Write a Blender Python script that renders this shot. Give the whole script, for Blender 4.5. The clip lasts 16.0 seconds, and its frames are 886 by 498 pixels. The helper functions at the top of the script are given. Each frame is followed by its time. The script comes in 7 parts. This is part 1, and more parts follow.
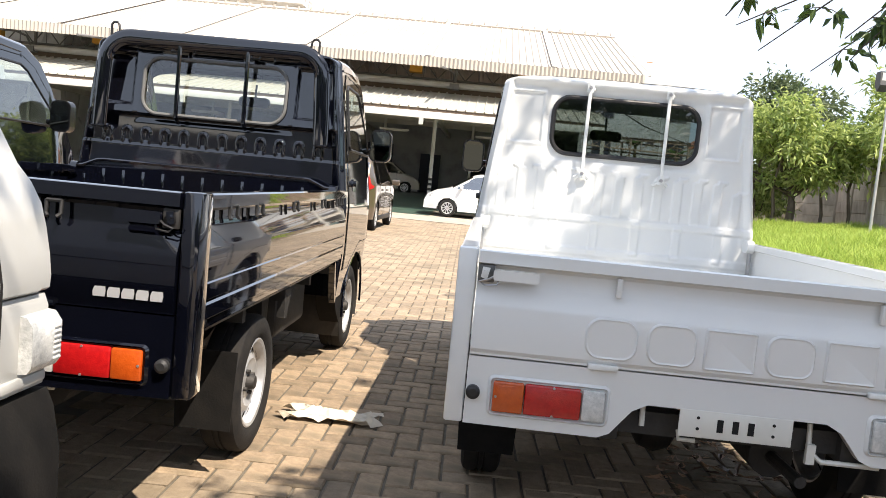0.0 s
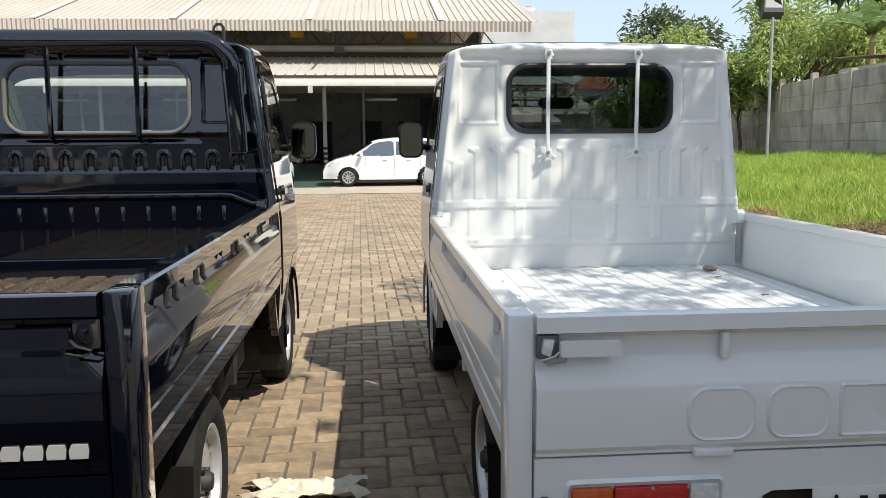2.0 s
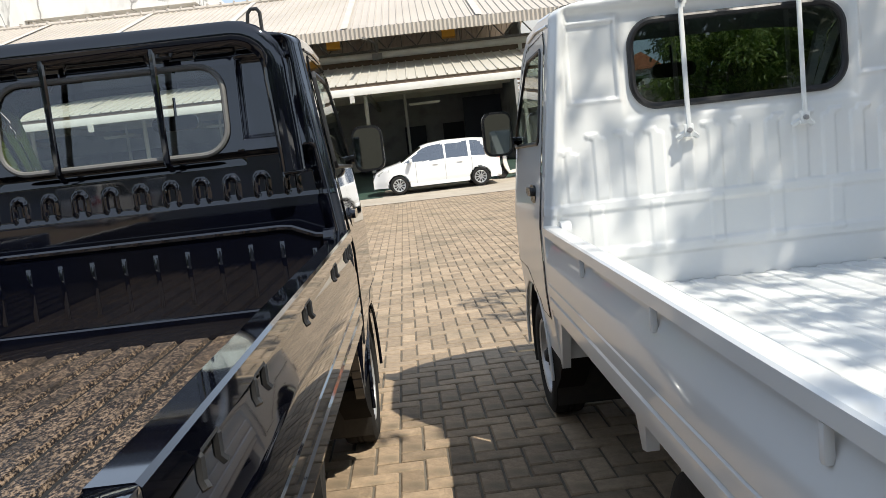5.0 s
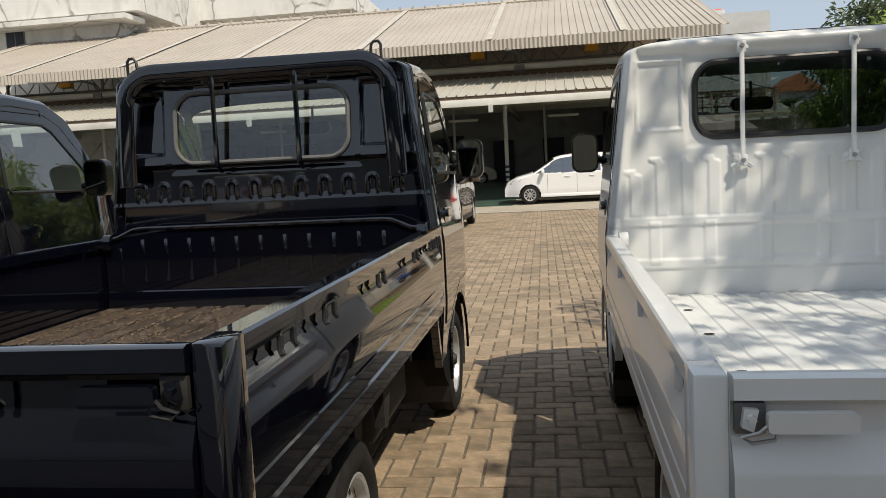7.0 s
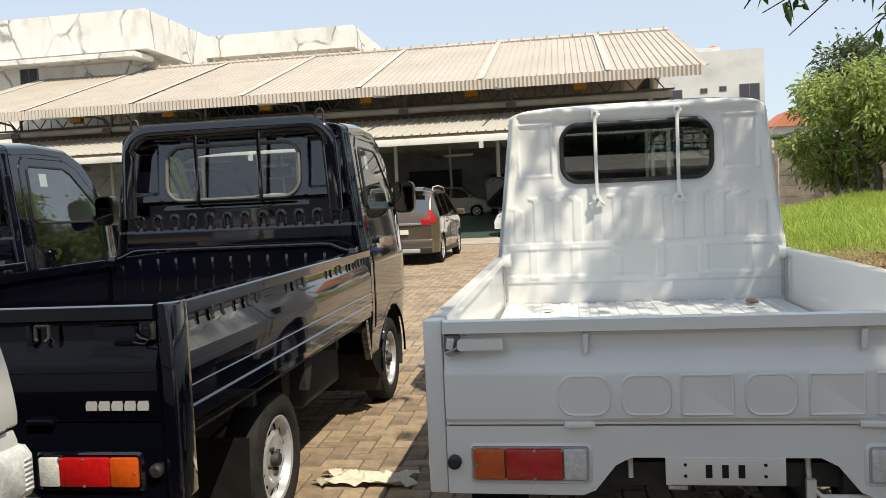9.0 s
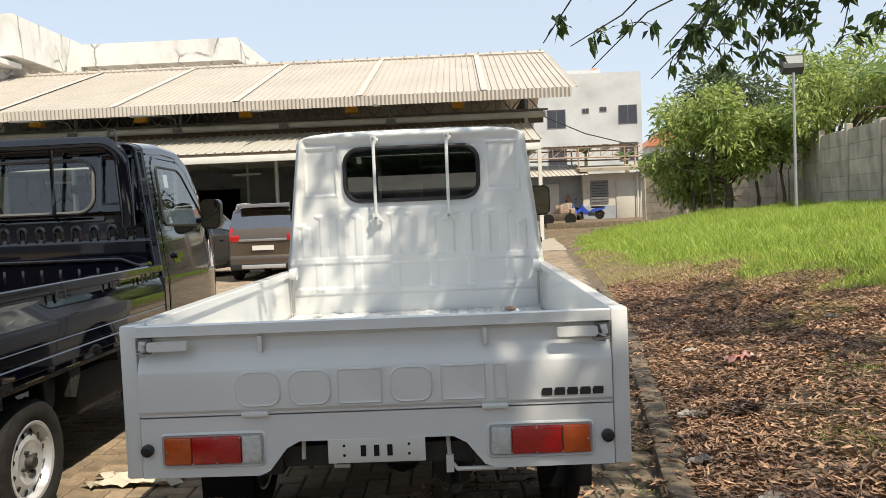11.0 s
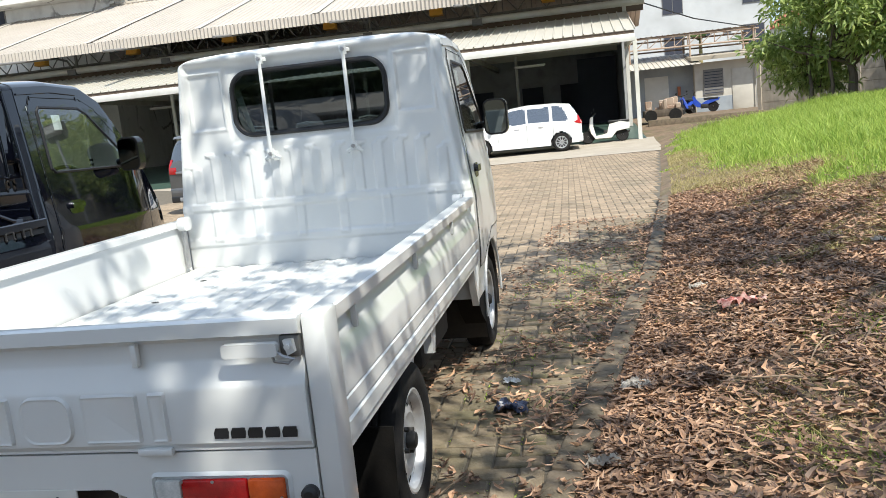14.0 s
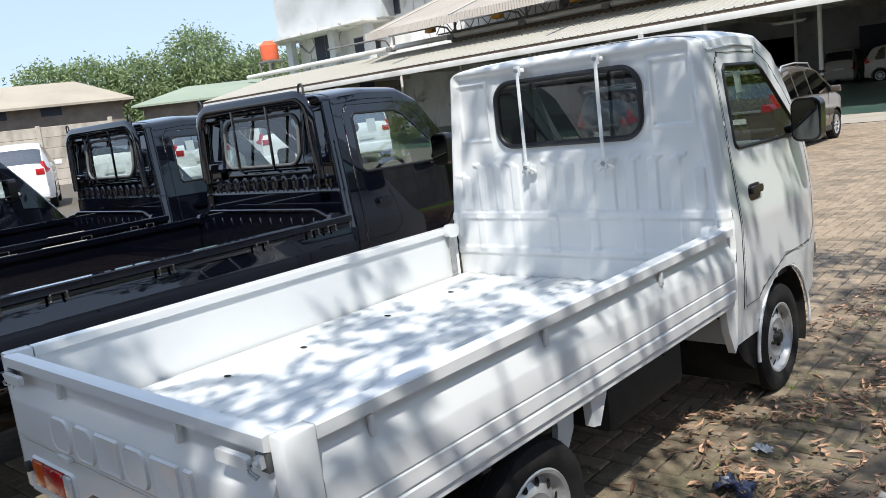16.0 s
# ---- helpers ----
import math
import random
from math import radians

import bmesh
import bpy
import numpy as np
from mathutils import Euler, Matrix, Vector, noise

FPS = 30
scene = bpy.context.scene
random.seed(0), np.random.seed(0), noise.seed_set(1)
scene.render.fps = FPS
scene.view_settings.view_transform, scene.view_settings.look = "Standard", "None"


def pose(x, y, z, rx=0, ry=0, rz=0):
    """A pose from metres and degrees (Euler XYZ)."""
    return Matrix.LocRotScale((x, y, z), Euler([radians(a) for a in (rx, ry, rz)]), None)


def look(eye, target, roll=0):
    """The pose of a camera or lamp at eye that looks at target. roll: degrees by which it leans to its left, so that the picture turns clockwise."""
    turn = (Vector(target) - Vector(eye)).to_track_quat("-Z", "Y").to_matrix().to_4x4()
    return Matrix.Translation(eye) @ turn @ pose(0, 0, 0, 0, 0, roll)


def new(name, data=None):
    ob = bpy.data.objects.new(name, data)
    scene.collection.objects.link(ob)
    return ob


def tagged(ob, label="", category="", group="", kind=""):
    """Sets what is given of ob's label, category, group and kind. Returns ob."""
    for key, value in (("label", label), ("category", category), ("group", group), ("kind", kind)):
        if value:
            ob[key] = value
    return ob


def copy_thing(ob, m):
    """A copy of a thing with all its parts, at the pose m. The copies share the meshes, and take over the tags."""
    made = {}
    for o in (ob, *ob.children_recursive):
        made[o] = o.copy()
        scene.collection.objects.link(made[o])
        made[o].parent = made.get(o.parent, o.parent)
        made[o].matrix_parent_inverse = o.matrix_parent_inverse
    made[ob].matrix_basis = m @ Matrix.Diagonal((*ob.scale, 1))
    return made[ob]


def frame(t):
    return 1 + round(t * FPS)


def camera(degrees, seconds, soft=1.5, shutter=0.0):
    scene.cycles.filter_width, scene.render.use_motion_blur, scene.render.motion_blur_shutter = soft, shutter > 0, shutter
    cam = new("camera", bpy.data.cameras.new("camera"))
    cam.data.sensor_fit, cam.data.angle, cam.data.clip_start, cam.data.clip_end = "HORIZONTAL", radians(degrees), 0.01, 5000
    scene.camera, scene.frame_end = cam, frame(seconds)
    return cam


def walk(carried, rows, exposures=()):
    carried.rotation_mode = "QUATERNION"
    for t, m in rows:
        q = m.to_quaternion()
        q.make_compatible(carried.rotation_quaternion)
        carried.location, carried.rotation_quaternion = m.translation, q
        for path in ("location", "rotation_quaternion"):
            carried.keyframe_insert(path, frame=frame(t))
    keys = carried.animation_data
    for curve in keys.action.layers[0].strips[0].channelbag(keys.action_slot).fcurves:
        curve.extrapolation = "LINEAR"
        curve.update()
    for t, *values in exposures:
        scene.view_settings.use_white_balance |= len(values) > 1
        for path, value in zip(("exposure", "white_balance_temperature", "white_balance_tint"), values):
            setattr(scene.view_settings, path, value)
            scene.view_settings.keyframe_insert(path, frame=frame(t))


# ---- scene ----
cam = camera(58.1, 16.0, soft=0.8)
PATH = [
    (0, (-0.799, -2.346, 1.188), (-0.891, -0.354, 1.027), 5.5),
    (0.5, (-0.822, -2.297, 1.354), (-0.878, -0.313, 1.11), 2.0),
    (1, (-0.852, -2.139, 1.395), (-0.883, -0.156, 1.136), 0.3),
    (1.5, (-0.945, -1.915, 1.385), (-0.947, 0.069, 1.134), -0.4),
    (2, (-1.13, -1.641, 1.365), (-0.968, 0.336, 1.112), -0.4),
    (2.5, (-1.23, -1.444, 1.363), (-0.959, 0.52, 1.105), -2.2),
    (3, (-1.261, -1.163, 1.355), (-0.977, 0.8, 1.094), -3.8),
    (3.5, (-1.315, -0.959, 1.354), (-1.022, 1.002, 1.091), -4.7),
    (4, (-1.376, -0.784, 1.378), (-1.069, 1.175, 1.112), -6.0),
    (4.5, (-1.358, -0.72, 1.373), (-1.086, 1.243, 1.108), -6.2),
    (5, (-1.321, -0.697, 1.362), (-1.29, 1.288, 1.118), -6.4),
    (5.2, (-1.309, -0.696, 1.361), (-1.375, 1.289, 1.125), -6.3),
    (7.3, (-0.921, -1.411, 1.355), (-1.227, 0.557, 1.178), -2.8),
    (7.5, (-0.818, -1.485, 1.357), (-1.128, 0.484, 1.197), -2.8),
    (8, (-0.698, -1.731, 1.376), (-1.005, 0.239, 1.214), -2.7),
    (8.2, (-0.672, -1.857, 1.37), (-0.979, 0.113, 1.216), -2.8),
    (10.3, (0.114, -2.719, 1.36), (-0.187, -0.743, 1.273), -2.1),
    (10.5, (0.168, -2.72, 1.361), (-0.048, -0.734, 1.272), -2.1),
    (11, (0.32, -2.659, 1.352), (0.269, -0.662, 1.26), -2.4),
    (11.5, (0.445, -2.564, 1.338), (0.49, -0.567, 1.238), -3.1),
    (12, (0.535, -2.456, 1.323), (0.66, -0.466, 1.168), -3.2),
    (12.5, (0.701, -2.227, 1.322), (0.869, -0.251, 1.065), -3.5),
    (13, (0.939, -2.057, 1.326), (1.027, -0.079, 1.044), -5.3),
    (13.5, (1.235, -1.894, 1.374), (1.033, 0.075, 1.088), -6.6),
    (14, (1.466, -1.665, 1.403), (1.094, 0.276, 1.093), -5.8),
    (14.5, (1.688, -1.489, 1.44), (1.141, 0.404, 1.099), -5.1),
    (15, (1.978, -1.322, 1.555), (1.184, 0.479, 1.201), -6.2),
    (15.5, (2.138, -1.101, 1.61), (1.151, 0.599, 1.244), -6.2),
    (16, (2.311, -0.96, 1.691), (0.969, 0.483, 1.348), -7.0),
]
# the clip's camera sets its brightness and white balance as it goes
TONE = [(0.0, 1.06, 6650, 13), (0.5, 1.04, 6500, 10), (1.0, 0.56, 6400, 9), (1.5, 0.21, 6400, 9), (2.0, 0.42, 6350, 8), (3.0, 0.45, 6250, 8), (4.0, 0.28, 6200, 9), (4.5, 0.22, 6200, 9), (5.0, 0.40, 6300, 9), (7.5, -0.18, 6750, 9), (8.0, 0.04, 6750, 8),
        (10.5, 0.38, 6850, 9), (11.5, 0.32, 6700, 8), (12.5, 0.76, 6500, 7), (13.0, 0.74, 6400, 7), (13.5, 0.51, 6250, 6), (14.0, 0.54, 6050, 7), (15.0, 0.42, 6000, 8), (16.0, 0.32, 5850, 10)]
walk(cam, [(t, look(eye, target, roll)) for t, eye, target, roll in PATH], TONE)


# ---- light and sky ----
import functools
from mathutils.geometry import tessellate_polygon

SUN_WAY = Vector((0.48, -0.50, 1.0)).normalized()      # from the ground towards the sun
world = bpy.data.worlds.new("sky")
scene.world = world
world.use_nodes = True
_nt = world.node_tree
_sky = _nt.nodes.new("ShaderNodeTexSky")
_sky.sky_type, _sky.sun_disc = "NISHITA", False
_sky.sun_elevation = math.asin(SUN_WAY.z)
_sky.sun_rotation = math.atan2(SUN_WAY.x, SUN_WAY.y)
_sky.air_density, _sky.dust_density, _sky.ozone_density = 1.0, 0.7, 1.5
_haze = _nt.nodes.new("ShaderNodeMix")
_haze.data_type = "RGBA"
_haze.inputs[0].default_value = 0.62
_haze.inputs[7].default_value = (6.5, 7.35, 8.6, 1)      # thin bright haze over the blue
_nt.links.new(_sky.outputs[0], _haze.inputs[6])
_nt.links.new(_haze.outputs[2], _nt.nodes["Background"].inputs[0])
_nt.nodes["Background"].inputs[1].default_value = 0.105
sun = new("sun", bpy.data.lights.new("sun", "SUN"))
sun.data.energy, sun.data.angle, sun.data.color = 5.0, radians(0.5), (1.0, 0.91, 0.77)
sun.rotation_mode = "QUATERNION"
sun.rotation_quaternion = SUN_WAY.to_track_quat("Z", "Y")


# ---- materials ----
def nodes_of(name):
    m = bpy.data.materials.new(name)
    m.use_nodes = True
    return m, m.node_tree, m.node_tree.nodes["Principled BSDF"]


def mat(name, base, alt=None, scale=6.0, rough=0.6, metal=0.0, bump=0.0, bscale=80.0, coat=0.0, rnd=0.0, island=0.0, rvar=0.12,
        spec=0.5, stain=None, sscale=1.3, samount=0.5, trans=0.0, stretch=(1, 1, 1), ramp=(0.34, 0.66), cracks=0.0):
    """A surface with large and small variation: base to alt by noise, stains, roughness and relief."""
    m, nt, bs = nodes_of(name)
    N, L = nt.nodes.new, nt.links.new
    co = N("ShaderNodeTexCoord")
    mp = N("ShaderNodeMapping")
    mp.inputs["Scale"].default_value = stretch
    L(co.outputs["Object"], mp.inputs[0])
    n1 = N("ShaderNodeTexNoise")
    n1.inputs["Scale"].default_value, n1.inputs["Detail"].default_value, n1.inputs["Roughness"].default_value = scale, 6, 0.65
    L(mp.outputs[0], n1.inputs["Vector"])
    cr = N("ShaderNodeValToRGB")
    cr.color_ramp.elements[0].position, cr.color_ramp.elements[1].position = ramp
    cr.color_ramp.elements[0].color = (*base, 1)
    cr.color_ramp.elements[1].color = (*(alt or base), 1)
    L(n1.outputs["Fac"], cr.inputs[0])
    col = cr.outputs[0]
    if stain:
        n3 = N("ShaderNodeTexNoise")
        n3.inputs["Scale"].default_value, n3.inputs["Detail"].default_value = sscale, 8
        L(mp.outputs[0], n3.inputs["Vector"])
        r3 = N("ShaderNodeMapRange")
        r3.inputs[1].default_value, r3.inputs[2].default_value, r3.inputs[4].default_value = 0.5, 0.72, samount
        L(n3.outputs["Fac"], r3.inputs[0])
        mx = N("ShaderNodeMix")
        mx.data_type = "RGBA"
        L(r3.outputs[0], mx.inputs[0])
        L(col, mx.inputs[6])
        mx.inputs[7].default_value = (*stain, 1)
        col = mx.outputs[2]
    if cracks:
        # peeled seams: thin dark lines of a warped cell pattern, here and there
        wv = N("ShaderNodeTexVoronoi")
        wv.feature = "DISTANCE_TO_EDGE"
        wv.inputs["Scale"].default_value = cracks
        ad = N("ShaderNodeMix")
        ad.data_type = "VECTOR"
        ad.inputs[0].default_value = 0.35
        L(mp.outputs[0], ad.inputs[4])
        L(n1.outputs["Color"], ad.inputs[5])
        L(ad.outputs[1], wv.inputs["Vector"])
        m1, m2, m3 = N("ShaderNodeMapRange"), N("ShaderNodeMapRange"), N("ShaderNodeMath")
        m1.inputs[1].default_value, m1.inputs[2].default_value, m1.inputs[3].default_value, m1.inputs[4].default_value = 0.012, 0.035, 0.6, 0.0
        L(wv.outputs["Distance"], m1.inputs[0])
        nb = N("ShaderNodeTexNoise")
        nb.inputs["Scale"].default_value = 0.45
        L(mp.outputs[0], nb.inputs["Vector"])
        m2.inputs[1].default_value, m2.inputs[2].default_value = 0.46, 0.56
        L(nb.outputs["Fac"], m2.inputs[0])
        m3.operation = "MULTIPLY"
        L(m1.outputs[0], m3.inputs[0])
        L(m2.outputs[0], m3.inputs[1])
        mc = N("ShaderNodeMix")
        mc.data_type = "RGBA"
        L(m3.outputs[0], mc.inputs[0])
        L(col, mc.inputs[6])
        mc.inputs[7].default_value = (0.06, 0.05, 0.045, 1)
        col = mc.outputs[2]
    if rnd or island:
        src = N("ShaderNodeObjectInfo").outputs["Random"] if rnd else N("ShaderNodeNewGeometry").outputs["Random Per Island"]
        k = rnd or island
        mr = N("ShaderNodeMapRange")
        mr.inputs[3].default_value, mr.inputs[4].default_value = 1 - k, 1 + k
        L(src, mr.inputs[0])
        sc = N("ShaderNodeVectorMath")
        sc.operation = "SCALE"
        L(col, sc.inputs[0])
        L(mr.outputs[0], sc.inputs["Scale"])
        col = sc.outputs[0]
    L(col, bs.inputs["Base Color"])
    n2 = N("ShaderNodeTexNoise")
    n2.inputs["Scale"].default_value, n2.inputs["Detail"].default_value = bscale, 4
    L(mp.outputs[0], n2.inputs["Vector"])
    rr = N("ShaderNodeMapRange")
    rr.inputs[3].default_value, rr.inputs[4].default_value = max(rough - rvar, 0.02), min(rough + rvar, 1)
    L(n1.outputs["Fac"], rr.inputs[0])
    L(rr.outputs[0], bs.inputs["Roughness"])
    bs.inputs["Metallic"].default_value = metal
    bs.inputs["Specular IOR Level"].default_value = spec
    bs.inputs["Coat Weight"].default_value = coat
    bs.inputs["Coat Roughness"].default_value = 0.03
    if trans:
        bs.inputs["Transmission Weight"].default_value = trans
    if bump:
        b = N("ShaderNodeBump")
        b.inputs["Strength"].default_value, b.inputs["Distance"].default_value = 1.0, bump
        L(n2.outputs["Fac"], b.inputs["Height"])
        L(b.outputs[0], bs.inputs["Normal"])
    return m


def glass(name, tint, gloss=0.012, low=0.055, high=0.75):
    """A thin pane: tinted see-through, with gloss that grows towards grazing."""
    m = bpy.data.materials.new(name)
    m.use_nodes = True
    nt = m.node_tree
    nt.nodes.remove(nt.nodes["Principled BSDF"])
    N, L = nt.nodes.new, nt.links.new
    tr, gl, lw, mx = N("ShaderNodeBsdfTransparent"), N("ShaderNodeBsdfGlossy"), N("ShaderNodeLayerWeight"), N("ShaderNodeMixShader")
    pw, mr = N("ShaderNodeMath"), N("ShaderNodeMapRange")
    tr.inputs[0].default_value = (*tint, 1)
    gl.inputs["Roughness"].default_value = gloss
    pw.operation = "POWER"
    pw.inputs[1].default_value = 3.0
    L(lw.outputs["Facing"], pw.inputs[0])
    mr.inputs[3].default_value, mr.inputs[4].default_value = low, high
    L(pw.outputs[0], mr.inputs[0])
    L(mr.outputs[0], mx.inputs[0])
    L(tr.outputs[0], mx.inputs[1])
    L(gl.outputs[0], mx.inputs[2])
    L(mx.outputs[0], nt.nodes["Material Output"].inputs[0])
    return m


def leafmat(name, c1, c2, rough=0.45, thin=0.35, island=0.45):
    m, nt, bs = nodes_of(name)
    N, L = nt.nodes.new, nt.links.new
    g = N("ShaderNodeNewGeometry")
    mx = N("ShaderNodeMix")
    mx.data_type = "RGBA"
    L(g.outputs["Random Per Island"], mx.inputs[0])
    mx.inputs[6].default_value, mx.inputs[7].default_value = (*c1, 1), (*c2, 1)
    L(mx.outputs[2], bs.inputs["Base Color"])
    bs.inputs["Roughness"].default_value = rough
    tl, ad = N("ShaderNodeBsdfTranslucent"), N("ShaderNodeMixShader")
    L(mx.outputs[2], tl.inputs[0])
    ad.inputs[0].default_value = thin
    L(bs.outputs[0], ad.inputs[1])
    L(tl.outputs[0], ad.inputs[2])
    L(ad.outputs[0], nt.nodes["Material Output"].inputs[0])
    return m


M = {}
M["white"] = mat("white_paint", (0.655, 0.665, 0.66), (0.685, 0.695, 0.685), 2, 0.34, coat=0.6, rvar=0.06, stain=(0.66, 0.66, 0.62), samount=0.3)
M["deckwhite"] = mat("white_deck_paint", (0.60, 0.62, 0.62), (0.66, 0.675, 0.67), 3, 0.42, coat=0.2, rvar=0.1, stain=(0.58, 0.57, 0.53), samount=0.5, sscale=3)
M["black"] = mat("black_paint", (0.0018, 0.0022, 0.0048), (0.0028, 0.0034, 0.0072), 2, 0.04, coat=0.85, rvar=0.02, spec=0.5, stain=(0.005, 0.005, 0.006), samount=0.5)
M["deckblack"] = mat("dusty_black_deck", (0.010, 0.008, 0.008), (0.25, 0.18, 0.122), 130, 0.45, coat=0.3, bump=0.004, bscale=140, stain=(0.02, 0.017, 0.015), sscale=9, samount=0.85, stretch=(1, 0.55, 1), ramp=(0.47, 0.60))
M["greypaint"] = mat("dark_grey_paint", (0.022, 0.024, 0.028), (0.026, 0.028, 0.032), 2, 0.35, coat=1.0, metal=0.3)
M["silverpaint"] = mat("silver_grey_paint", (0.105, 0.102, 0.098), (0.12, 0.117, 0.112), 2, 0.35, coat=1.0, metal=0.5)
M["brownpaint"] = mat("bronze_brown_paint", (0.105, 0.080, 0.058), (0.12, 0.09, 0.066), 2, 0.35, coat=1.0, metal=0.5)
M["carwhite"] = mat("white_car_paint", (0.78, 0.78, 0.78), (0.80, 0.80, 0.80), 2, 0.32, coat=0.8)
M["beigepaint"] = mat("beige_car_paint", (0.42, 0.39, 0.34), (0.45, 0.42, 0.36), 2, 0.4, coat=0.6)
M["plastic"] = mat("black_plastic", (0.012, 0.012, 0.013), (0.02, 0.02, 0.02), 20, 0.5, bump=0.0005, bscale=300)
M["mirrorshell"] = mat("glossy_black_plastic", (0.008, 0.008, 0.009), None, 5, 0.25)
M["rubber"] = mat("tyre_rubber", (0.009, 0.009, 0.010), (0.022, 0.020, 0.018), 14, 0.85, spec=0.25, bump=0.001, bscale=120)
M["flap"] = mat("mud_flap_rubber", (0.006, 0.006, 0.006), (0.012, 0.011, 0.010), 12, 0.9, spec=0.15, bump=0.001, bscale=120)
M["seal"] = mat("window_rubber_seal", (0.010, 0.010, 0.011), None, 5, 0.45)
M["greyseal"] = mat("grey_window_seal", (0.10, 0.10, 0.098), (0.13, 0.13, 0.125), 10, 0.5)
M["rim"] = mat("silver_steel_rim", (0.50, 0.51, 0.53), (0.60, 0.61, 0.62), 12, 0.38, metal=0.55, stain=(0.25, 0.22, 0.19), sscale=8, samount=0.5)
M["steel"] = mat("bare_steel", (0.35, 0.35, 0.36), (0.45, 0.45, 0.45), 20, 0.4, metal=0.8)
M["chassis"] = mat("chassis_black", (0.012, 0.012, 0.012), (0.03, 0.027, 0.024), 12, 0.65, bump=0.002, bscale=60)
M["hole"] = mat("dark_hollow", (0.004, 0.004, 0.004), None, 5, 0.9)
M["red"] = mat("red_lamp_lens", (0.33, 0.006, 0.008), (0.45, 0.010, 0.010), 60, 0.18, coat=0.6, bump=0.001, bscale=200)
M["amber"] = mat("amber_lamp_lens", (0.42, 0.060, 0.006), (0.52, 0.085, 0.010), 60, 0.18, coat=0.6, bump=0.001, bscale=200)
M["clear"] = mat("clear_lamp_lens", (0.42, 0.43, 0.42), (0.62, 0.62, 0.60), 60, 0.15, coat=0.6, bump=0.0015, bscale=160)
M["plate"] = mat("cream_bracket_paint", (0.62, 0.61, 0.56), (0.66, 0.65, 0.60), 8, 0.5)
M["badgedark"] = mat("dark_badge", (0.02, 0.02, 0.022), None, 5, 0.3)
M["badgesilver"] = mat("silver_badge", (0.62, 0.62, 0.63), None, 5, 0.3, metal=0.5)
M["seat"] = mat("grey_seat_cloth", (0.11, 0.11, 0.115), (0.15, 0.15, 0.15), 30, 0.9, bump=0.001, bscale=400)
M["dash"] = mat("dashboard_grey", (0.07, 0.07, 0.072), (0.09, 0.09, 0.09), 15, 0.7)
M["paper"] = mat("white_paper", (0.80, 0.80, 0.78), (0.74, 0.74, 0.73), 10, 0.8)
M["carglass"] = glass("grey_car_glass", (0.24, 0.27, 0.29), low=0.34)
# white van paint darkened: the shade it stands in is put into its colour
M["vanwhite_shaded"] = mat("shaded_white_van_paint", (0.37, 0.37, 0.355), (0.41, 0.41, 0.395), 3, 0.4, coat=0.4)
M["glassdark"] = glass("tinted_glass", (0.15, 0.18, 0.18), low=0.09)
M["glassmid"] = glass("green_tinted_glass", (0.50, 0.57, 0.54), low=0.08)
M["glassclear"] = glass("clear_glass", (0.80, 0.86, 0.84))
M["glassside"] = glass("clear_side_glass", (0.74, 0.81, 0.79), low=0.20)
M["glassrear"] = glass("clear_rear_glass", (0.88, 0.92, 0.91), low=0.11)
M["mirrorglass"] = mat("mirror_glass", (0.13, 0.145, 0.14), None, 3, 0.03, metal=1.0, rvar=0.01)
M["paver"] = mat("concrete_paver", (0.205, 0.150, 0.097), (0.315, 0.235, 0.155), 26, 0.85, bump=0.004, bscale=110, rnd=0.25, stain=(0.105, 0.090, 0.060), sscale=7.0, samount=0.75)
M["paverfar"] = mat("concrete_paver_joined", (0.222, 0.168, 0.113), (0.318, 0.246, 0.170), 22, 0.85, bump=0.004, bscale=90, island=0.22, stain=(0.115, 0.10, 0.068), sscale=1.1, samount=0.65)
M["pavermoss"] = mat("mossy_concrete_paver", (0.135, 0.105, 0.068), (0.24, 0.19, 0.13), 14, 0.9, bump=0.005, bscale=90, rnd=0.18, stain=(0.075, 0.082, 0.030), sscale=3.0, samount=0.75)
M["mossfar"] = mat("mossy_paver_joined", (0.15, 0.118, 0.078), (0.25, 0.20, 0.14), 14, 0.9, bump=0.005, bscale=90, island=0.18, stain=(0.080, 0.085, 0.034), sscale=1.6, samount=0.7)
M["joint"] = mat("sand_joint", (0.085, 0.072, 0.055), (0.14, 0.12, 0.09), 12, 0.95, bump=0.004, bscale=60)
M["kerb"] = mat("worn_concrete_kerb", (0.095, 0.074, 0.051), (0.175, 0.138, 0.098), 7, 0.9, bump=0.006, bscale=40, rnd=0.15, stain=(0.10, 0.085, 0.05), sscale=5, samount=0.7)
M["soil"] = mat("brown_soil", (0.10, 0.068, 0.044), (0.22, 0.155, 0.10), 3.5, 0.95, bump=0.02, bscale=14, stain=(0.06, 0.085, 0.02), sscale=0.9, samount=0.6)
M["apron"] = mat("pale_concrete", (0.30, 0.262, 0.21), (0.38, 0.335, 0.275), 1.2, 0.85, bump=0.003, bscale=50, stain=(0.30, 0.27, 0.22))
M["greenfloor"] = mat("green_painted_floor", (0.045, 0.085, 0.068), (0.065, 0.105, 0.085), 0.8, 0.35, stain=(0.05, 0.05, 0.045))
M["roofmetal"] = mat("weathered_roof_sheet", (0.41, 0.368, 0.318), (0.49, 0.445, 0.392), 0.5, 0.55, metal=0.1, bump=0.001, stain=(0.36, 0.32, 0.26), sscale=0.25, samount=0.6)
M["roofskylight"] = mat("pale_skylight_sheet", (0.47, 0.44, 0.385), (0.54, 0.505, 0.445), 2.5, 0.5, stain=(0.42, 0.385, 0.33), samount=0.8)
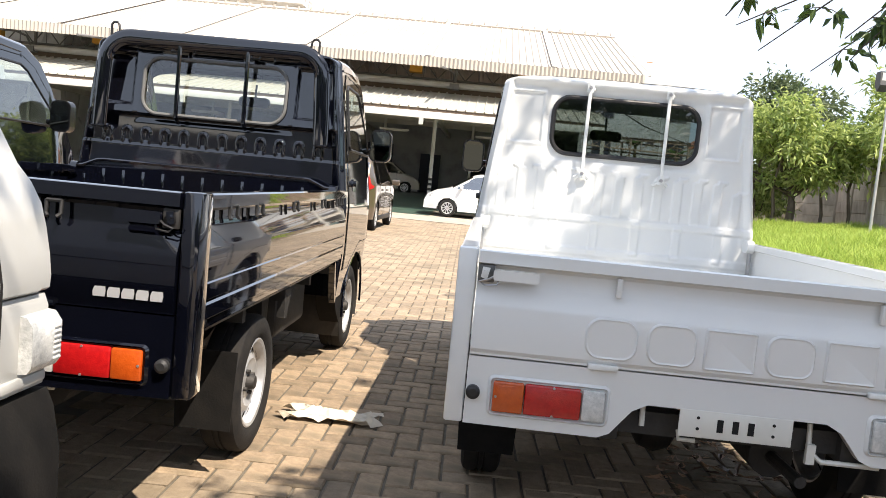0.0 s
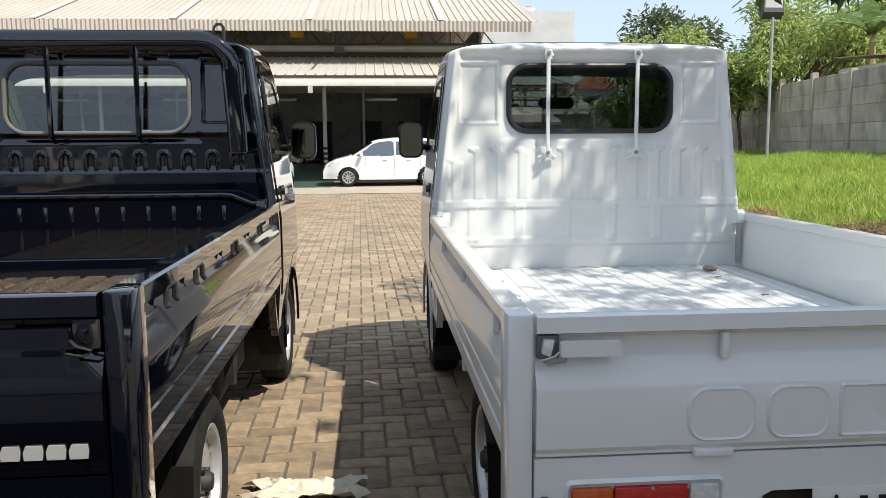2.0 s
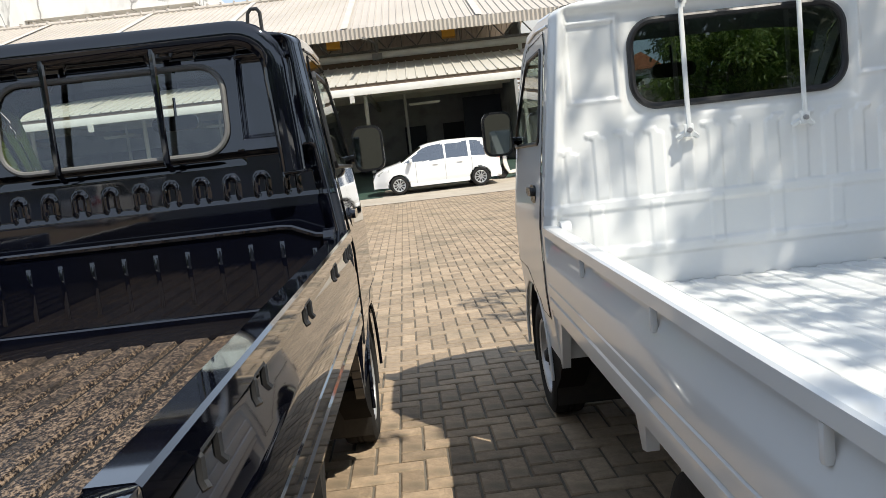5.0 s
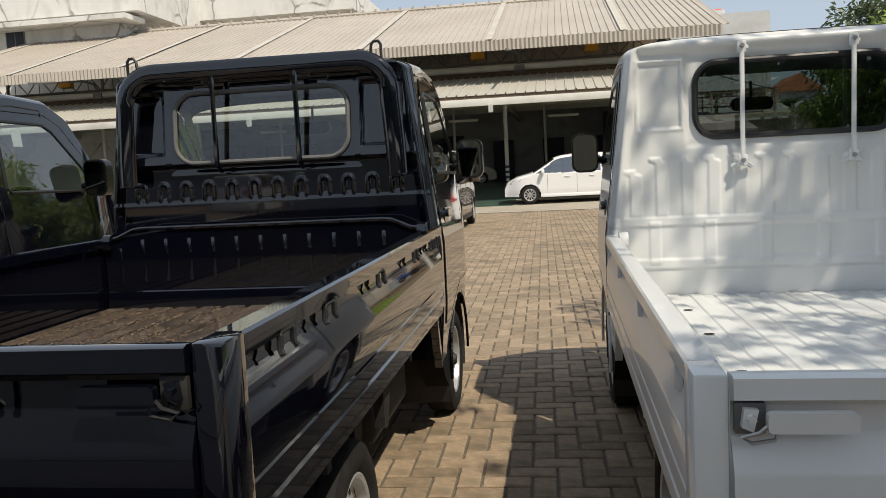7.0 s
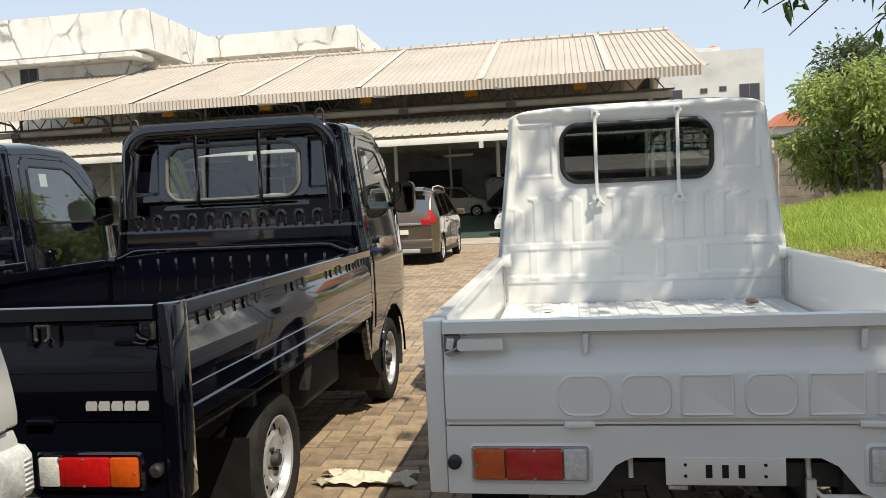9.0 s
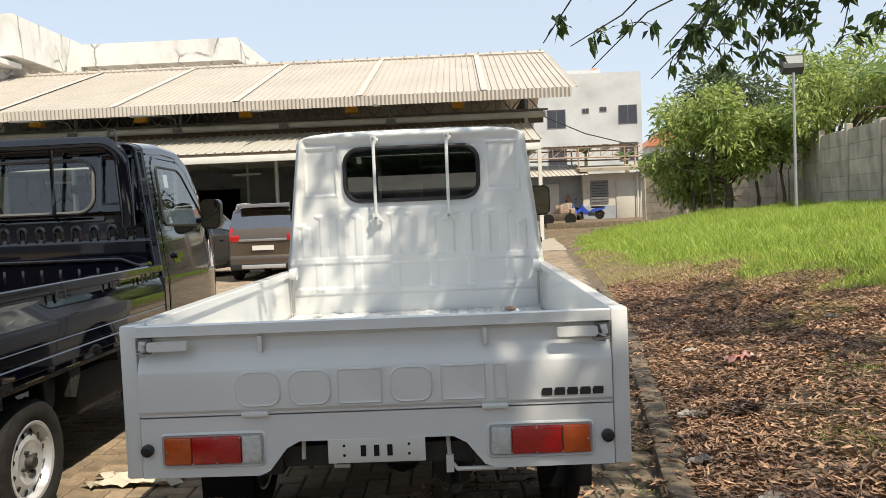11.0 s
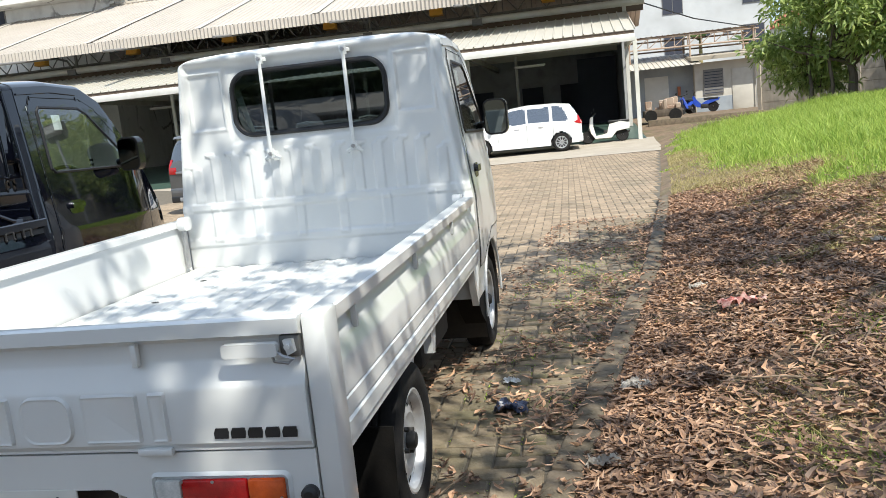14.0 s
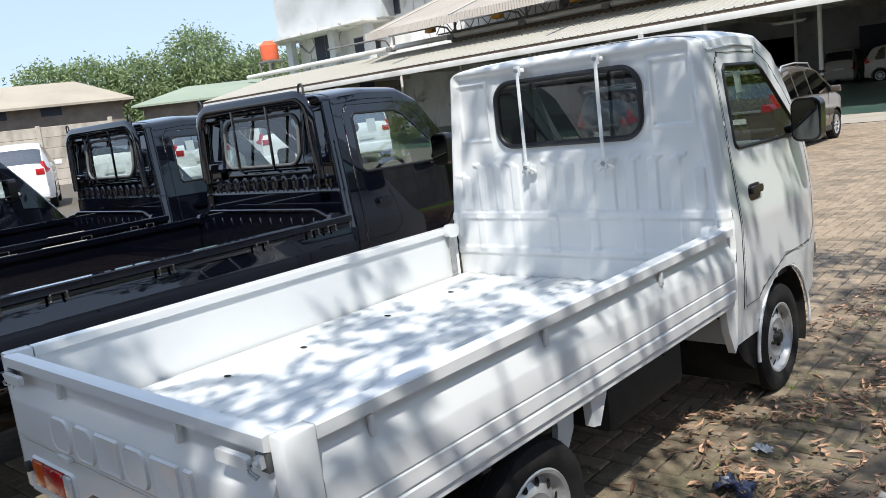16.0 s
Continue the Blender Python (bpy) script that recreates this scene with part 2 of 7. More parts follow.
M["canopysheet"] = leafmat("translucent_canopy_sheet", (0.56, 0.53, 0.46), (0.60, 0.57, 0.50), rough=0.5, thin=0.30)
M["fascia"] = mat("white_painted_steel", (0.58, 0.57, 0.53), (0.66, 0.65, 0.61), 1.5, 0.5, stain=(0.38, 0.34, 0.28), sscale=0.8)
M["truss"] = mat("grey_steel_truss", (0.16, 0.155, 0.145), (0.22, 0.21, 0.20), 4, 0.6, metal=0.2)
M["brownbeam"] = mat("brown_fascia_and_shadow", (0.10, 0.070, 0.048), (0.14, 0.10, 0.07), 2, 0.7)
M["yellow"] = mat("yellow_lamp_housing", (0.62, 0.30, 0.03), (0.66, 0.34, 0.05), 4, 0.5)
M["darkwall"] = mat("workshop_wall", (0.32, 0.33, 0.34), (0.38, 0.39, 0.40), 0.8, 0.8, stain=(0.10, 0.10, 0.11))
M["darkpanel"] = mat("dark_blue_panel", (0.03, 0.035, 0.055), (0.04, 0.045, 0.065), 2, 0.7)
M["whitewall"] = mat("stained_white_plaster", (0.50, 0.515, 0.515), (0.58, 0.59, 0.585), 0.7, 0.85, bump=0.004, bscale=8, stain=(0.28, 0.29, 0.285), sscale=0.35, samount=0.65)
M["peelwall"] = mat("peeling_white_wall", (0.66, 0.65, 0.62), (0.74, 0.73, 0.70), 0.8, 0.85, bump=0.004, bscale=8, stain=(0.42, 0.41, 0.38), sscale=1.1, samount=0.6, stretch=(1, 1, 0.6), cracks=0.8)
M["bluewall"] = mat("grey_blue_wall", (0.30, 0.34, 0.38), (0.36, 0.39, 0.42), 1.5, 0.8, stain=(0.22, 0.24, 0.26))
M["creamwall"] = mat("cream_wall", (0.52, 0.49, 0.43), (0.58, 0.55, 0.48), 1.5, 0.85, stain=(0.36, 0.32, 0.26))
M["panelwall"] = mat("precast_concrete", (0.36, 0.318, 0.260), (0.52, 0.465, 0.39), 2.2, 0.9, bump=0.005, bscale=25, rnd=0.12, stain=(0.13, 0.12, 0.10), sscale=1.4, samount=0.85, stretch=(1, 1, 0.5))
M["rust"] = mat("rusty_sheet", (0.30, 0.20, 0.14), (0.44, 0.36, 0.29), 2.5, 0.8, bump=0.003)
M["terracotta"] = mat("terracotta", (0.42, 0.14, 0.07), (0.50, 0.20, 0.11), 4, 0.8, bump=0.004)
M["orange"] = mat("orange_plastic", (0.66, 0.12, 0.045), (0.72, 0.15, 0.06), 3, 0.5)
M["greenroof"] = mat("green_roof_sheet", (0.24, 0.285, 0.21), (0.29, 0.335, 0.25), 0.4, 0.6)
M["shedwall"] = mat("brown_shed_wall", (0.17, 0.14, 0.11), (0.24, 0.20, 0.16), 1.5, 0.85, stain=(0.11, 0.09, 0.07))
M["tanroof"] = mat("tan_roof_sheet", (0.33, 0.285, 0.22), (0.39, 0.345, 0.27), 0.4, 0.7)
M["galv"] = mat("galvanised_pole", (0.42, 0.43, 0.43), (0.50, 0.50, 0.50), 5, 0.45, metal=0.5)
M["bark"] = mat("tree_bark", (0.075, 0.058, 0.042), (0.14, 0.11, 0.085), 9, 0.9, bump=0.01, bscale=25, stretch=(1, 1, 0.3))
M["twig"] = mat("branch_bark", (0.05, 0.042, 0.034), (0.10, 0.085, 0.07), 20, 0.9, bump=0.003, bscale=60)
M["drystick"] = mat("dry_stick_wood", (0.16, 0.11, 0.07), (0.34, 0.26, 0.18), 30, 0.85, rnd=0.3)
M["leaf"] = leafmat("mango_leaves", (0.15, 0.23, 0.055), (0.56, 0.63, 0.22), thin=0.55)
M["leafdark"] = leafmat("dark_leaves", (0.026, 0.058, 0.014), (0.095, 0.15, 0.036))
M["leafgrey"] = leafmat("grey_green_leaves", (0.07, 0.105, 0.05), (0.16, 0.20, 0.095))
# far leaves lightened: the haze of distance is put into their colour
M["leafhazy"] = leafmat("haze_lightened_leaves", (0.16, 0.22, 0.10), (0.33, 0.41, 0.19))
M["banana"] = leafmat("banana_leaves", (0.09, 0.16, 0.05), (0.20, 0.28, 0.10), thin=0.4)
M["grass"] = leafmat("bright_grass", (0.20, 0.33, 0.040), (0.50, 0.60, 0.13), rough=0.55, thin=0.45)
M["drygrass"] = leafmat("dry_grass", (0.30, 0.26, 0.10), (0.50, 0.42, 0.20), rough=0.7, thin=0.3)
M["litter"] = leafmat("fallen_brown_leaves", (0.080, 0.044, 0.029), (0.54, 0.335, 0.205), rough=0.45, thin=0.10)
M["blueplastic"] = mat("blue_fairing", (0.02, 0.06, 0.38), (0.03, 0.08, 0.45), 4, 0.3, coat=0.6)
M["creamplastic"] = mat("cream_fairing", (0.62, 0.60, 0.54), (0.66, 0.64, 0.58), 4, 0.3, coat=0.6)
M["scrap"] = mat("dirty_plastic_scrap", (0.30, 0.27, 0.23), (0.46, 0.42, 0.37), 14, 0.5, bump=0.004, bscale=50)
M["bag"] = mat("dirty_plastic_bag", (0.50, 0.44, 0.35), (0.64, 0.58, 0.47), 12, 0.5, bump=0.004, bscale=50)
M["redbag"] = mat("red_printed_wrapper", (0.42, 0.07, 0.05), (0.60, 0.45, 0.40), 22, 0.4)
M["bluebag"] = mat("dark_blue_wrapper", (0.02, 0.03, 0.07), (0.05, 0.06, 0.10), 16, 0.4)


# ---- mesh helpers ----
def finish(name, bm, material, parent=None, label="", smooth=40.0):
    me = bpy.data.meshes.new(name)
    bmesh.ops.recalc_face_normals(bm, faces=bm.faces)
    bm.to_mesh(me)
    bm.free()
    me.materials.append(M[material] if isinstance(material, str) else material)
    if smooth:
        me.shade_smooth()
        me.set_sharp_from_angle(angle=radians(smooth))
    ob = new(name, me)
    if parent is not None:
        ob.parent = parent
    if label:
        ob["label"] = label
    return ob


def part(name, bm, material, parent, label="", smooth=40.0):
    return finish(name, bm, material, parent, label, smooth)


def thing(name, label, category, group="", m=None, kind=""):
    ob = new(name)
    ob.empty_display_size = 0.1
    if m is not None:
        ob.matrix_basis = m
    return tagged(ob, label, category, group, kind)


def box(bm, x0, x1, y0, y1, z0, z1, bevel=0.0, seg=2):
    v = [bm.verts.new((x, y, z)) for z in (z0, z1) for y in (y0, y1) for x in (x0, x1)]
    fs = [bm.faces.new([v[i] for i in q]) for q in ((0, 2, 3, 1), (4, 5, 7, 6), (0, 1, 5, 4), (2, 6, 7, 3), (0, 4, 6, 2), (1, 3, 7, 5))]
    if bevel:
        es = list({e for f in fs for e in f.edges})
        bmesh.ops.bevel(bm, geom=es, offset=bevel, segments=seg, profile=0.5, affect="EDGES")
    return v


def cyl(bm, a, b, r0, r1=None, n=12, cap=True):
    a, b = Vector(a), Vector(b)
    r1 = r0 if r1 is None else r1
    d = (b - a).normalized()
    u = d.orthogonal().normalized()
    w = d.cross(u)
    ra = [bm.verts.new(a + (u * math.cos(2 * math.pi * i / n) + w * math.sin(2 * math.pi * i / n)) * r0) for i in range(n)]
    rb = [bm.verts.new(b + (u * math.cos(2 * math.pi * i / n) + w * math.sin(2 * math.pi * i / n)) * r1) for i in range(n)]
    for i in range(n):
        bm.faces.new((ra[i], ra[(i + 1) % n], rb[(i + 1) % n], rb[i]))
    if cap:
        bm.faces.new(ra[::-1])
        bm.faces.new(rb)


def tube(bm, pts, r, n=8, closed=False, flat=1.0, up=None):
    """A tube along points; r a number or one a point; flat squeezes it along up."""
    P = [Vector(p) for p in pts]
    k = len(P)
    rings = []
    u = None
    for i in range(k):
        if closed:
            d = P[(i + 1) % k] - P[i - 1]
        else:
            d = P[min(i + 1, k - 1)] - P[max(i - 1, 0)]
        d.normalize()
        if up is not None:
            w = Vector(up)
            w = (w - d * w.dot(d)).normalized()
            u = d.cross(w)
        else:
            u = d.orthogonal().normalized() if u is None else (u - d * u.dot(d)).normalized()
            w = d.cross(u)
        rr = r[i] if hasattr(r, "__len__") else r
        rings.append([bm.verts.new(P[i] + (u * math.cos(2 * math.pi * j / n) + w * flat * math.sin(2 * math.pi * j / n)) * rr) for j in range(n)])
    for i in range(k if closed else k - 1):
        a, b = rings[i], rings[(i + 1) % k]
        for j in range(n):
            bm.faces.new((a[j], a[(j + 1) % n], b[(j + 1) % n], b[j]))
    if not closed:
        bm.faces.new(rings[0][::-1])
        bm.faces.new(rings[-1])


def prism(bm, pts, f, a, b):
    """A closed outline swept from a to b; f(p, q, s) gives the place."""
    A = [bm.verts.new(f(p, q, a)) for p, q in pts]
    B = [bm.verts.new(f(p, q, b)) for p, q in pts]
    n = len(pts)
    for i in range(n):
        bm.faces.new((A[i], A[(i + 1) % n], B[(i + 1) % n], B[i]))
    for tri in tessellate_polygon([[Vector((p, q, 0)) for p, q in pts]]):
        bm.faces.new([A[i] for i in tri])
        bm.faces.new([B[i] for i in tri])


def grid(bm, us, vs, f, keep=None):
    V = {}
    for i in range(len(us) - 1):
        for j in range(len(vs) - 1):
            if keep and not keep(0.5 * (us[i] + us[i + 1]), 0.5 * (vs[j] + vs[j + 1])):
                continue
            q = []
            for a, b in ((i, j), (i + 1, j), (i + 1, j + 1), (i, j + 1)):
                if (a, b) not in V:
                    V[a, b] = bm.verts.new(f(us[a], vs[b]))
                q.append(V[a, b])
            bm.faces.new(q)


def lathe(bm, prof, n=32, c=(0, 0, 0), axis="x", cap=True):
    rings = []
    for r, h in prof:
        ring = []
        for i in range(n):
            a = 2 * math.pi * i / n
            p = (h, r * math.cos(a), r * math.sin(a)) if axis == "x" else (r * math.cos(a), r * math.sin(a), h)
            ring.append(bm.verts.new(Vector(p) + Vector(c)))
        rings.append(ring)
    for a, b in zip(rings, rings[1:]):
        for i in range(n):
            bm.faces.new((a[i], a[(i + 1) % n], b[(i + 1) % n], b[i]))
    if cap:
        bm.faces.new(rings[0][::-1])
        bm.faces.new(rings[-1])


def rrect(x0, x1, z0, z1, r, n=5):
    out = []
    for cx, cz, a0 in ((x1 - r, z1 - r, 0), (x0 + r, z1 - r, 90), (x0 + r, z0 + r, 180), (x1 - r, z0 + r, 270)):
        for i in range(n + 1):
            a = radians(a0 + 90 * i / n)
            out.append((cx + r * math.cos(a), cz + r * math.sin(a)))
    return out


def inside(p, q, poly):
    c = False
    for i in range(len(poly)):
        (x1, y1), (x2, y2) = poly[i], poly[i - 1]
        if (y1 > q) != (y2 > q) and p < (x2 - x1) * (q - y1) / (y2 - y1) + x1:
            c = not c
    return c


def sm(a, b, v):
    t = min(max((v - a) / (b - a), 0), 1)
    return t * t * (3 - 2 * t)


def B():
    return bmesh.new()


# ---- pickup trucks ----
CAB_TOP = ((2.54, 1.905), (2.9, 1.928), (3.22, 1.912), (3.39, 1.835), (3.97, 1.15), (4.07, 1.02), (4.16, 0.86), (4.20, 0.55))
DOOR_GLASS = ((2.76, 1.345), (2.73, 1.37), (2.735, 1.71), (2.76, 1.735), (3.13, 1.73), (3.21, 1.695), (3.575, 1.37), (3.56, 1.335))
DOOR_AREA = ((2.67, 0.60), (2.665, 1.74), (2.70, 1.795), (3.17, 1.79), (3.31, 1.725), (3.67, 1.37), (3.71, 1.20), (3.71, 0.80), (3.62, 0.74), (3.5, 0.74), (3.2, 0.74), (2.90, 0.64), (2.84, 0.60))


def lerp(pts, v):
    for (a, fa), (b, fb) in zip(pts, pts[1:]):
        if v <= b:
            return fa + (fb - fa) * max(v - a, 0) / (b - a)
    return pts[-1][1]


def cab_half(y, z):
    w = 0.846 - 0.02 * sm(0.75, 0.42, z) - 0.118 * max(z - 1.0, 0)
    return w - 0.17 * max(y - 3.45, 0) ** 2 / 0.5


def cab_ring(y, sides=52, roof=22):
    """Right sill over the roof to the left sill at station y."""
    top = lerp(CAB_TOP, y)
    crown = 0.085 if y < 3.2 else 0.085 + 0.05 * sm(3.2, 3.9, y)
    rail = max(top - crown, 0.5)
    sill = 0.43
    right = [(cab_half(y, sill + (rail - sill) * i / sides), sill + (rail - sill) * i / sides) for i in range(sides + 1)]
    hw = right[-1][0]
    arc = []
    for i in range(1, roof):
        a = math.pi * i / roof
        c, s = math.cos(a), math.sin(a)
        arc.append((hw * math.copysign(abs(c) ** 0.55, c), rail + (top - rail) * s ** 0.6))
    return right + arc + [(-x, z) for x, z in reversed(right)]


def wheel(parent, x, y, side, tyre_r=0.287, rim_r=0.182, width=0.158, alloy=False, z=None):
    """Wheel with its outer face towards side (+1 or -1)."""
    z = tyre_r if z is None else z
    w = width / 2
    hub = new("wheel")
    hub.parent = parent
    hub.matrix_basis = Matrix.Translation((x, y, z)) @ Matrix.Diagonal((side, 1, 1, 1))
    bm = B()
    R = tyre_r
    lathe(bm, [(rim_r, -w * 0.8), (rim_r + 0.02, -w * 0.98), (R - 0.03, -w), (R - 0.008, -w * 0.86), (R, -w * 0.62), (R, -w * 0.22), (R - 0.007, -w * 0.2), (R - 0.007, -w * 0.1),
               (R, -w * 0.08), (R, w * 0.08), (R - 0.007, w * 0.1), (R - 0.007, w * 0.2), (R, w * 0.22), (R, w * 0.62), (R - 0.008, w * 0.86), (R - 0.03, w), (rim_r + 0.045, w * 1.03),
               (rim_r + 0.02, w * 0.98), (rim_r, w * 0.8)], 44, cap=False)
    part("tyre", bm, "rubber", hub)
    bm = B()
    k = rim_r
    lathe(bm, [(k + 0.006, w * 0.86), (k, w * 0.9), (k - 0.012, w * 0.84), (k - 0.018, w * 0.45), (k - 0.03, w * 0.30), (k * 0.72, w * 0.52), (k * 0.55, w * 0.66), (k * 0.42, w * 0.52), (k * 0.36, w * 0.50), (0.03, w * 0.55), (0.0301, w * 0.2)], 40, cap=False)
    lathe(bm, [(k + 0.004, -w * 0.86), (k - 0.006, -w * 0.8), (k - 0.012, w * 0.25), (k - 0.02, w * 0.30), (k - 0.02, -w * 0.7)], 40, cap=False)
    if alloy:
        for i in range(10):
            a = 2 * math.pi * i / 10
            q = Vector((0, math.cos(a), math.sin(a)))
            t = Vector((0, -math.sin(a), math.cos(a)))
            c0, c1 = q * 0.05 + Vector((w * 0.75, 0, 0)), q * (k - 0.008) + Vector((w * 0.85, 0, 0))
            vs = [bm.verts.new(p) for p in (c0 - t * 0.016, c0 + t * 0.016, c1 + t * 0.012, c1 - t * 0.012)]
            bm.faces.new(vs)
            vs2 = [bm.verts.new(v.co - Vector((0.03, 0, 0))) for v in vs]
            for j in range(4):
                bm.faces.new((vs[j], vs[(j + 1) % 4], vs2[(j + 1) % 4], vs2[j]))
    part("rim", bm, "rim", hub)
    bm = B()
    n = 10 if alloy else 12
    for i in range(n):
        a = 2 * math.pi * (i + 0.5) / n
        rr = k * (0.62 if alloy else 0.76)
        rad = k * (0.2 if alloy else 0.085)
        c = Vector((w * (0.62 if alloy else 0.49) + 0.004, rr * math.cos(a), rr * math.sin(a)))
        q, t = Vector((0, math.cos(a), math.sin(a))), Vector((0, -math.sin(a), math.cos(a)))
        slope = 0 if alloy else 0.30
        if not alloy:
            bm = B()
        bm.faces.new([bm.verts.new(c + q * rad * (1.5 if alloy else 1.1) * math.cos(b) + t * rad * (0.7 if alloy else 0.85) * math.sin(b) - Vector((slope * rad * math.cos(b) * 1.1 - 0.001, 0, 0))) for b in [2 * math.pi * j / 12 for j in range(12)]])
        if not alloy:
            part("vent_hole", bm, "hole", hub)
    if alloy:
        part("vent_hole", bm, "hole", hub)
    bm = B()
    lathe(bm, [(0.034, w * 0.5), (0.034, w * 0.8), (0.026, w * 0.95), (0.012, w * 0.98)], 16)
    for i in range(4):
        a = 2 * math.pi * i / 4 + 0.4
        cyl(bm, (w * 0.5, 0.052 * math.cos(a), 0.052 * math.sin(a)), (w * 0.72, 0.052 * math.cos(a), 0.052 * math.sin(a)), 0.010, n=6)
    part("hub_cap", bm, "steel" if alloy else "chassis", hub)
    return hub


def side_path(pts, x_off=0.0, side=1, step=0.05):
    out = []
    k = len(pts)
    for i in range(k):
        (a, b), (c, d) = pts[i], pts[(i + 1) % k]
        n = max(1, int(math.hypot(c - a, d - b) / step))
        for j in range(n):
            y, z = a + (c - a) * j / n, b + (d - b) * j / n
            out.append((side * (cab_half(y, z) + x_off), y, z))
    return out


REAR_GLASS = rrect(-0.435, 0.435, 1.445, 1.785, 0.10, 8)


def back_depth(x, z, dark=False):
    """How far forward of the rear plane the cab's back panel lies at x, z."""
    ring_top, rail = 1.905, 1.82
    w = cab_half(2.58, min(z, rail))
    if z > rail:
        s = min((z - rail) / (ring_top - rail), 1)
        w *= max(1 - (s ** (1 / 0.6)) ** 2, 0) ** 0.275
    d = min(w - abs(x), (ring_top - z))
    y = 2.556
    y += 0.030 * sm(0.030, 0.0, d) - 0.030 * sm(0.075, 0.040, d) * sm(0.0, 0.030, d) * (1 if z > 1.0 else sm(0.9, 1.0, z))
    if dark:
        # a row of arches under a ledge, on a back that leans a little
        for i in range(12):
            c = -0.649 + 0.118 * i
            if abs(x - c) < 0.05 and 1.24 < z < 1.40:
                r = math.hypot(x - c, max(z - 1.328, 0))
                y -= 0.010 * sm(0.010, 0.004, abs(r - 0.022)) * sm(1.255, 1.275, z) - 0.006 * sm(0.020, 0.014, r) * sm(1.26, 1.28, z)
        y -= 0.005 * sm(1.262, 1.250, z)
        y -= 0.10 * max(1.87 - z, 0) * sm(1.424, 1.446, z) * sm(0.03, 0.08, d)
    else:
        for i in range(13):
            c = -0.708 + 0.118 * i
            if abs(x - c) < 0.06 and 1.05 < z < 1.40:
                low = 0.055 if i in (0, 12) else 0.0
                turn = 0.030 * sm(1.334, 1.350, z + low) * (-1 if c < 0.02 else 1)
                y -= 0.0062 * sm(0.031, 0.024, abs(x - c - turn)) * sm(1.366, 1.359, z + low) * sm(1.075, 1.10, z)
        if 0.86 < z < 1.06:
            for i in range(6):
                y -= 0.0045 * sm(0.030, 0.022, abs(x + 0.625 - 0.25 * i)) * sm(0.70, 0.68, abs(x))
        y -= 0.0075 * sm(0.026, 0.017, abs(z - 1.062)) + 0.008 * sm(0.028, 0.019, abs(z - 0.862))
    for s in (-1, 1):
        e = max(abs(x - s * 0.595) - 0.095, abs(z - 1.645) - 0.15)
        if dark:
            y += 0.030 * sm(0.012, -0.012, e)
            y += 0.016 * sm(0.006, -0.006, max(abs(x - s * 0.42) - 0.075, abs(z - 1.835) - 0.018))
        else:
            y += 0.007 * sm(0.003, -0.003, e) - 0.005 * sm(0.012, 0.007, abs(e - 0.006))
    if dark:
        y += 0.016 * sm(0.006, -0.006, max(abs(x) - 0.15, abs(z - 1.835) - 0.018))
    e = max(abs(x) - 0.47, abs(z - 1.615) - 0.205)
    y += 0.008 * sm(0.02, -0.01, e)
    return y


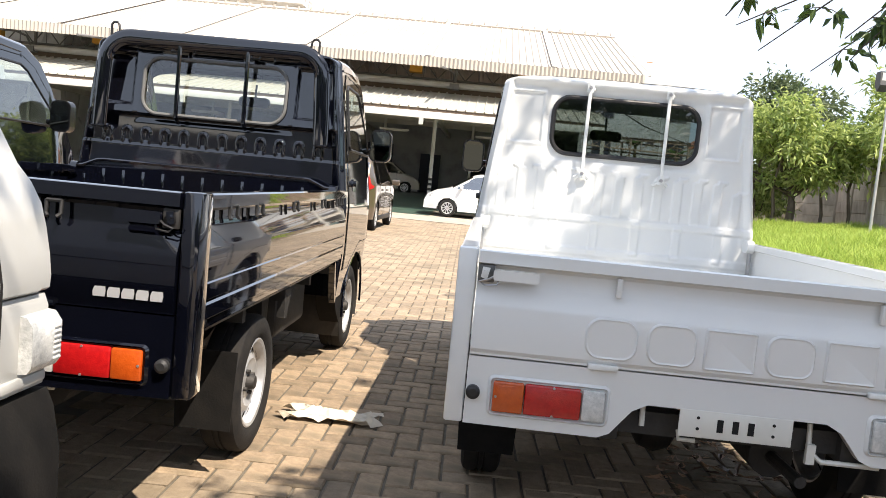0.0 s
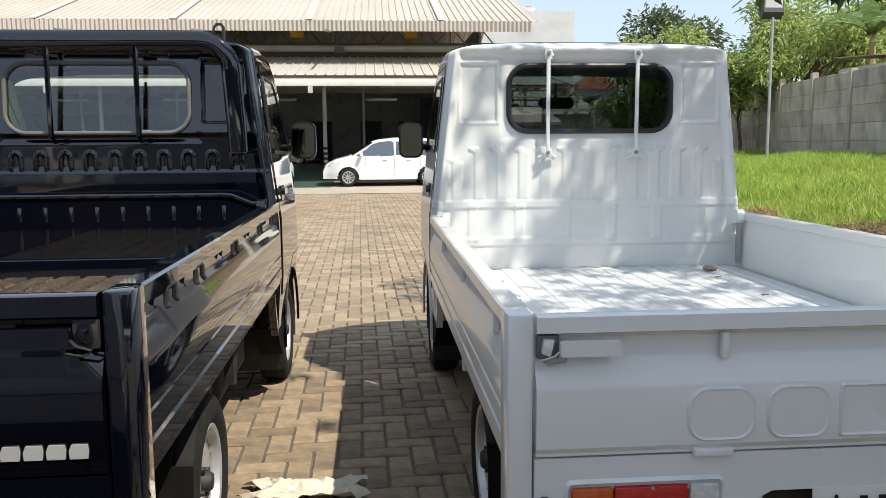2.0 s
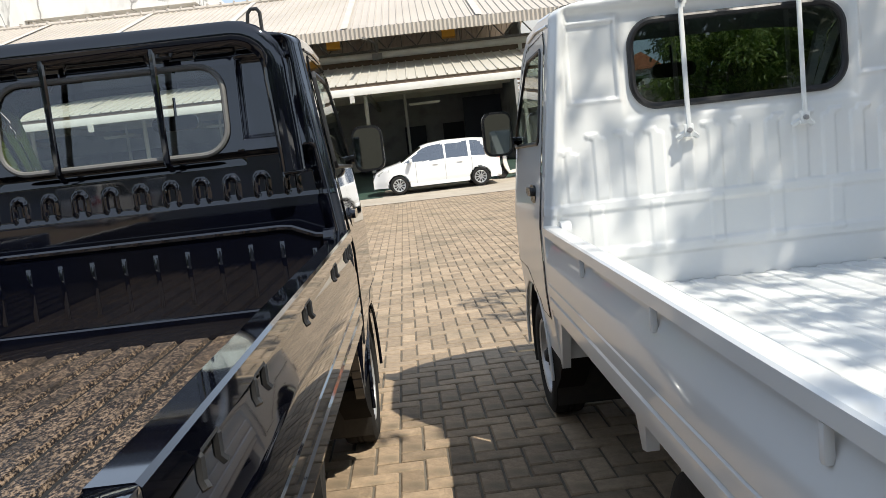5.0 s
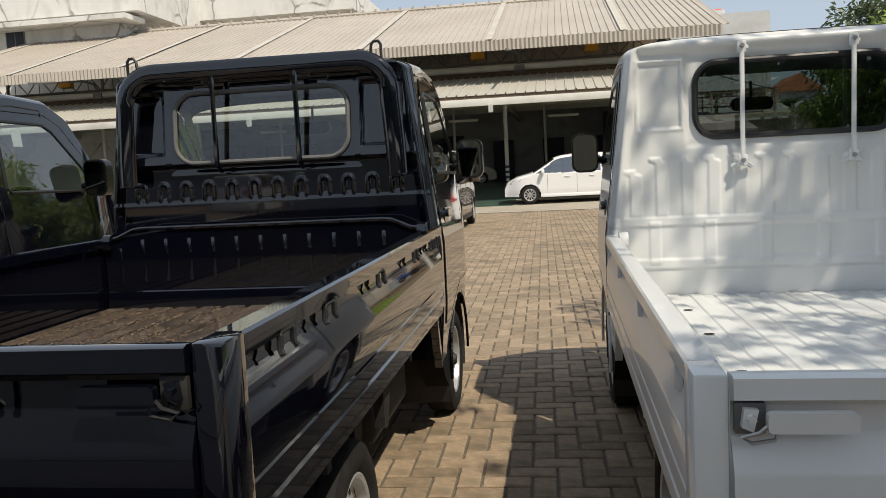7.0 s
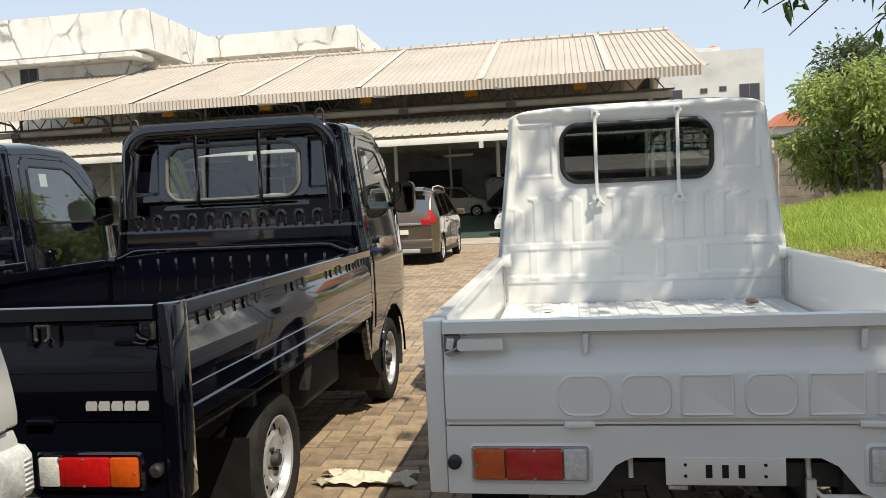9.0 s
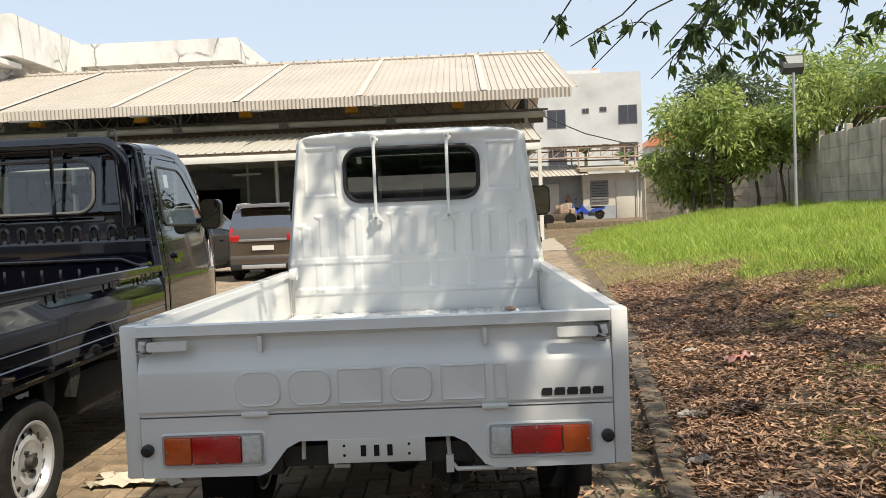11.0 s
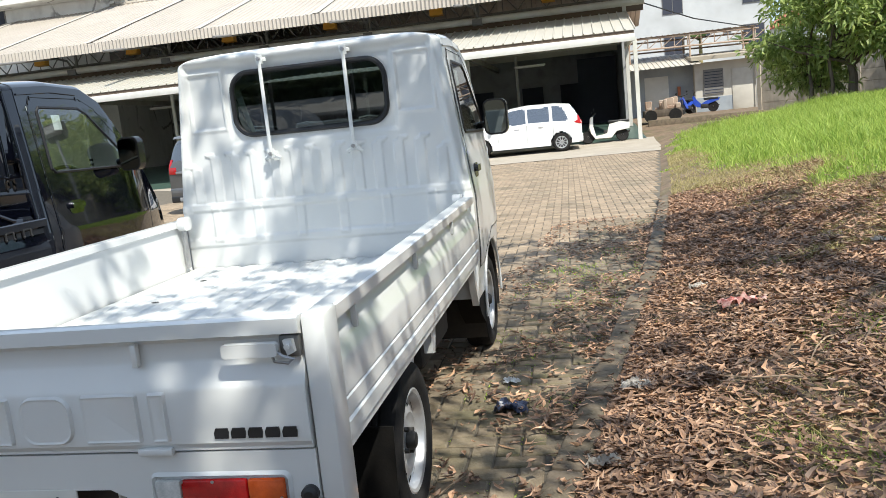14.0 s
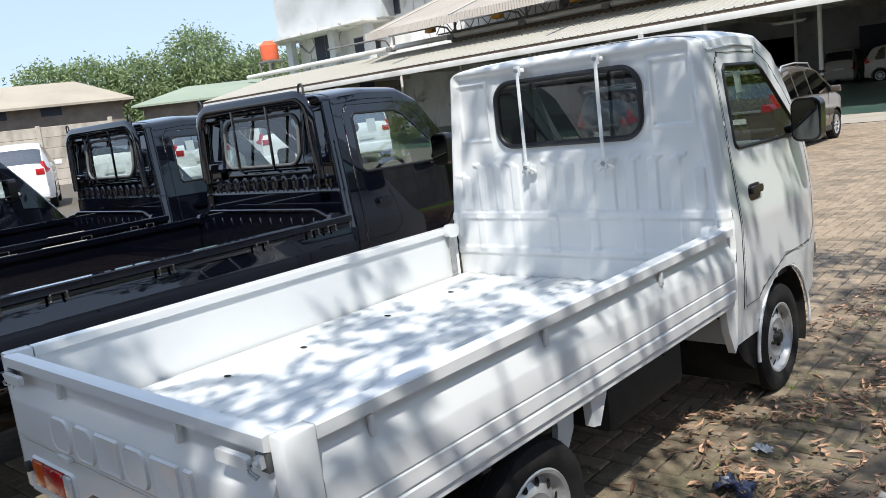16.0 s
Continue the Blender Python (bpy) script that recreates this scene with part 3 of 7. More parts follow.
def truck(m, label, paint, deck, dark, group="", rear_glass="glassdark", side_glass="glassmid", seal="seal", badge="badgedark"):
    T = thing("pickup_truck", label, "truck", group, m)
    P = lambda name, bm, mt, lab="", par=None, sm_=28.0: part(name, bm, mt, par or T, lab, sm_)
    # cab shell, doors and glass from one set of stations
    ys = [2.585 + (4.20 - 2.585) * i / 66 for i in range(67)]
    rings = [cab_ring(y) for y in ys]
    ns = len(rings[0])
    sets = {k: (B(), {}) for k in ("shell", "door_r", "door_l", "glass_r", "glass_l", "screen")}
    side_n = 52
    for i in range(66):
        for j in range(ns - 1):
            yc = 0.5 * (ys[i] + ys[i + 1])
            zc = 0.25 * sum(rings[a][b][1] for a, b in ((i, j), (i, j + 1), (i + 1, j), (i + 1, j + 1)))
            left = j >= ns / 2
            off = 0.0
            if j < side_n or j >= ns - 1 - side_n:
                if (yc - 3.20) ** 2 + (zc - 0.30) ** 2 < 0.375 ** 2 or (yc > 3.3 and zc < 0.46 and yc < 3.6):
                    continue
                if inside(yc, zc, DOOR_GLASS):
                    key, off = ("glass_l" if left else "glass_r"), -0.006
                elif inside(yc, zc, DOOR_AREA):
                    key, off = ("door_l" if left else "door_r"), 0.004
                else:
                    key = "shell"
            else:
                f = (j - side_n) / (ns - 1 - 2 * side_n)
                key = "screen" if 3.42 < yc < 3.94 and 0.07 < f < 0.93 else "shell"
            bm, V = sets[key]
            q = []
            for a, b in ((i, j), (i + 1, j), (i + 1, j + 1), (i, j + 1)):
                if (a, b) not in V:
                    x, z = rings[a][b]
                    V[a, b] = bm.verts.new((x + (math.copysign(off, x) if off else 0), ys[a], z))
                q.append(V[a, b])
            bm.faces.new(q)
    sh = sets["shell"][0]
    nose = [sh.verts.new((x * 0.98, 4.22, z)) for x, z in rings[-1]]
    sh.faces.new(nose)
    P("cab_shell", sh, paint)
    P("windscreen", sets["screen"][0], "glassclear")
    for s, nm in ((1, "r"), (-1, "l")):
        door = P("door", sets["door_" + nm][0], paint)
        P("side_window", sets["glass_" + nm][0], side_glass, "", door)
        bm = B()
        tube(bm, side_path(DOOR_GLASS, 0.003, s, 0.02), 0.010, 6, True)
        P("window_seal", bm, "seal", "", door)
        bm = B()
        tube(bm, side_path(DOOR_AREA, 0.0036, s, 0.02), 0.0018, 5, True)
        P("door_gap", bm, "hole", "", door)
        bm = B()
        x = s * (cab_half(2.86, 1.13) + 0.006)
        prism(bm, rrect(2.79, 2.93, 1.085, 1.165, 0.03), lambda p, q, k: (k, p, q), x - s * 0.004, x + s * 0.004)
        prism(bm, rrect(2.80, 2.925, 1.118, 1.155, 0.014), lambda p, q, k: (k, p, q), x + s * 0.004, x + s * 0.022)
        P("door_handle", bm, "mirrorshell" if not dark else paint, "", door)
        bm = B()
        cyl(bm, (x - s * 0.004, 2.85, 1.045), (x + s * 0.006, 2.85, 1.045), 0.010, n=12)
        P("lock_cylinder", bm, "steel", "", door)
        # mirror
        bm = B()
        xa = s * (cab_half(3.45, 1.36) - 0.01)
        tube(bm, [(xa, 3.46, 1.365), (xa + s * 0.05, 3.45, 1.37), (xa + s * 0.07, 3.44, 1.385)], 0.022, 8)
        prism(bm, rrect(0.0, 0.150, 1.300, 1.525, 0.045), lambda p, q, k: (xa + s * (0.045 + p), 3.44 + (k - 0.5) * 0.075, q), 0.0, 1.0)
        bmesh.ops.bevel(bm, geom=[e for e in bm.edges if e.calc_face_angle(0) > 1.2], offset=0.010, segments=2, affect="EDGES")
        mir = P("door_mirror", bm, "mirrorshell", "", door)
        bm = B()
        bm.faces.new([bm.verts.new((xa + s * (0.045 + p), 3.394 - 0.07 * (q - 1.41) + 0.03 * (p - 0.07), q)) for p, q in rrect(0.010, 0.140, 1.312, 1.513, 0.038)])
        P("mirror_face", bm, "mirrorglass", "", door, 0)
        # wheel arch lip and inner arch
        bm = B()
        arc = [(s * (cab_half(3.2, 0.6) - 0.004), 3.20 + 0.378 * math.cos(a), 0.30 + 0.378 * math.sin(a)) for a in [radians(-4 + 188 * i / 28) for i in range(29)]]
        tube(bm, arc, 0.009, 6)
        P("arch_lip", bm, paint)
        bm = B()
        grid(bm, [radians(-20 + 226 * i / 20) for i in range(21)], [0.0, 0.1, 0.42], lambda a, k: (s * (0.815 - k), 3.20 + 0.374 * math.cos(a), 0.30 + 0.374 * math.sin(a)))
        P("inner_arch", bm, "chassis")
        # sticker on the side glass
        bm = B()
        c = [(2.86, 1.60), (2.94, 1.60), (2.94, 1.69), (2.86, 1.69)]
        bm.faces.new([bm.verts.new((s * (cab_half(y, z) + 0.001), y, z)) for y, z in c])
        if s > 0:
            P("paper_sticker", bm, "paper", "white paper sticker", door, 0)
        else:
            bm.free()
    # back panel with its pressings
    bm = B()
    zs = [0.44, 0.60] + [0.72 + (1.905 - 0.72) * (i / 178) for i in range(178)] + [1.9045]
    us = [-1 + 2 * i / 300 for i in range(301)]

    def back(u, z):
        rail, top = 1.82, 1.905
        w = cab_half(2.585, min(z, rail))
        if z > rail:
            s = min((z - rail) / (top - rail), 1)
            w *= max(1 - (s ** (1 / 0.6)) ** 2, 0) ** 0.275
        x = u * w
        return (x, back_depth(x, z, dark), z)
    grid(bm, us, zs, back, lambda u, z: not inside(u * cab_half(2.585, min(z, 1.82)), z, REAR_GLASS))
    bp = P("back_panel", bm, paint, "", None, 60)
    bm = B()
    lean = lambda z: -0.10 * (1.87 - z) if dark else 0.0
    bm.faces.new([bm.verts.new((x, 2.566 + lean(z), z)) for x, z in REAR_GLASS])
    rg = P("rear_window", bm, rear_glass, "", None, 0)
    bm = B()
    tube(bm, [(x, 2.556 + lean(z), z) for x, z in REAR_GLASS], 0.011 if dark else 0.014, 8, True)
    P("window_seal", bm, seal, "", rg)
    # interior
    for s in (-1, 1):
        bm = B()
        box(bm, s * 0.38 - 0.24, s * 0.38 + 0.24, 2.72, 2.84, 0.85, 1.36, 0.04)
        box(bm, s * 0.38 - 0.24, s * 0.38 + 0.24, 2.80, 3.25, 0.78, 0.92, 0.04)
        P("seat", bm, "seat")
    bm = B()
    box(bm, -0.72, 0.72, 3.48, 3.86, 0.85, 1.16, 0.06)
    box(bm, -0.78, 0.78, 2.62, 3.9, 0.60, 0.66)
    P("dashboard", bm, "dash")
    bm = B()
    sw = [(0.38 + 0.18 * math.cos(a), 3.36 + 0.10 * math.sin(a), 1.22 + 0.15 * math.sin(a)) for a in [2 * math.pi * i / 24 for i in range(24)]]
    tube(bm, sw, 0.014, 6, True)
    tube(bm, [(0.38, 3.36, 1.22), (0.38, 3.55, 1.08)], 0.025, 6)
    tube(bm, [(0.21, 3.36, 1.22), (0.55, 3.36, 1.22)], 0.013, 5)
    P("steering_wheel", bm, "plastic")
    bm = B()
    prism(bm, rrect(-0.11, 0.11, 1.60, 1.67, 0.03), lambda p, q, k: (p, k, q), 3.36, 3.39)
    tube(bm, [(0, 3.385, 1.64), (0, 3.40, 1.76)], 0.008, 6)
    P("inner_mirror", bm, "plastic")
    # roof drip rails
    for s in (-1, 1):
        bm = B()
        tube(bm, [(s * (cab_half(y, 1.80) + 0.002), y, lerp(CAB_TOP, y) - 0.098) for y in (2.60, 2.75, 2.9, 3.05, 3.15)], 0.006, 5)
        P("drip_rail", bm, paint)
    # bed; the black pickups carry a higher deck with taller gates
    zg = (lambda z: z + 0.040 if z < 0.697 else 0.737 + (z - 0.697) * 1.144) if dark else (lambda z: z)
    zd = 0.03 if dark else 0.0
    bm = B()
    xs = []
    n, up = (13, 0.016) if dark else (15, 0.006)
    wide = 0.74 if dark else 0.55
    for i in range(n):
        c = -0.80 + 1.60 * i / n
        st = 1.60 / n
        xs += [(c, 0.0), (c + st * 0.06, up), (c + st * wide, up), (c + st * (wide + 0.07), 0.0)]
    xs.append((0.80, 0.0))
    grid(bm, list(range(len(xs))), [0.03, 0.6, 1.2, 1.8, 2.55], lambda i, y: (xs[int(round(i))][0], y, 0.712 + zd + xs[int(round(i))][1]))
    box(bm, -0.80, 0.80, 0.03, 2.55, 0.64, 0.70 + zd)
    bed = P("deck", bm, deck)
    if dark:
        for i in range(n - 1):
            bm = B()
            c = -0.80 + 1.60 * i / n + 1.60 / n * 0.9
            box(bm, c - 0.009, c + 0.009, 0.05, 2.39, 0.711 + zd, 0.716 + zd)
            P("groove", bm, "hole", "", bed, 0)
    for s in (-1, 1):
        for y in (0.25, 0.72, 1.12, 1.65, 2.13):
            bm = B()
            bm.faces.new([bm.verts.new((s * 0.545 + 0.020 * math.cos(a), y + 0.014 * math.sin(a), 0.7205 + (0.036 if dark else 0.0))) for a in [2 * math.pi * k / 14 for k in range(14)]])
            P("drain_hole", bm, "hole", "", bed, 0)
    prof = [(0.800, 1.006), (0.803, 1.010), (0.850, 1.010), (0.856, 1.005), (0.856, 0.972), (0.832, 0.966), (0.825, 0.960), (0.825, 0.940), (0.828, 0.932), (0.853, 0.868), (0.856, 0.856), (0.856, 0.782), (0.852, 0.778),
            (0.852, 0.774), (0.856, 0.770), (0.856, 0.728), (0.850, 0.724), (0.850, 0.718), (0.856, 0.712), (0.856, 0.672), (0.846, 0.664), (0.846, 0.640), (0.840, 0.634), (0.816, 0.634), (0.816, 0.970), (0.800, 0.974)]
    for s in (-1, 1):
        bm = B()
        prism(bm, prof, lambda p, q, k: (s * p, k, zg(q)), 0.10, 2.535)
        g = P("side_gate", bm, paint)
        bm = B()
        box(bm, min(s * 0.802, s * 0.859), max(s * 0.802, s * 0.859), 0.0, 0.098, 0.485, zg(1.0115), 0.008)
        P("corner_post", bm, paint)
        for y in (0.32, 0.63, 1.20, 1.82, 2.22, 2.36) if dark else (0.28, 1.05, 1.85):
            bm = B()
            if dark:
                x = s * 0.832
                w = 0.040 if y < 2.2 else 0.030
                for dy in (-w, w):
                    tube(bm, [(x - s * 0.006, y + dy, 1.058), (x + s * 0.016, y + dy, 1.056), (x + s * 0.021, y + dy, 1.048), (x + s * 0.021, y + dy, 1.020), (x + s * 0.027, y + dy * 1.12, 1.010)], 0.007, 6)
                tube(bm, [(x + s * 0.018, y - w, 1.054), (x + s * 0.018, y + w, 1.054)], 0.0075, 6)
                P("rope_hook", bm, "plastic")
            else:
                box(bm, min(s * 0.833, s * 0.850), max(s * 0.833, s * 0.850), y - 0.009, y + 0.009, 0.905, 0.965, 0.005)
                P("stop_tab", bm, paint)
        # latch at the bed's front end
        bm = B()
        box(bm, min(s * 0.785, s * 0.80), max(s * 0.785, s * 0.80), 2.44, 2.48, 0.74 + zd, zg(0.99), 0.004)
        P("gate_strap", bm, "steel" if not dark else paint)
        bm = B()
        prism(bm, rrect(2.405, 2.50, 0.955, 1.03, 0.03), lambda p, q, k: (k, p, zg(q)), s * 0.76, s * 0.80)
        P("gate_bracket", bm, paint)
    # tailgate
    gp = [(0.040, 1.006), (0.0, 1.010), (-0.012, 1.006), (-0.014, 0.972), (0.014, 0.964), (0.020, 0.955), (0.020, 0.914), (0.016, 0.905), (-0.010, 0.854), (-0.013, 0.842), (-0.013, 0.716), (-0.006, 0.704), (-0.006, 0.697), (0.040, 0.697)]
    bm = B()
    prism(bm, gp, lambda p, q, k: (k, p, zg(q)), -0.798, 0.798)
    tg = P("tailgate", bm, paint)
    if not dark:
        for x0, x1, r in ((-0.467, -0.312, 0.045), (-0.287, -0.142, 0.04), (-0.121, 0.030, 0.008), (0.055, 0.198, 0.04), (0.225, 0.377, 0.008), (0.402, 0.450, 0.006)):
            bm = B()
            outer, crest = rrect(x0, x1, 0.722, 0.846, r, 6), rrect(x0 + 0.005, x1 - 0.005, 0.727, 0.841, max(r - 0.004, 0.003), 6)
            lip = rrect(x0 + 0.010, x1 - 0.010, 0.732, 0.836, max(r - 0.008, 0.002), 6)
            rows = [[bm.verts.new((p, y, q)) for p, q in ring] for ring, y in ((outer, -0.0122), (crest, -0.0215), (lip, -0.0195))]
            for A, C in zip(rows, rows[1:]):
                for k in range(len(A)):
                    bm.faces.new((A[k], A[(k + 1) % len(A)], C[(k + 1) % len(A)], C[k]))
            bm.faces.new(rows[2])
            P("embossed_shape", bm, paint, "", tg, 20)
    for i in range(5):
        bm = B()
        xx = 0.562 + 0.0425 * i
        prism(bm, [(xx, 0.728), (xx + 0.034, 0.728), (xx + 0.036, 0.742), (xx + 0.034, 0.753), (xx + 0.004, 0.753), (xx - 0.001, 0.742)], lambda p, q, k: (p, k, zg(q)), -0.0165, -0.0125)
        P("badge_bar", bm, badge, "plain badge bar", tg, 0)
    for s in (-1, 1):
        bm = B()
        prism(bm, rrect(0.618, 0.752, 0.925, 0.957, 0.008, 3), lambda p, q, k: (s * p, k + 0.05 * (p - 0.70) ** 2, zg(q)), -0.036, -0.018)
        bmesh.ops.bevel(bm, geom=[e for e in bm.edges if e.calc_face_angle(0) > 1.2], offset=0.004, segments=2, affect="EDGES")
        latch = P("tailgate_latch", bm, paint, "", tg)
        # raised dark block put in for the shade of the latch's recess
        bm = B()
        box(bm, min(s * 0.748, s * 0.796), max(s * 0.748, s * 0.796), -0.006, 0.010, zg(0.915), zg(0.966), 0.003)
        P("latch_recess", bm, "chassis" if dark else "greyseal", "", tg)
        bm = B()
        prism(bm, [(0.762, 0.958), (0.784, 0.960), (0.788, 0.930), (0.770, 0.922)], lambda p, q, k: (s * p, k, zg(q)), -0.020, -0.006)
        cyl(bm, (s * 0.774, -0.019, zg(0.945)), (s * 0.774, -0.030, zg(0.945)), 0.007, n=8)
        P("latch_hook", bm, paint, "", tg)
        bm = B()
        tube(bm, [(s * 0.745, -0.024, zg(0.938)), (s * 0.765, -0.034, zg(0.926)), (s * 0.790, -0.030, zg(0.918)), (s * 0.775, -0.030, zg(0.908)), (s * 0.740, -0.026, zg(0.912)), (s * 0.735, -0.022, zg(0.922))], 0.0035, 5)
        P("latch_wire", bm, "steel" if not dark else "plastic", "", tg)
        if dark:
            bm = B()
            for dx in (-0.022, 0.022):
                tube(bm, [(s * 0.43 + dx, 0.012, 1.040), (s * 0.43 + dx, -0.010, 1.036), (s * 0.43 + dx, -0.012, 1.000), (s * 0.43 + dx * 0.6, -0.020, 0.990)], 0.006, 6)
            tube(bm, [(s * 0.43 - 0.022, -0.010, 1.036), (s * 0.43 + 0.022, -0.010, 1.036)], 0.006, 6)
            P("rope_hook", bm, "plastic", "", tg)
        bm = B()
        box(bm, s * 0.38 - 0.008, s * 0.38 + 0.008, -0.006, 0.012, zg(0.905), zg(0.962), 0.003)
        P("stop_tab", bm, paint, "", tg)
        bm = B()
        box(bm, s * 0.405 - 0.045, s * 0.405 + 0.045, -0.022, -0.002, zg(0.6975) - 0.008, zg(0.6975) + 0.010, 0.004)
        P("hinge", bm, paint, "", tg)
    # lower rear panel
    bm = B()
    pt = zg(0.6965) - 0.005
    out = [(-0.80, pt), (-0.80, 0.487), (-0.40, 0.485), (-0.365, 0.500), (-0.305, 0.575), (-0.26, 0.598), (0.26, 0.598), (0.305, 0.575), (0.365, 0.500), (0.40, 0.485), (0.80, 0.487), (0.80, pt)]
    prism(bm, out, lambda p, q, k: (p, k, q), -0.004, 0.030)
    P("rear_panel", bm, paint)
    for s in (-1, 1):
        bm = B()
        o, i2 = rrect(0.372, 0.735, 0.518, 0.642, 0.02, 4), rrect(0.385, 0.722, 0.529, 0.630, 0.008, 4)
        nn = len(o)
        vo = [bm.verts.new((s * a, -0.0045, b)) for a, b in o]
        vm = [bm.verts.new((s * (0.4 * a + 0.6 * c), -0.014, 0.4 * b + 0.6 * d)) for (a, b), (c, d) in zip(o, i2)]
        vi = [bm.verts.new((s * a, -0.006, b)) for a, b in i2]
        for k in range(nn):
            bm.faces.new((vo[k], vo[(k + 1) % nn], vm[(k + 1) % nn], vm[k]))
            bm.faces.new((vm[k], vm[(k + 1) % nn], vi[(k + 1) % nn], vi[k]))
        lamp = P("tail_lamp", bm, paint)
        for nm, a, b, mt in (("reverse_lens", 0.388, 0.455, "clear"), ("red_lens", 0.457, 0.625, "red"), ("amber_lens", 0.627, 0.719, "amber")):
            bm = B()
            box(bm, min(s * a, s * b), max(s * a, s * b), -0.020, -0.003, 0.533, 0.626, 0.006)
            P(nm, bm, mt, "", lamp)
        for a, b in ((0.46, 0.622), (0.54, 0.622), (0.54, 0.537), (0.71, 0.58)):
            bm = B()
            cyl(bm, (s * a, -0.019, b), (s * a, -0.022, b), 0.004, n=8)
            P("lens_screw", bm, "steel", "", lamp)
        bm = B()
        lathe(bm, [(0.021, 0.0), (0.021, 0.016), (0.012, 0.022)], 18, (0, 0, 0), "z")
        bmesh.ops.transform(bm, matrix=Matrix.Translation((s * 0.778, -0.004, 0.585)) @ Matrix.Rotation(radians(90), 4, "X"), verts=bm.verts)
        P("rubber_plug", bm, "plastic")
        bm = B()
        prism(bm, [(s * 0.60, 0.20), (s * 0.81, 0.20), (s * 0.82, 0.50), (s * 0.59, 0.50)], lambda p, q, k: (p, k, q), 0.60, 0.606)
        P("mud_flap", bm, "flap")
        # side bracket behind the wheel
        bm = B()
        prism(bm, [(1.32, 0.64), (1.44, 0.64), (1.43, 0.60), (1.375, 0.50), (1.33, 0.51)], lambda p, q, k: (k, p, q), s * 0.775, s * 0.81)
        prism(bm, [(1.20, 0.64), (1.33, 0.64), (1.31, 0.50), (1.25, 0.41), (1.20, 0.43), (1.215, 0.54)], lambda p, q, k: (k, p, q), s * 0.71, s * 0.735)
        P("deck_bracket", bm, paint if not dark else "chassis")
        bm = B()
        prism(bm, [(2.47, 0.66), (2.60, 0.66), (2.62, 0.46), (2.56, 0.40), (2.50, 0.52)], lambda p, q, k: (k, p, q), s * 0.79, s * 0.826)
        P("cab_corner_plate", bm, paint)
        bm = B()
        prism(bm, [(2.56, 0.45), (2.84, 0.45), (2.86, 0.36), (2.80, 0.24), (2.66, 0.33)], lambda p, q, k: (k, p, q), s * 0.70, s * 0.822)
        P("front_mud_flap", bm, "flap")
    bm = B()
    box(bm, -0.165, 0.165, -0.006, 0.0, 0.518, 0.600, 0.002)
    pl = P("plate_bracket", bm, "plate", "cream plate bracket without a plate")
    for k in (-0.045, 0.0, 0.045):
        bm = B()
        box(bm, k - 0.009, k + 0.009, -0.008, -0.004, 0.540, 0.578)
        P("bracket_slot", bm, "hole", "", pl)
    for k in (-0.11, 0.11):
        for z in (0.545, 0.578):
            bm = B()
            cyl(bm, (k, -0.0075, z), (k, -0.004, z), 0.005, n=8)
            P("bracket_hole", bm, "hole", "", pl)
    # running gear
    bm = B()
    for s in (-1, 1):
        box(bm, s * 0.36 - 0.03, s * 0.36 + 0.03, 0.04, 3.95, 0.47, 0.58, 0.006)
    for y in (0.10, 0.75, 1.35, 1.95, 2.5):
        box(bm, -0.34, 0.34, y - 0.03, y + 0.03, 0.49, 0.56)
        box(bm, -0.79, 0.79, y - 0.02, y + 0.02, 0.585, 0.645)
    P("chassis_frame", bm, "chassis")
    bm = B()
    cyl(bm, (-0.66, 1.0, 0.287), (0.66, 1.0, 0.287), 0.045)
    lathe(bm, [(0.03, -0.11), (0.11, -0.06), (0.13, 0), (0.11, 0.06), (0.03, 0.11)], 16, (0.0, 1.0, 0.287))
    for s in (-1, 1):
        tube(bm, [(s * 0.45, 0.38, 0.44), (s * 0.45, 0.7, 0.36), (s * 0.45, 1.0, 0.34), (s * 0.45, 1.3, 0.37), (s * 0.45, 1.55, 0.45)], 0.035, 6, False, 0.6)
    cyl(bm, (-0.7, 3.2, 0.287), (0.7, 3.2, 0.287), 0.035)
    cyl(bm, (0.0, 1.0, 0.30), (0.0, 2.6, 0.42), 0.03)
    P("axle", bm, "chassis")
    bm = B()
    box(bm, 0.42, 0.70, 1.62, 2.28, 0.34, 0.58, 0.03)
    P("tool_box", bm, "chassis")
    bm = B()
    box(bm, -0.68, -0.42, 1.7, 2.2, 0.36, 0.56, 0.03)
    P("fuel_tank", bm, "chassis")
    bm = B()
    tube(bm, [(0.30, 2.4, 0.38), (0.30, 1.5, 0.38), (0.26, 0.9, 0.42), (0.25, 0.5, 0.38)], 0.028, 8)
    cyl(bm, (0.25, 0.75, 0.39), (0.25, 0.35, 0.38), 0.075)
    tube(bm, [(0.25, 0.36, 0.38), (0.26, 0.12, 0.375)], 0.02, 8)
    P("exhaust", bm, "chassis")
    bm = B()
    tube(bm, [(0.24, 0.06, 0.58), (0.245, 0.06, 0.50), (0.27, 0.03, 0.475), (0.44, 0.03, 0.475)], 0.008, 6)
    P("hitch_hook", bm, "plate")
    bm = B()
    box(bm, 0.232, 0.258, 0.04, 0.055, 0.46, 0.52)
    P("hook_plate", bm, "plate")
    bm = B()
    tube(bm, [(-0.26, 0.06, 0.58), (-0.26, 0.05, 0.52)], 0.008, 6)
    P("hitch_hook", bm, "plate")
    bm = B()
    tube(bm, [(-0.15, 0.05, 0.52), (-0.15, 0.04, 0.495), (-0.10, 0.04, 0.495)], 0.007, 6)
    P("hitch_hook", bm, "plate")
    bm = B()
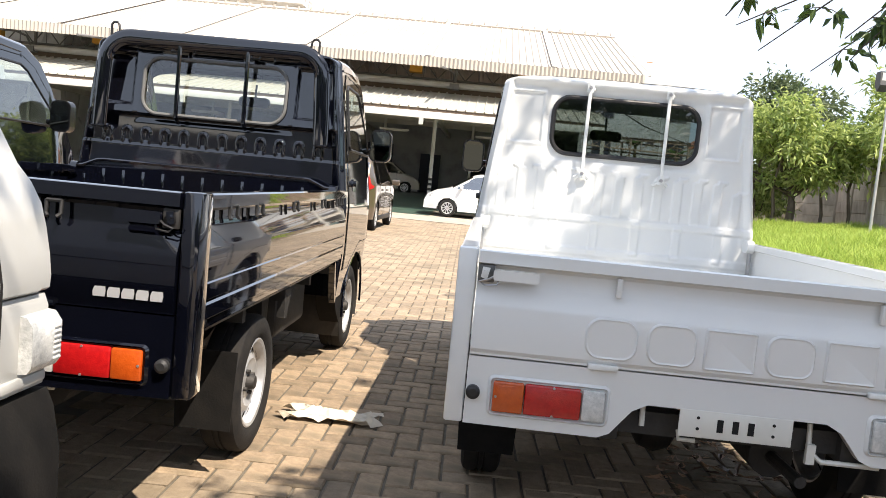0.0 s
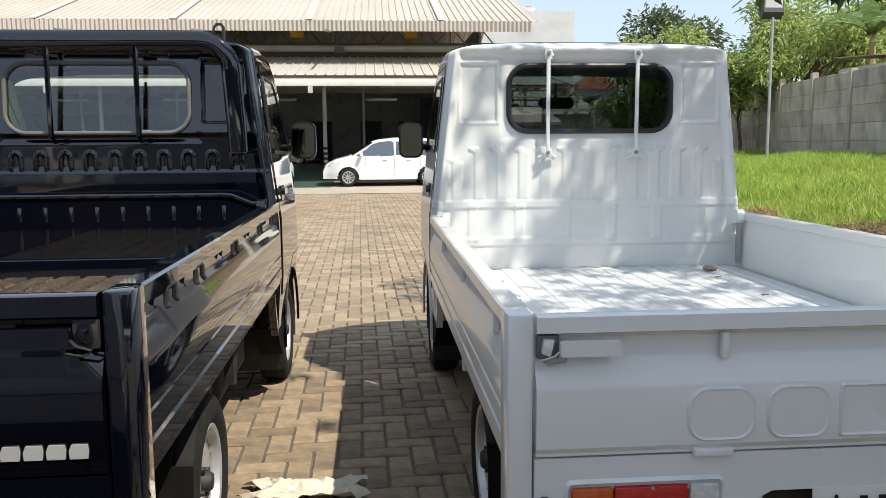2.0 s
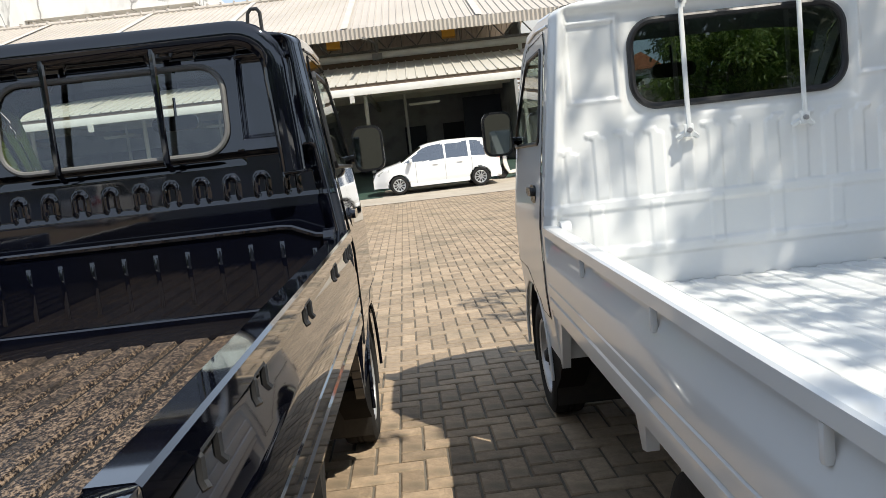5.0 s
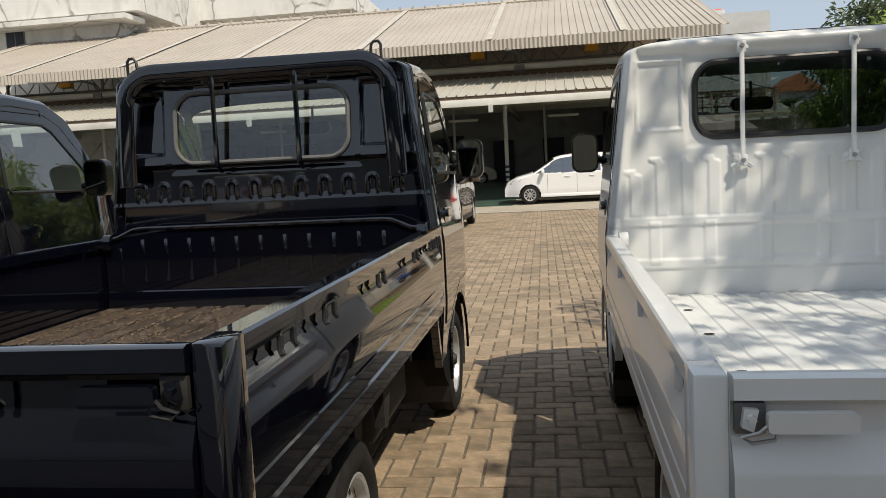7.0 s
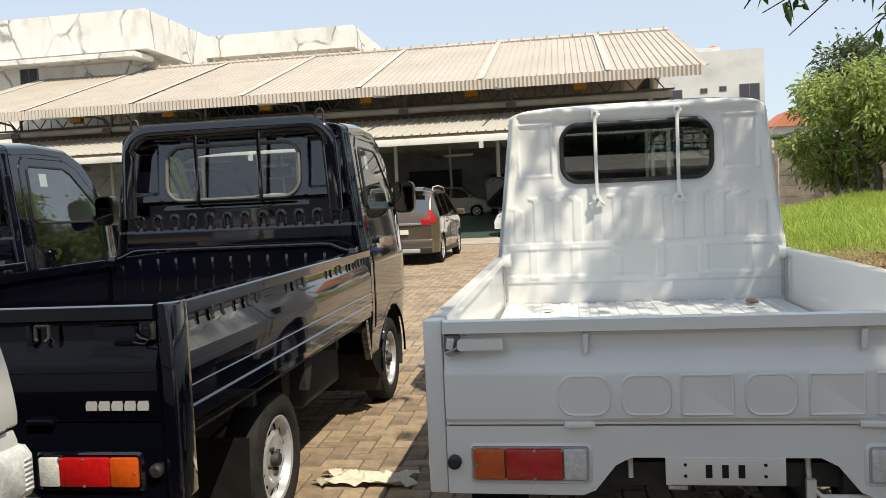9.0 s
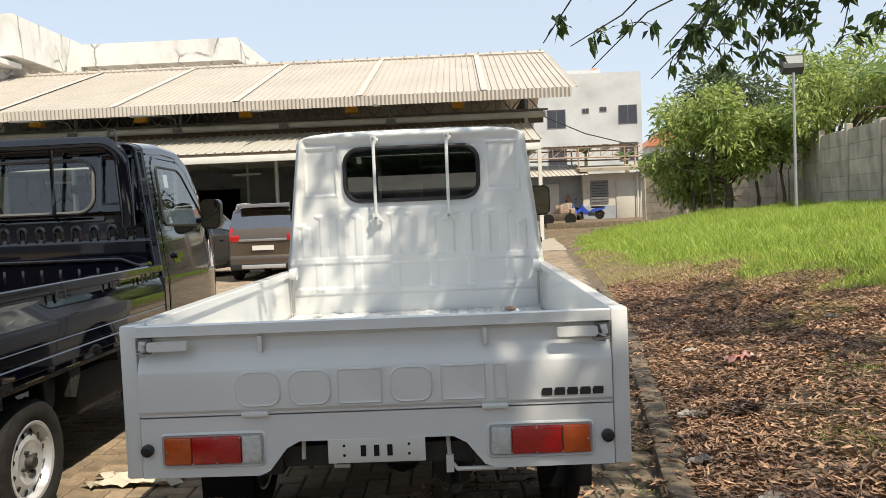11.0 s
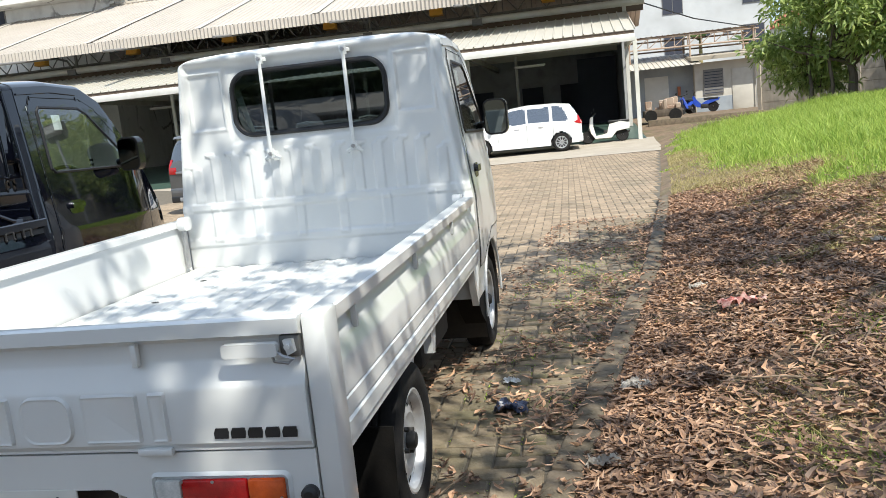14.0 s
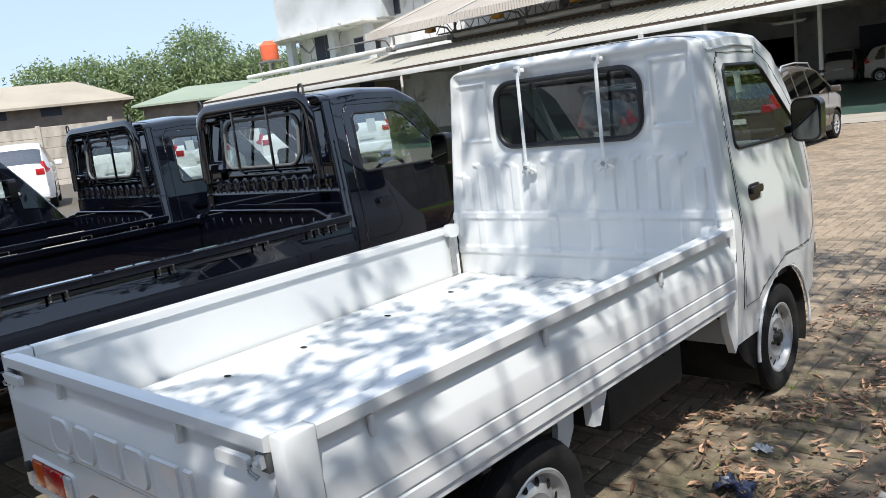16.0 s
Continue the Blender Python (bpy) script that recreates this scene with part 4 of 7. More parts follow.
    lathe(bm, [(0.10, -0.07), (0.26, -0.075), (0.285, -0.04), (0.285, 0.04), (0.26, 0.075), (0.10, 0.07)], 28, (-0.02, 1.72, 0.36), "z")
    P("spare_wheel", bm, "rubber")
    for s in (-1, 1):
        wheel(T, s * 0.712, 1.0, s)
        wheel(T, s * 0.735, 3.2, s)
    if not dark:
        for s in (-1, 1):
            bm = B()
            x = s * 0.236
            tube(bm, [(x, 2.508, 1.86), (x, 2.508, 1.31)], 0.0105, 8, False, 0.6, (0, 1, 0))
            for z in (1.838, 1.333):
                box(bm, x - 0.020, x + 0.020, 2.505, 2.515, z - 0.026, z + 0.026, 0.004)
                for dx, dz in ((0.0, -0.012 if z < 1.5 else 0.014), (-0.042, -0.028), (0.042, -0.028)) if z < 1.5 else ((0.0, 0.014), (0.026, 0.0)):
                    tube(bm, [(x, 2.512, z), (x + dx, 2.535, z + dz)], 0.012, 6)
            bar = P("window_guard_bar", bm, "deckwhite")
            for z in (1.842, 1.333):
                bm = B()
                cyl(bm, (x, 2.510, z), (x, 2.492, z), 0.011, n=6)
                cyl(bm, (x, 2.4925, z), (x, 2.488, z), 0.0065, n=8)
                P("bolt", bm, "steel", "", bar)
    else:
        guard = new("cab_guard")
        guard.parent = T
        out = [(-0.672, 1.35), (-0.668, 1.50), (-0.655, 1.70)]
        out += [(-0.655 + 0.15 - 0.15 * math.cos(a), 1.735 + 0.145 * math.sin(a)) for a in [radians(90 * k / 6) for k in range(7)]]
        out = out + [(-x, z) for x, z in reversed(out)]
        bm = B()
        tube(bm, [(x, 2.475, z) for x, z in out], 0.047, 12, False, 0.40, (0, 1, 0))
        for s in (-1, 1):
            box(bm, min(s * 0.635, s * 0.715), max(s * 0.635, s * 0.715), 2.465, 2.545, 1.338, 1.352, 0.004)
            tube(bm, [(s * 0.655, 2.47, 1.78), (s * 0.70, 2.55, 1.80)], 0.014, 6)
            cyl(bm, (s * 0.69, 2.50, 1.352), (s * 0.69, 2.50, 1.366), 0.011, n=6)
        part("guard_frame", bm, paint, guard)
        for s in (-1, 1):
            bm = B()
            tube(bm, [(s * 0.205, 2.468, 1.885), (s * 0.205, 2.468, 1.43), (s * 0.205, 2.52, 1.40)], 0.013, 6, False, 0.7, (0, 1, 0))
            part("guard_bar", bm, paint, guard)
            bm = B()
            tube(bm, [(s * 0.625, 2.475, 1.865), (s * 0.625, 2.475, 1.945), (s * 0.614, 2.475, 1.960), (s * 0.592, 2.475, 1.960), (s * 0.580, 2.475, 1.945), (s * 0.572, 2.475, 1.885)], 0.0075, 6)
            part("guard_loop", bm, "plastic", guard)
            bm = B()
            x = s * 0.24
            tube(bm, [(x - 0.025, 2.54, 1.86), (x - 0.025, 2.50, 1.82), (x + 0.025, 2.50, 1.82), (x + 0.025, 2.54, 1.86)], 0.008, 6)
            part("guard_clip", bm, "plastic", guard)
        bm = B()
        top = [(-0.80, 1.092), (-0.73, 1.10), (-0.64, 1.138), (-0.60, 1.142), (0.60, 1.142), (0.64, 1.138), (0.73, 1.10), (0.80, 1.092)]
        prism(bm, [(-0.80, 0.745), (0.80, 0.745)] + top[::-1], lambda p, q, k: (p, k, q), 2.43, 2.45)
        board = P("head_board", bm, paint)
        for i in range(13):
            x = -0.72 + 0.12 * i
            bm = B()
            box(bm, x - 0.009, x + 0.009, 2.4275, 2.431, 0.885, 1.05 if abs(x) > 0.6 else 1.09, 0.0015)
            P("board_rib", bm, paint, "", board)
        bm = B()
        tube(bm, [(x, 2.428, z) for x, z in top], 0.010, 6)
        P("board_edge", bm, paint)
        bm = B()
        prism(bm, [(2.432, 0.745), (2.402, 0.747), (2.402, 0.757), (2.409, 0.835), (2.416, 0.841), (2.432, 0.841)], lambda p, q, k: (k, p, q), -0.79, 0.79)
        P("board_foot", bm, paint)
    return T


white_truck = truck(pose(0, 0, 0), "white pickup truck with an empty cargo bed under dappled shade", "white", "deckwhite", False)
black_truck = truck(pose(-2.462, -0.10, 0, 0, 0, 0.4), "glossy black pickup truck with rope hooks and a window guard", "black", "deckblack", True, "pickups in a row",
                    rear_glass="glassrear", side_glass="glassside", seal="greyseal", badge="badgesilver")
second_black = copy_thing(black_truck, pose(-4.80, -0.10, 0, 0, 0, 0.3))
tagged(second_black, "glossy black pickup truck parked between two others")
third = copy_thing(black_truck, pose(-7.25, -1.35, 0, 0, 0, 0.0))
tagged(third, "dark pickup truck standing further back in the row")


# ---- passenger cars ----
def car(m, label, paint, length, width, height, group="", wheelbase=None, win="carglass", rails=False, lamp="tall", category="car", sticker=False, fine=1):
    """A hatchback or van, nose towards +y, rear bumper at y = 0."""
    C = thing("parked_car", label, category, group, m)
    wb = wheelbase or length * 0.62
    ra = (length - wb) * 0.46
    fa = ra + wb
    h, hwid = height, width / 2
    top = ((0.0, 0.60 * h), (0.05, 0.66 * h), (0.22, 0.86 * h), (0.36, 0.955 * h), (0.9, 0.992 * h), (0.42 * length, h), (0.55 * length, 0.965 * h), (0.60 * length, 0.93 * h), (0.79 * length, 0.63 * h),
           (0.90 * length, 0.56 * h), (0.975 * length, 0.46 * h), (length, 0.34 * h))
    belt = 0.60 * h

    def half(y, z):
        w = hwid * (1 - 0.035 * sm(0.3 * h, 0.14 * h, z))
        w -= 0.30 * max(z - belt, 0)
        w -= 0.24 * sm(0.5, 0.0, y) ** 2 * 0.6 + 0.28 * sm(length - 0.85, length, y) ** 2
        return w

    def ring(y, ns=30, nr=16):
        t = lerp(top, y)
        rail = max(t - 0.10, 0.2)
        sill = 0.155 * h
        r = [(half(y, sill + (rail - sill) * i / ns), sill + (rail - sill) * i / ns) for i in range(ns + 1)]
        w = r[-1][0]
        arc = [(w * math.copysign(abs(math.cos(a)) ** 0.6, math.cos(a)), rail + (t - rail) * math.sin(a) ** 0.65) for a in [math.pi * i / nr for i in range(1, nr)]]
        return r + arc + [(-x, z) for x, z in reversed(r)]
    ny = 64 * fine
    ys = [length * i / ny for i in range(ny + 1)]
    R = [ring(y) for y in ys]
    nring = len(R[0])
    wr = 0.37 * h * 0.5
    sideglass = ((0.42, belt + 0.03), (0.62, 0.89 * h), (0.80, 0.925 * h), (0.53 * length, 0.915 * h), (0.60 * length, 0.86 * h), (0.755 * length, belt + 0.02))
    posts = (0.24 * length, 0.43 * length)
    sets = {k: (B(), {}) for k in ("body", "glass_r", "glass_l", "rear_window", "windscreen")}
    for i in range(ny):
        for j in range(nring - 1):
            yc = 0.5 * (ys[i] + ys[i + 1])
            zc = 0.5 * (R[i][j][1] + R[i + 1][j + 1][1])
            if j < 30 or j >= nring - 31:
                if min((yc - ra) ** 2, (yc - fa) ** 2) + (zc - wr) ** 2 < (wr * 1.17) ** 2:
                    continue
                g = inside(yc, zc, sideglass) and min(abs(yc - p) for p in posts) > 0.045
                key = ("glass_r" if j < 30 else "glass_l") if g else "body"
            else:
                f = (j - 30) / (nring - 61)
                key = "body"
                if 0.10 < f < 0.90 and 0.61 * length < yc < 0.775 * length:
                    key = "windscreen"
                if 0.10 < f < 0.90 and 0.05 < yc < 0.30:
                    key = "rear_window"
            bm, V = sets[key]
            q = []
            for a, b in ((i, j), (i + 1, j), (i + 1, j + 1), (i, j + 1)):
                if (a, b) not in V:
                    V[a, b] = bm.verts.new((R[a][b][0], ys[a], R[a][b][1]))
                q.append(V[a, b])
            bm.faces.new(q)
    bm = sets["body"][0]
    V = sets["body"][1]
    bm.faces.new([V.get((0, j)) or bm.verts.new((R[0][j][0], 0, R[0][j][1])) for j in range(nring)])
    bm.faces.new([V.get((ny, j)) or bm.verts.new((R[ny][j][0], length, R[ny][j][1])) for j in range(nring)])
    part("body", bm, paint, C)
    for k, nm in (("glass_r", "side_window"), ("glass_l", "side_window"), ("rear_window", "rear_window"), ("windscreen", "windscreen")):
        if sets[k][0].faces:
            part(nm, sets[k][0], win, C)
    for s in (-1, 1):
        bm = B()
        if lamp == "tall":
            prism(bm, [(0.02, 0.53 * h), (0.20, 0.55 * h), (0.26, 0.58 * h), (0.14, 0.61 * h), (0.14, 0.70 * h), (0.10, 0.70 * h), (0.05, 0.62 * h)], lambda p, q, k: (s * (half(p, q) - 0.06 + k), p - 0.012, q), 0.0, 0.066)
            box(bm, min(s * (hwid - 0.36), s * (hwid - 0.16)), max(s * (hwid - 0.36), s * (hwid - 0.16)), -0.012, 0.03, 0.51 * h, 0.60 * h, 0.01)
        else:
            prism(bm, [(0.0, 0.40 * h), (0.16, 0.42 * h), (0.16, 0.60 * h), (0.03, 0.58 * h)], lambda p, q, k: (s * (half(p, q) - 0.06 + k), p - 0.008, q), 0.0, 0.064)
        part("tail_lamp", bm, "red", C)
        bm = B()
        yl = length - 0.30
        prism(bm, [(yl - 0.22, 0.46 * h), (yl + 0.12, 0.40 * h), (yl + 0.16, 0.43 * h), (yl + 0.0, 0.49 * h), (yl - 0.25, 0.52 * h)], lambda p, q, k: (s * (half(p, q) - 0.10 + k), p, q), 0.0, 0.104)
        part("headlamp", bm, "clear", C)
        bm = B()
        ym = 0.70 * length
        xm = s * (half(ym, belt + 0.05) + 0.02)
        box(bm, min(xm, xm + s * 0.20), max(xm, xm + s * 0.20), ym - 0.05, ym + 0.06, belt + 0.01, belt + 0.15, 0.03, 3)
        part("door_mirror", bm, paint, C)
        for p in (0.30 * length, 0.49 * length):
            bm = B()
            x = s * (half(p, 0.53 * h) + 0.004)
            box(bm, min(x, x + s * 0.02), max(x, x + s * 0.02), p, p + 0.17, 0.525 * h, 0.545 * h, 0.006)
            part("door_handle", bm, paint, C)
        for p in (0.225 * length, 0.435 * length, 0.665 * length):
            bm = B()
            tube(bm, [(s * (half(p, z * h) + 0.0005), p + (0.05 if z < 0.3 and p < 1.2 else 0), z * h) for z in (0.20, 0.30, 0.42, 0.52, 0.60)], 0.004, 5)
            part("door_gap", bm, "hole", C)
        bm = B()
        box(bm, min(s * (hwid - 0.08), s * (hwid - 0.004)), max(s * (hwid - 0.08), s * (hwid - 0.004)), ra + wr * 1.2, fa - wr * 1.2, 0.13 * h, 0.19 * h, 0.01)
        part("sill", bm, "plastic" if rails else paint, C)
        if rails:
            bm = B()
            tube(bm, [(s * (half(1.5, 0.9 * h) - 0.02), y, lerp(top, y) + dz) for y, dz in ((0.55, -0.05), (0.65, 0.035), (1.4, 0.04), (2.2, 0.035), (2.32, -0.06))], 0.016, 6)
            part("roof_rail", bm, "galv", C)
        for y in (ra, fa):
            wheel(C, s * (hwid - 0.10), y, s, wr, wr * 0.66, 0.18, True)
    bm = B()
    box(bm, -hwid * 0.86, hwid * 0.86, -0.03, 0.25, 0.16 * h, 0.34 * h, 0.05, 3)
    part("rear_bumper", bm, paint, C)
    if rails:
        bm = B()
        box(bm, -hwid * 0.84, hwid * 0.84, -0.045, 0.10, 0.15 * h, 0.235 * h, 0.03, 3)
        part("lower_bumper", bm, "plastic", C)
        bm = B()
        box(bm, -hwid * 0.55, hwid * 0.55, -0.056, -0.02, 0.165 * h, 0.215 * h, 0.008)
        part("skid_plate", bm, "galv", C)
        bm = B()
        box(bm, -hwid * 0.60, hwid * 0.60, -0.030, 0.02, 0.515 * h, 0.545 * h, 0.006)
        part("chrome_bar", bm, "steel", C)
        bm = B()
        prism(bm, [(0.10, 0.955 * h), (0.45, 0.985 * h), (0.45, 1.0 * h), (0.16, 0.985 * h)], lambda p, q, k: (k, p, q), -hwid * 0.66, hwid * 0.66)
        part("spoiler", bm, paint, C)
        bm = B()
        tube(bm, [(0.0, 0.06, 0.63 * h), (0.12, 0.10, 0.70 * h), (0.30, 0.13, 0.74 * h)], 0.012, 5)
        part("wiper", bm, "plastic", C)
    bm = B()
    box(bm, -hwid * 0.82, hwid * 0.82, 0.3, length - 0.4, 0.14 * h, 0.2 * h)
    box(bm, -hwid * 0.80, hwid * 0.80, 0.7, 0.95, 0.3 * h, 0.70 * h, 0.06)
    box(bm, -hwid * 0.80, hwid * 0.80, 0.46 * length, 0.46 * length + 0.2, 0.3 * h, 0.74 * h, 0.06)
    part("cabin_floor", bm, "dash", C)
    bm = B()
    box(bm, -0.24, 0.24, -0.036, -0.028, 0.40 * h, 0.46 * h)
    part("plate_holder", bm, "plate", C, "blank pale plate", 0)
    if sticker:
        bm = B()
        p = 0.50 * length
        bm.faces.new([bm.verts.new((half(y, z) + 0.004, y, z)) for y, z in ((p, 0.72 * h), (p + 0.10, 0.72 * h), (p + 0.10, 0.84 * h), (p, 0.84 * h))])
        part("paper_sticker", bm, "paper", C, "", 0)
    return C


car(pose(1.29, 26.95, 0.06, 0, 0, 94), "white people carrier parked across the workshop front", "carwhite", 4.30, 1.70, 1.66, wheelbase=2.74, fine=2)
car(pose(-4.08, 14.8, 0.0, 0, 0, 0), "bronze brown sport wagon with roof rails", "brownpaint", 4.45, 1.775, 1.72, "wagons near the workshop", 2.74, rails=True)
car(pose(-6.9, 14.5, 0.0, 0, 0, -13), "dark silver sport wagon with roof rails", "silverpaint", 4.45, 1.775, 1.72, "wagons near the workshop", 2.74, rails=True, sticker=True)


# ---- ground ----
KERB = ((-14.0, 0.2), (-3.0, 0.88), (0.0, 1.07), (1.3, 1.28), (3.4, 1.61), (5.0, 1.88), (9.0, 2.35), (13.5, 2.78), (20.0, 3.35), (25.0, 3.8), (40.0, 4.2))


def kerb_x(y):
    return lerp(KERB, y)


def yard_rise(x):
    return 0.42 * sm(-9.5, -13.0, x)


def ground_z(x, y):
    far = 0.58 * sm(24.0, 37.0, y) + yard_rise(x) * (1 - sm(20, 24, y))
    d = x - kerb_x(y)
    if d <= 0:
        return far
    bank = 1.30 * (1 - math.exp(-d / 5.5)) * (1 - sm(25.0, 33.0, y))
    near = 0.05 * noise.noise(Vector((x * 0.9, y * 0.9, 0))) * min(d, 1) + 0.02 * noise.noise(Vector((x * 4, y * 4, 3))) * min(d * 2, 1)
    return far + bank + near * (1 - sm(25, 33, y))


def spaced(a, b, fine0, fine1, step, coarse):
    out, v = [], a
    while v < b:
        out.append(v)
        v += step if fine0 <= v < fine1 else max(coarse * min(abs(v - fine0), abs(v - fine1)) * 0.35, step)
    return out + [b]


bm = B()
gx = spaced(-900, 900, -2.0, 12.0, 0.22, 1.0)
gy = spaced(-400, 1500, -4.0, 30.0, 0.25, 1.0)
grid(bm, gx, gy, lambda x, y: (x, y, ground_z(x, y) - (0.06 if x < kerb_x(y) + 0.02 and y < 24 else 0.0)))
tagged(finish("ground", bm, "soil"), "brown soil bank strewn with dead leaves", "ground", kind="structure")
bm = B()
ky = [-14 + 0.5 * i for i in range(74)]
grid(bm, ky, [-46.0, -30.0, -20.0] + [-13.0 + 0.35 * i for i in range(11)] + [-6.0, -2.0, 0.0], lambda y, x: (kerb_x(y) - 0.02 if x == 0 else x, y, yard_rise(x) * (1 - sm(20, 24, y)) - 0.010))
paving = tagged(finish("pavement", bm, "joint"), "herringbone pavement of tan concrete pavers", "pavement", kind="structure")
bm = B()
grid(bm, [22.5 + 0.5 * i for i in range(13)], [0, 1, 2, 3], lambda y, k: (-46 + (kerb_x(y) + 46.0) * k / 3, y, ground_z(-5, y) + 0.006))
tagged(finish("apron", bm, "apron"), "pale concrete apron before the workshop", "concrete apron", kind="structure")
bm = B()
grid(bm, [25.8 + 0.8 * i for i in range(29)], [-46, -20, -2.7], lambda y, x: (x, y, ground_z(-5, y) + 0.012))
grid(bm, [28.2 + 0.8 * i for i in range(26)], [-2.7, 0.5, 3.6], lambda y, x: (x, y, ground_z(-5, y) + 0.012))
tagged(finish("workshop_floor", bm, "greenfloor"), "green painted workshop floor", "floor", kind="structure")

# ---- workshop ----
W = thing("workshop", "open-fronted workshop hall with a weathered ribbed metal roof", "workshop")
XL, XR, UL = -44.0, 3.45, -27.2


def ribbed(bm, x0, x1, pitch, a, b, rib=0.03, wide=0.06):
    """A sheet with ribs from line a = (y, z) to b = (y, z)."""
    x = x0
    xs = []
    while x < x1:
        xs += [(x, 0), (x + pitch - wide, 0), (x + pitch - wide * 0.75, rib), (x + pitch - wide * 0.25, rib)]
        x += pitch
    xs.append((x1, 0))
    va = [bm.verts.new((x, a[0], a[1] + r)) for x, r in xs]
    vb = [bm.verts.new((x, b[0], b[1] + r)) for x, r in xs]
    for i in range(len(xs) - 1):
        bm.faces.new((va[i], va[i + 1], vb[i + 1], vb[i]))


bm = B()
ribbed(bm, UL, 4.62, 0.26, (26.95, 5.72), (36.6, 8.85), 0.045)
upper = part("upper_roof", bm, "roofmetal", W, "weathered ribbed roof sheets", 0)
bm = B()
ribbed(bm, UL, 4.62, 0.26, (46.5, 5.72), (36.6, 8.85), 0.045)
part("rear_roof", bm, "roofmetal", W, "", 0)
for k in range(7):
    bm = B()
    x = 1.2 - 4.6 * k
    v = [bm.verts.new(p) for p in ((x, 26.9, 5.775), (x + 0.24, 26.9, 5.775), (x + 0.24, 36.5, 8.89), (x, 36.5, 8.89))]
    bm.faces.new(v)
    part("skylight_strip", bm, "roofskylight", W, "", 0)
bm = B()
n = int((4.62 - UL) / 0.075)
va, vb = [], []
for i in range(n):
    x = UL + 0.075 * i
    y = 26.9 + (0.03 if i % 2 else -0.03)
    va.append(bm.verts.new((x, y, 5.38)))
    vb.append(bm.verts.new((x, y, 5.74)))
for i in range(n - 1):
    bm.faces.new((va[i], va[i + 1], vb[i + 1], vb[i]))
part("eave_skirt", bm, "roofmetal", W, "", 0)
bm = B()
cyl(bm, (UL, 36.6, 8.90), (4.62, 36.6, 8.90), 0.10, n=8)
for k in range(52):
    box(bm, 4.4 - 0.6 * k, 4.46 - 0.6 * k, 36.5, 36.7, 8.95, 9.06)
part("ridge_cap", bm, "roofmetal", W)
bm = B()
ribbed(bm, XL, XR, 0.36, (28.0, 3.98), (33.4, 5.20), 0.05, 0.07)
part("canopy", bm, "canopysheet", W, "pale ribbed canopy sheets", 0)
bm = B()
box(bm, XL, XR, 28.00, 28.10, 3.60, 3.86, 0.01)
box(bm, XR - 0.1, XR, 28.1, 33.4, 3.7, 3.9)
part("canopy_beam", bm, "fascia", W)
# dark strip put in for the shadow between the canopy sheet and its beam
bm = B()
box(bm, XL, XR - 0.02, 28.04, 28.12, 3.86, 3.97)
part("canopy_shadow_board", bm, "brownbeam", W)
bm = B()
cyl(bm, (XL, 31.7, 5.36), (XR + 0.6, 31.7, 5.36), 0.14, n=12)
part("gutter_pipe", bm, "fascia", W)
bm = B()
box(bm, UL, XR + 0.7, 33.5, 33.6, 5.2, 5.78)
part("upper_fascia", bm, "brownbeam", W)
bm = B()
for z in (5.66, 6.42):
    box(bm, UL, XR + 0.8, 32.45, 32.55, z - 0.04, z + 0.04)
k = 0
x = XR + 0.4
while x > UL:
    tube(bm, [(x, 32.5, 5.68), (x - 0.6, 32.5, 6.40)], 0.028, 5)
    tube(bm, [(x - 0.6, 32.5, 6.40), (x - 1.2, 32.5, 5.68)], 0.028, 5)
    tube(bm, [(x - 0.6, 32.5, 5.68), (x - 0.6, 32.5, 6.40)], 0.022, 5)
    x -= 1.2
part("roof_truss", bm, "truss", W)
for k in range(7):
    x = 0.35 - 4.6 * k
    bm = B()
    prism(bm, [(31.75, 5.80), (32.1, 5.78), (32.1, 6.10), (31.82, 6.13)], lambda p, q, s: (s, p, q), x - 0.26, x + 0.26)
    box(bm, x - 0.28, x + 0.28, 31.78, 31.80, 5.83, 5.87)
    part("lamp_housing", bm, "yellow", W, "yellow lamp housing under the eave")
    bm = B()
    tube(bm, [(x - 3.15, 27.3, 5.45), (x - 3.15, 30.9, 5.9), (x - 2.95, 31.4, 5.8), (x - 2.9, 31.7, 5.4)], 0.05, 8)
    box(bm, x - 3.1, x - 2.7, 31.5, 31.9, 5.18, 5.42)
    cyl(bm, (x - 2.9, 32.0, 5.4), (x - 2.9, 32.0, 6.4), 0.07, n=8)
    part("downpipe", bm, "truss", W)
    bm = B()
    cyl(bm, (x - 3.65, 33.0, 0.3), (x - 3.65, 33.0, 4.9), 0.085, n=12)
    post = part("post", bm, "fascia", W)
    for j in range(5):
        bm = B()
        lathe(bm, [(0.092, 0.0), (0.092, 0.11)], 12, (x - 3.65, 33.0, 0.42 + 0.22 * j), "z")
        part("black_stripe", bm, "plastic", post)
    bm = B()
    cyl(bm, (x - 2.1, 39.5, 0.5), (x - 2.1, 39.5, 5.2), 0.07, n=10)
    part("post", bm, "fascia", W)
    bm = B()
    box(bm, x - 1.9, x - 0.5, 35.9, 36.0, 3.55, 3.63, 0.01)
    cyl(bm, (x - 1.85, 35.95, 3.53), (x - 0.55, 35.95, 3.53), 0.02, n=8)
    part("tube_lamp", bm, "fascia", W)
bm = B()
box(bm, XR - 0.14, XR, 28.05, 28.19, 0.1, 3.7)
part("corner_column", bm, "fascia", W)
bm = B()
box(bm, XR - 0.15, XR, 33.4, 33.6, 0.5, 5.7)
part("corner_column", bm, "fascia", W)
bm = B()
for y in (30.5, 34.0, 37.5, 41.0):
    box(bm, XL, XR, y, y + 0.14, 4.05 if y < 34 else 4.2, 4.3 if y < 34 else 4.45)
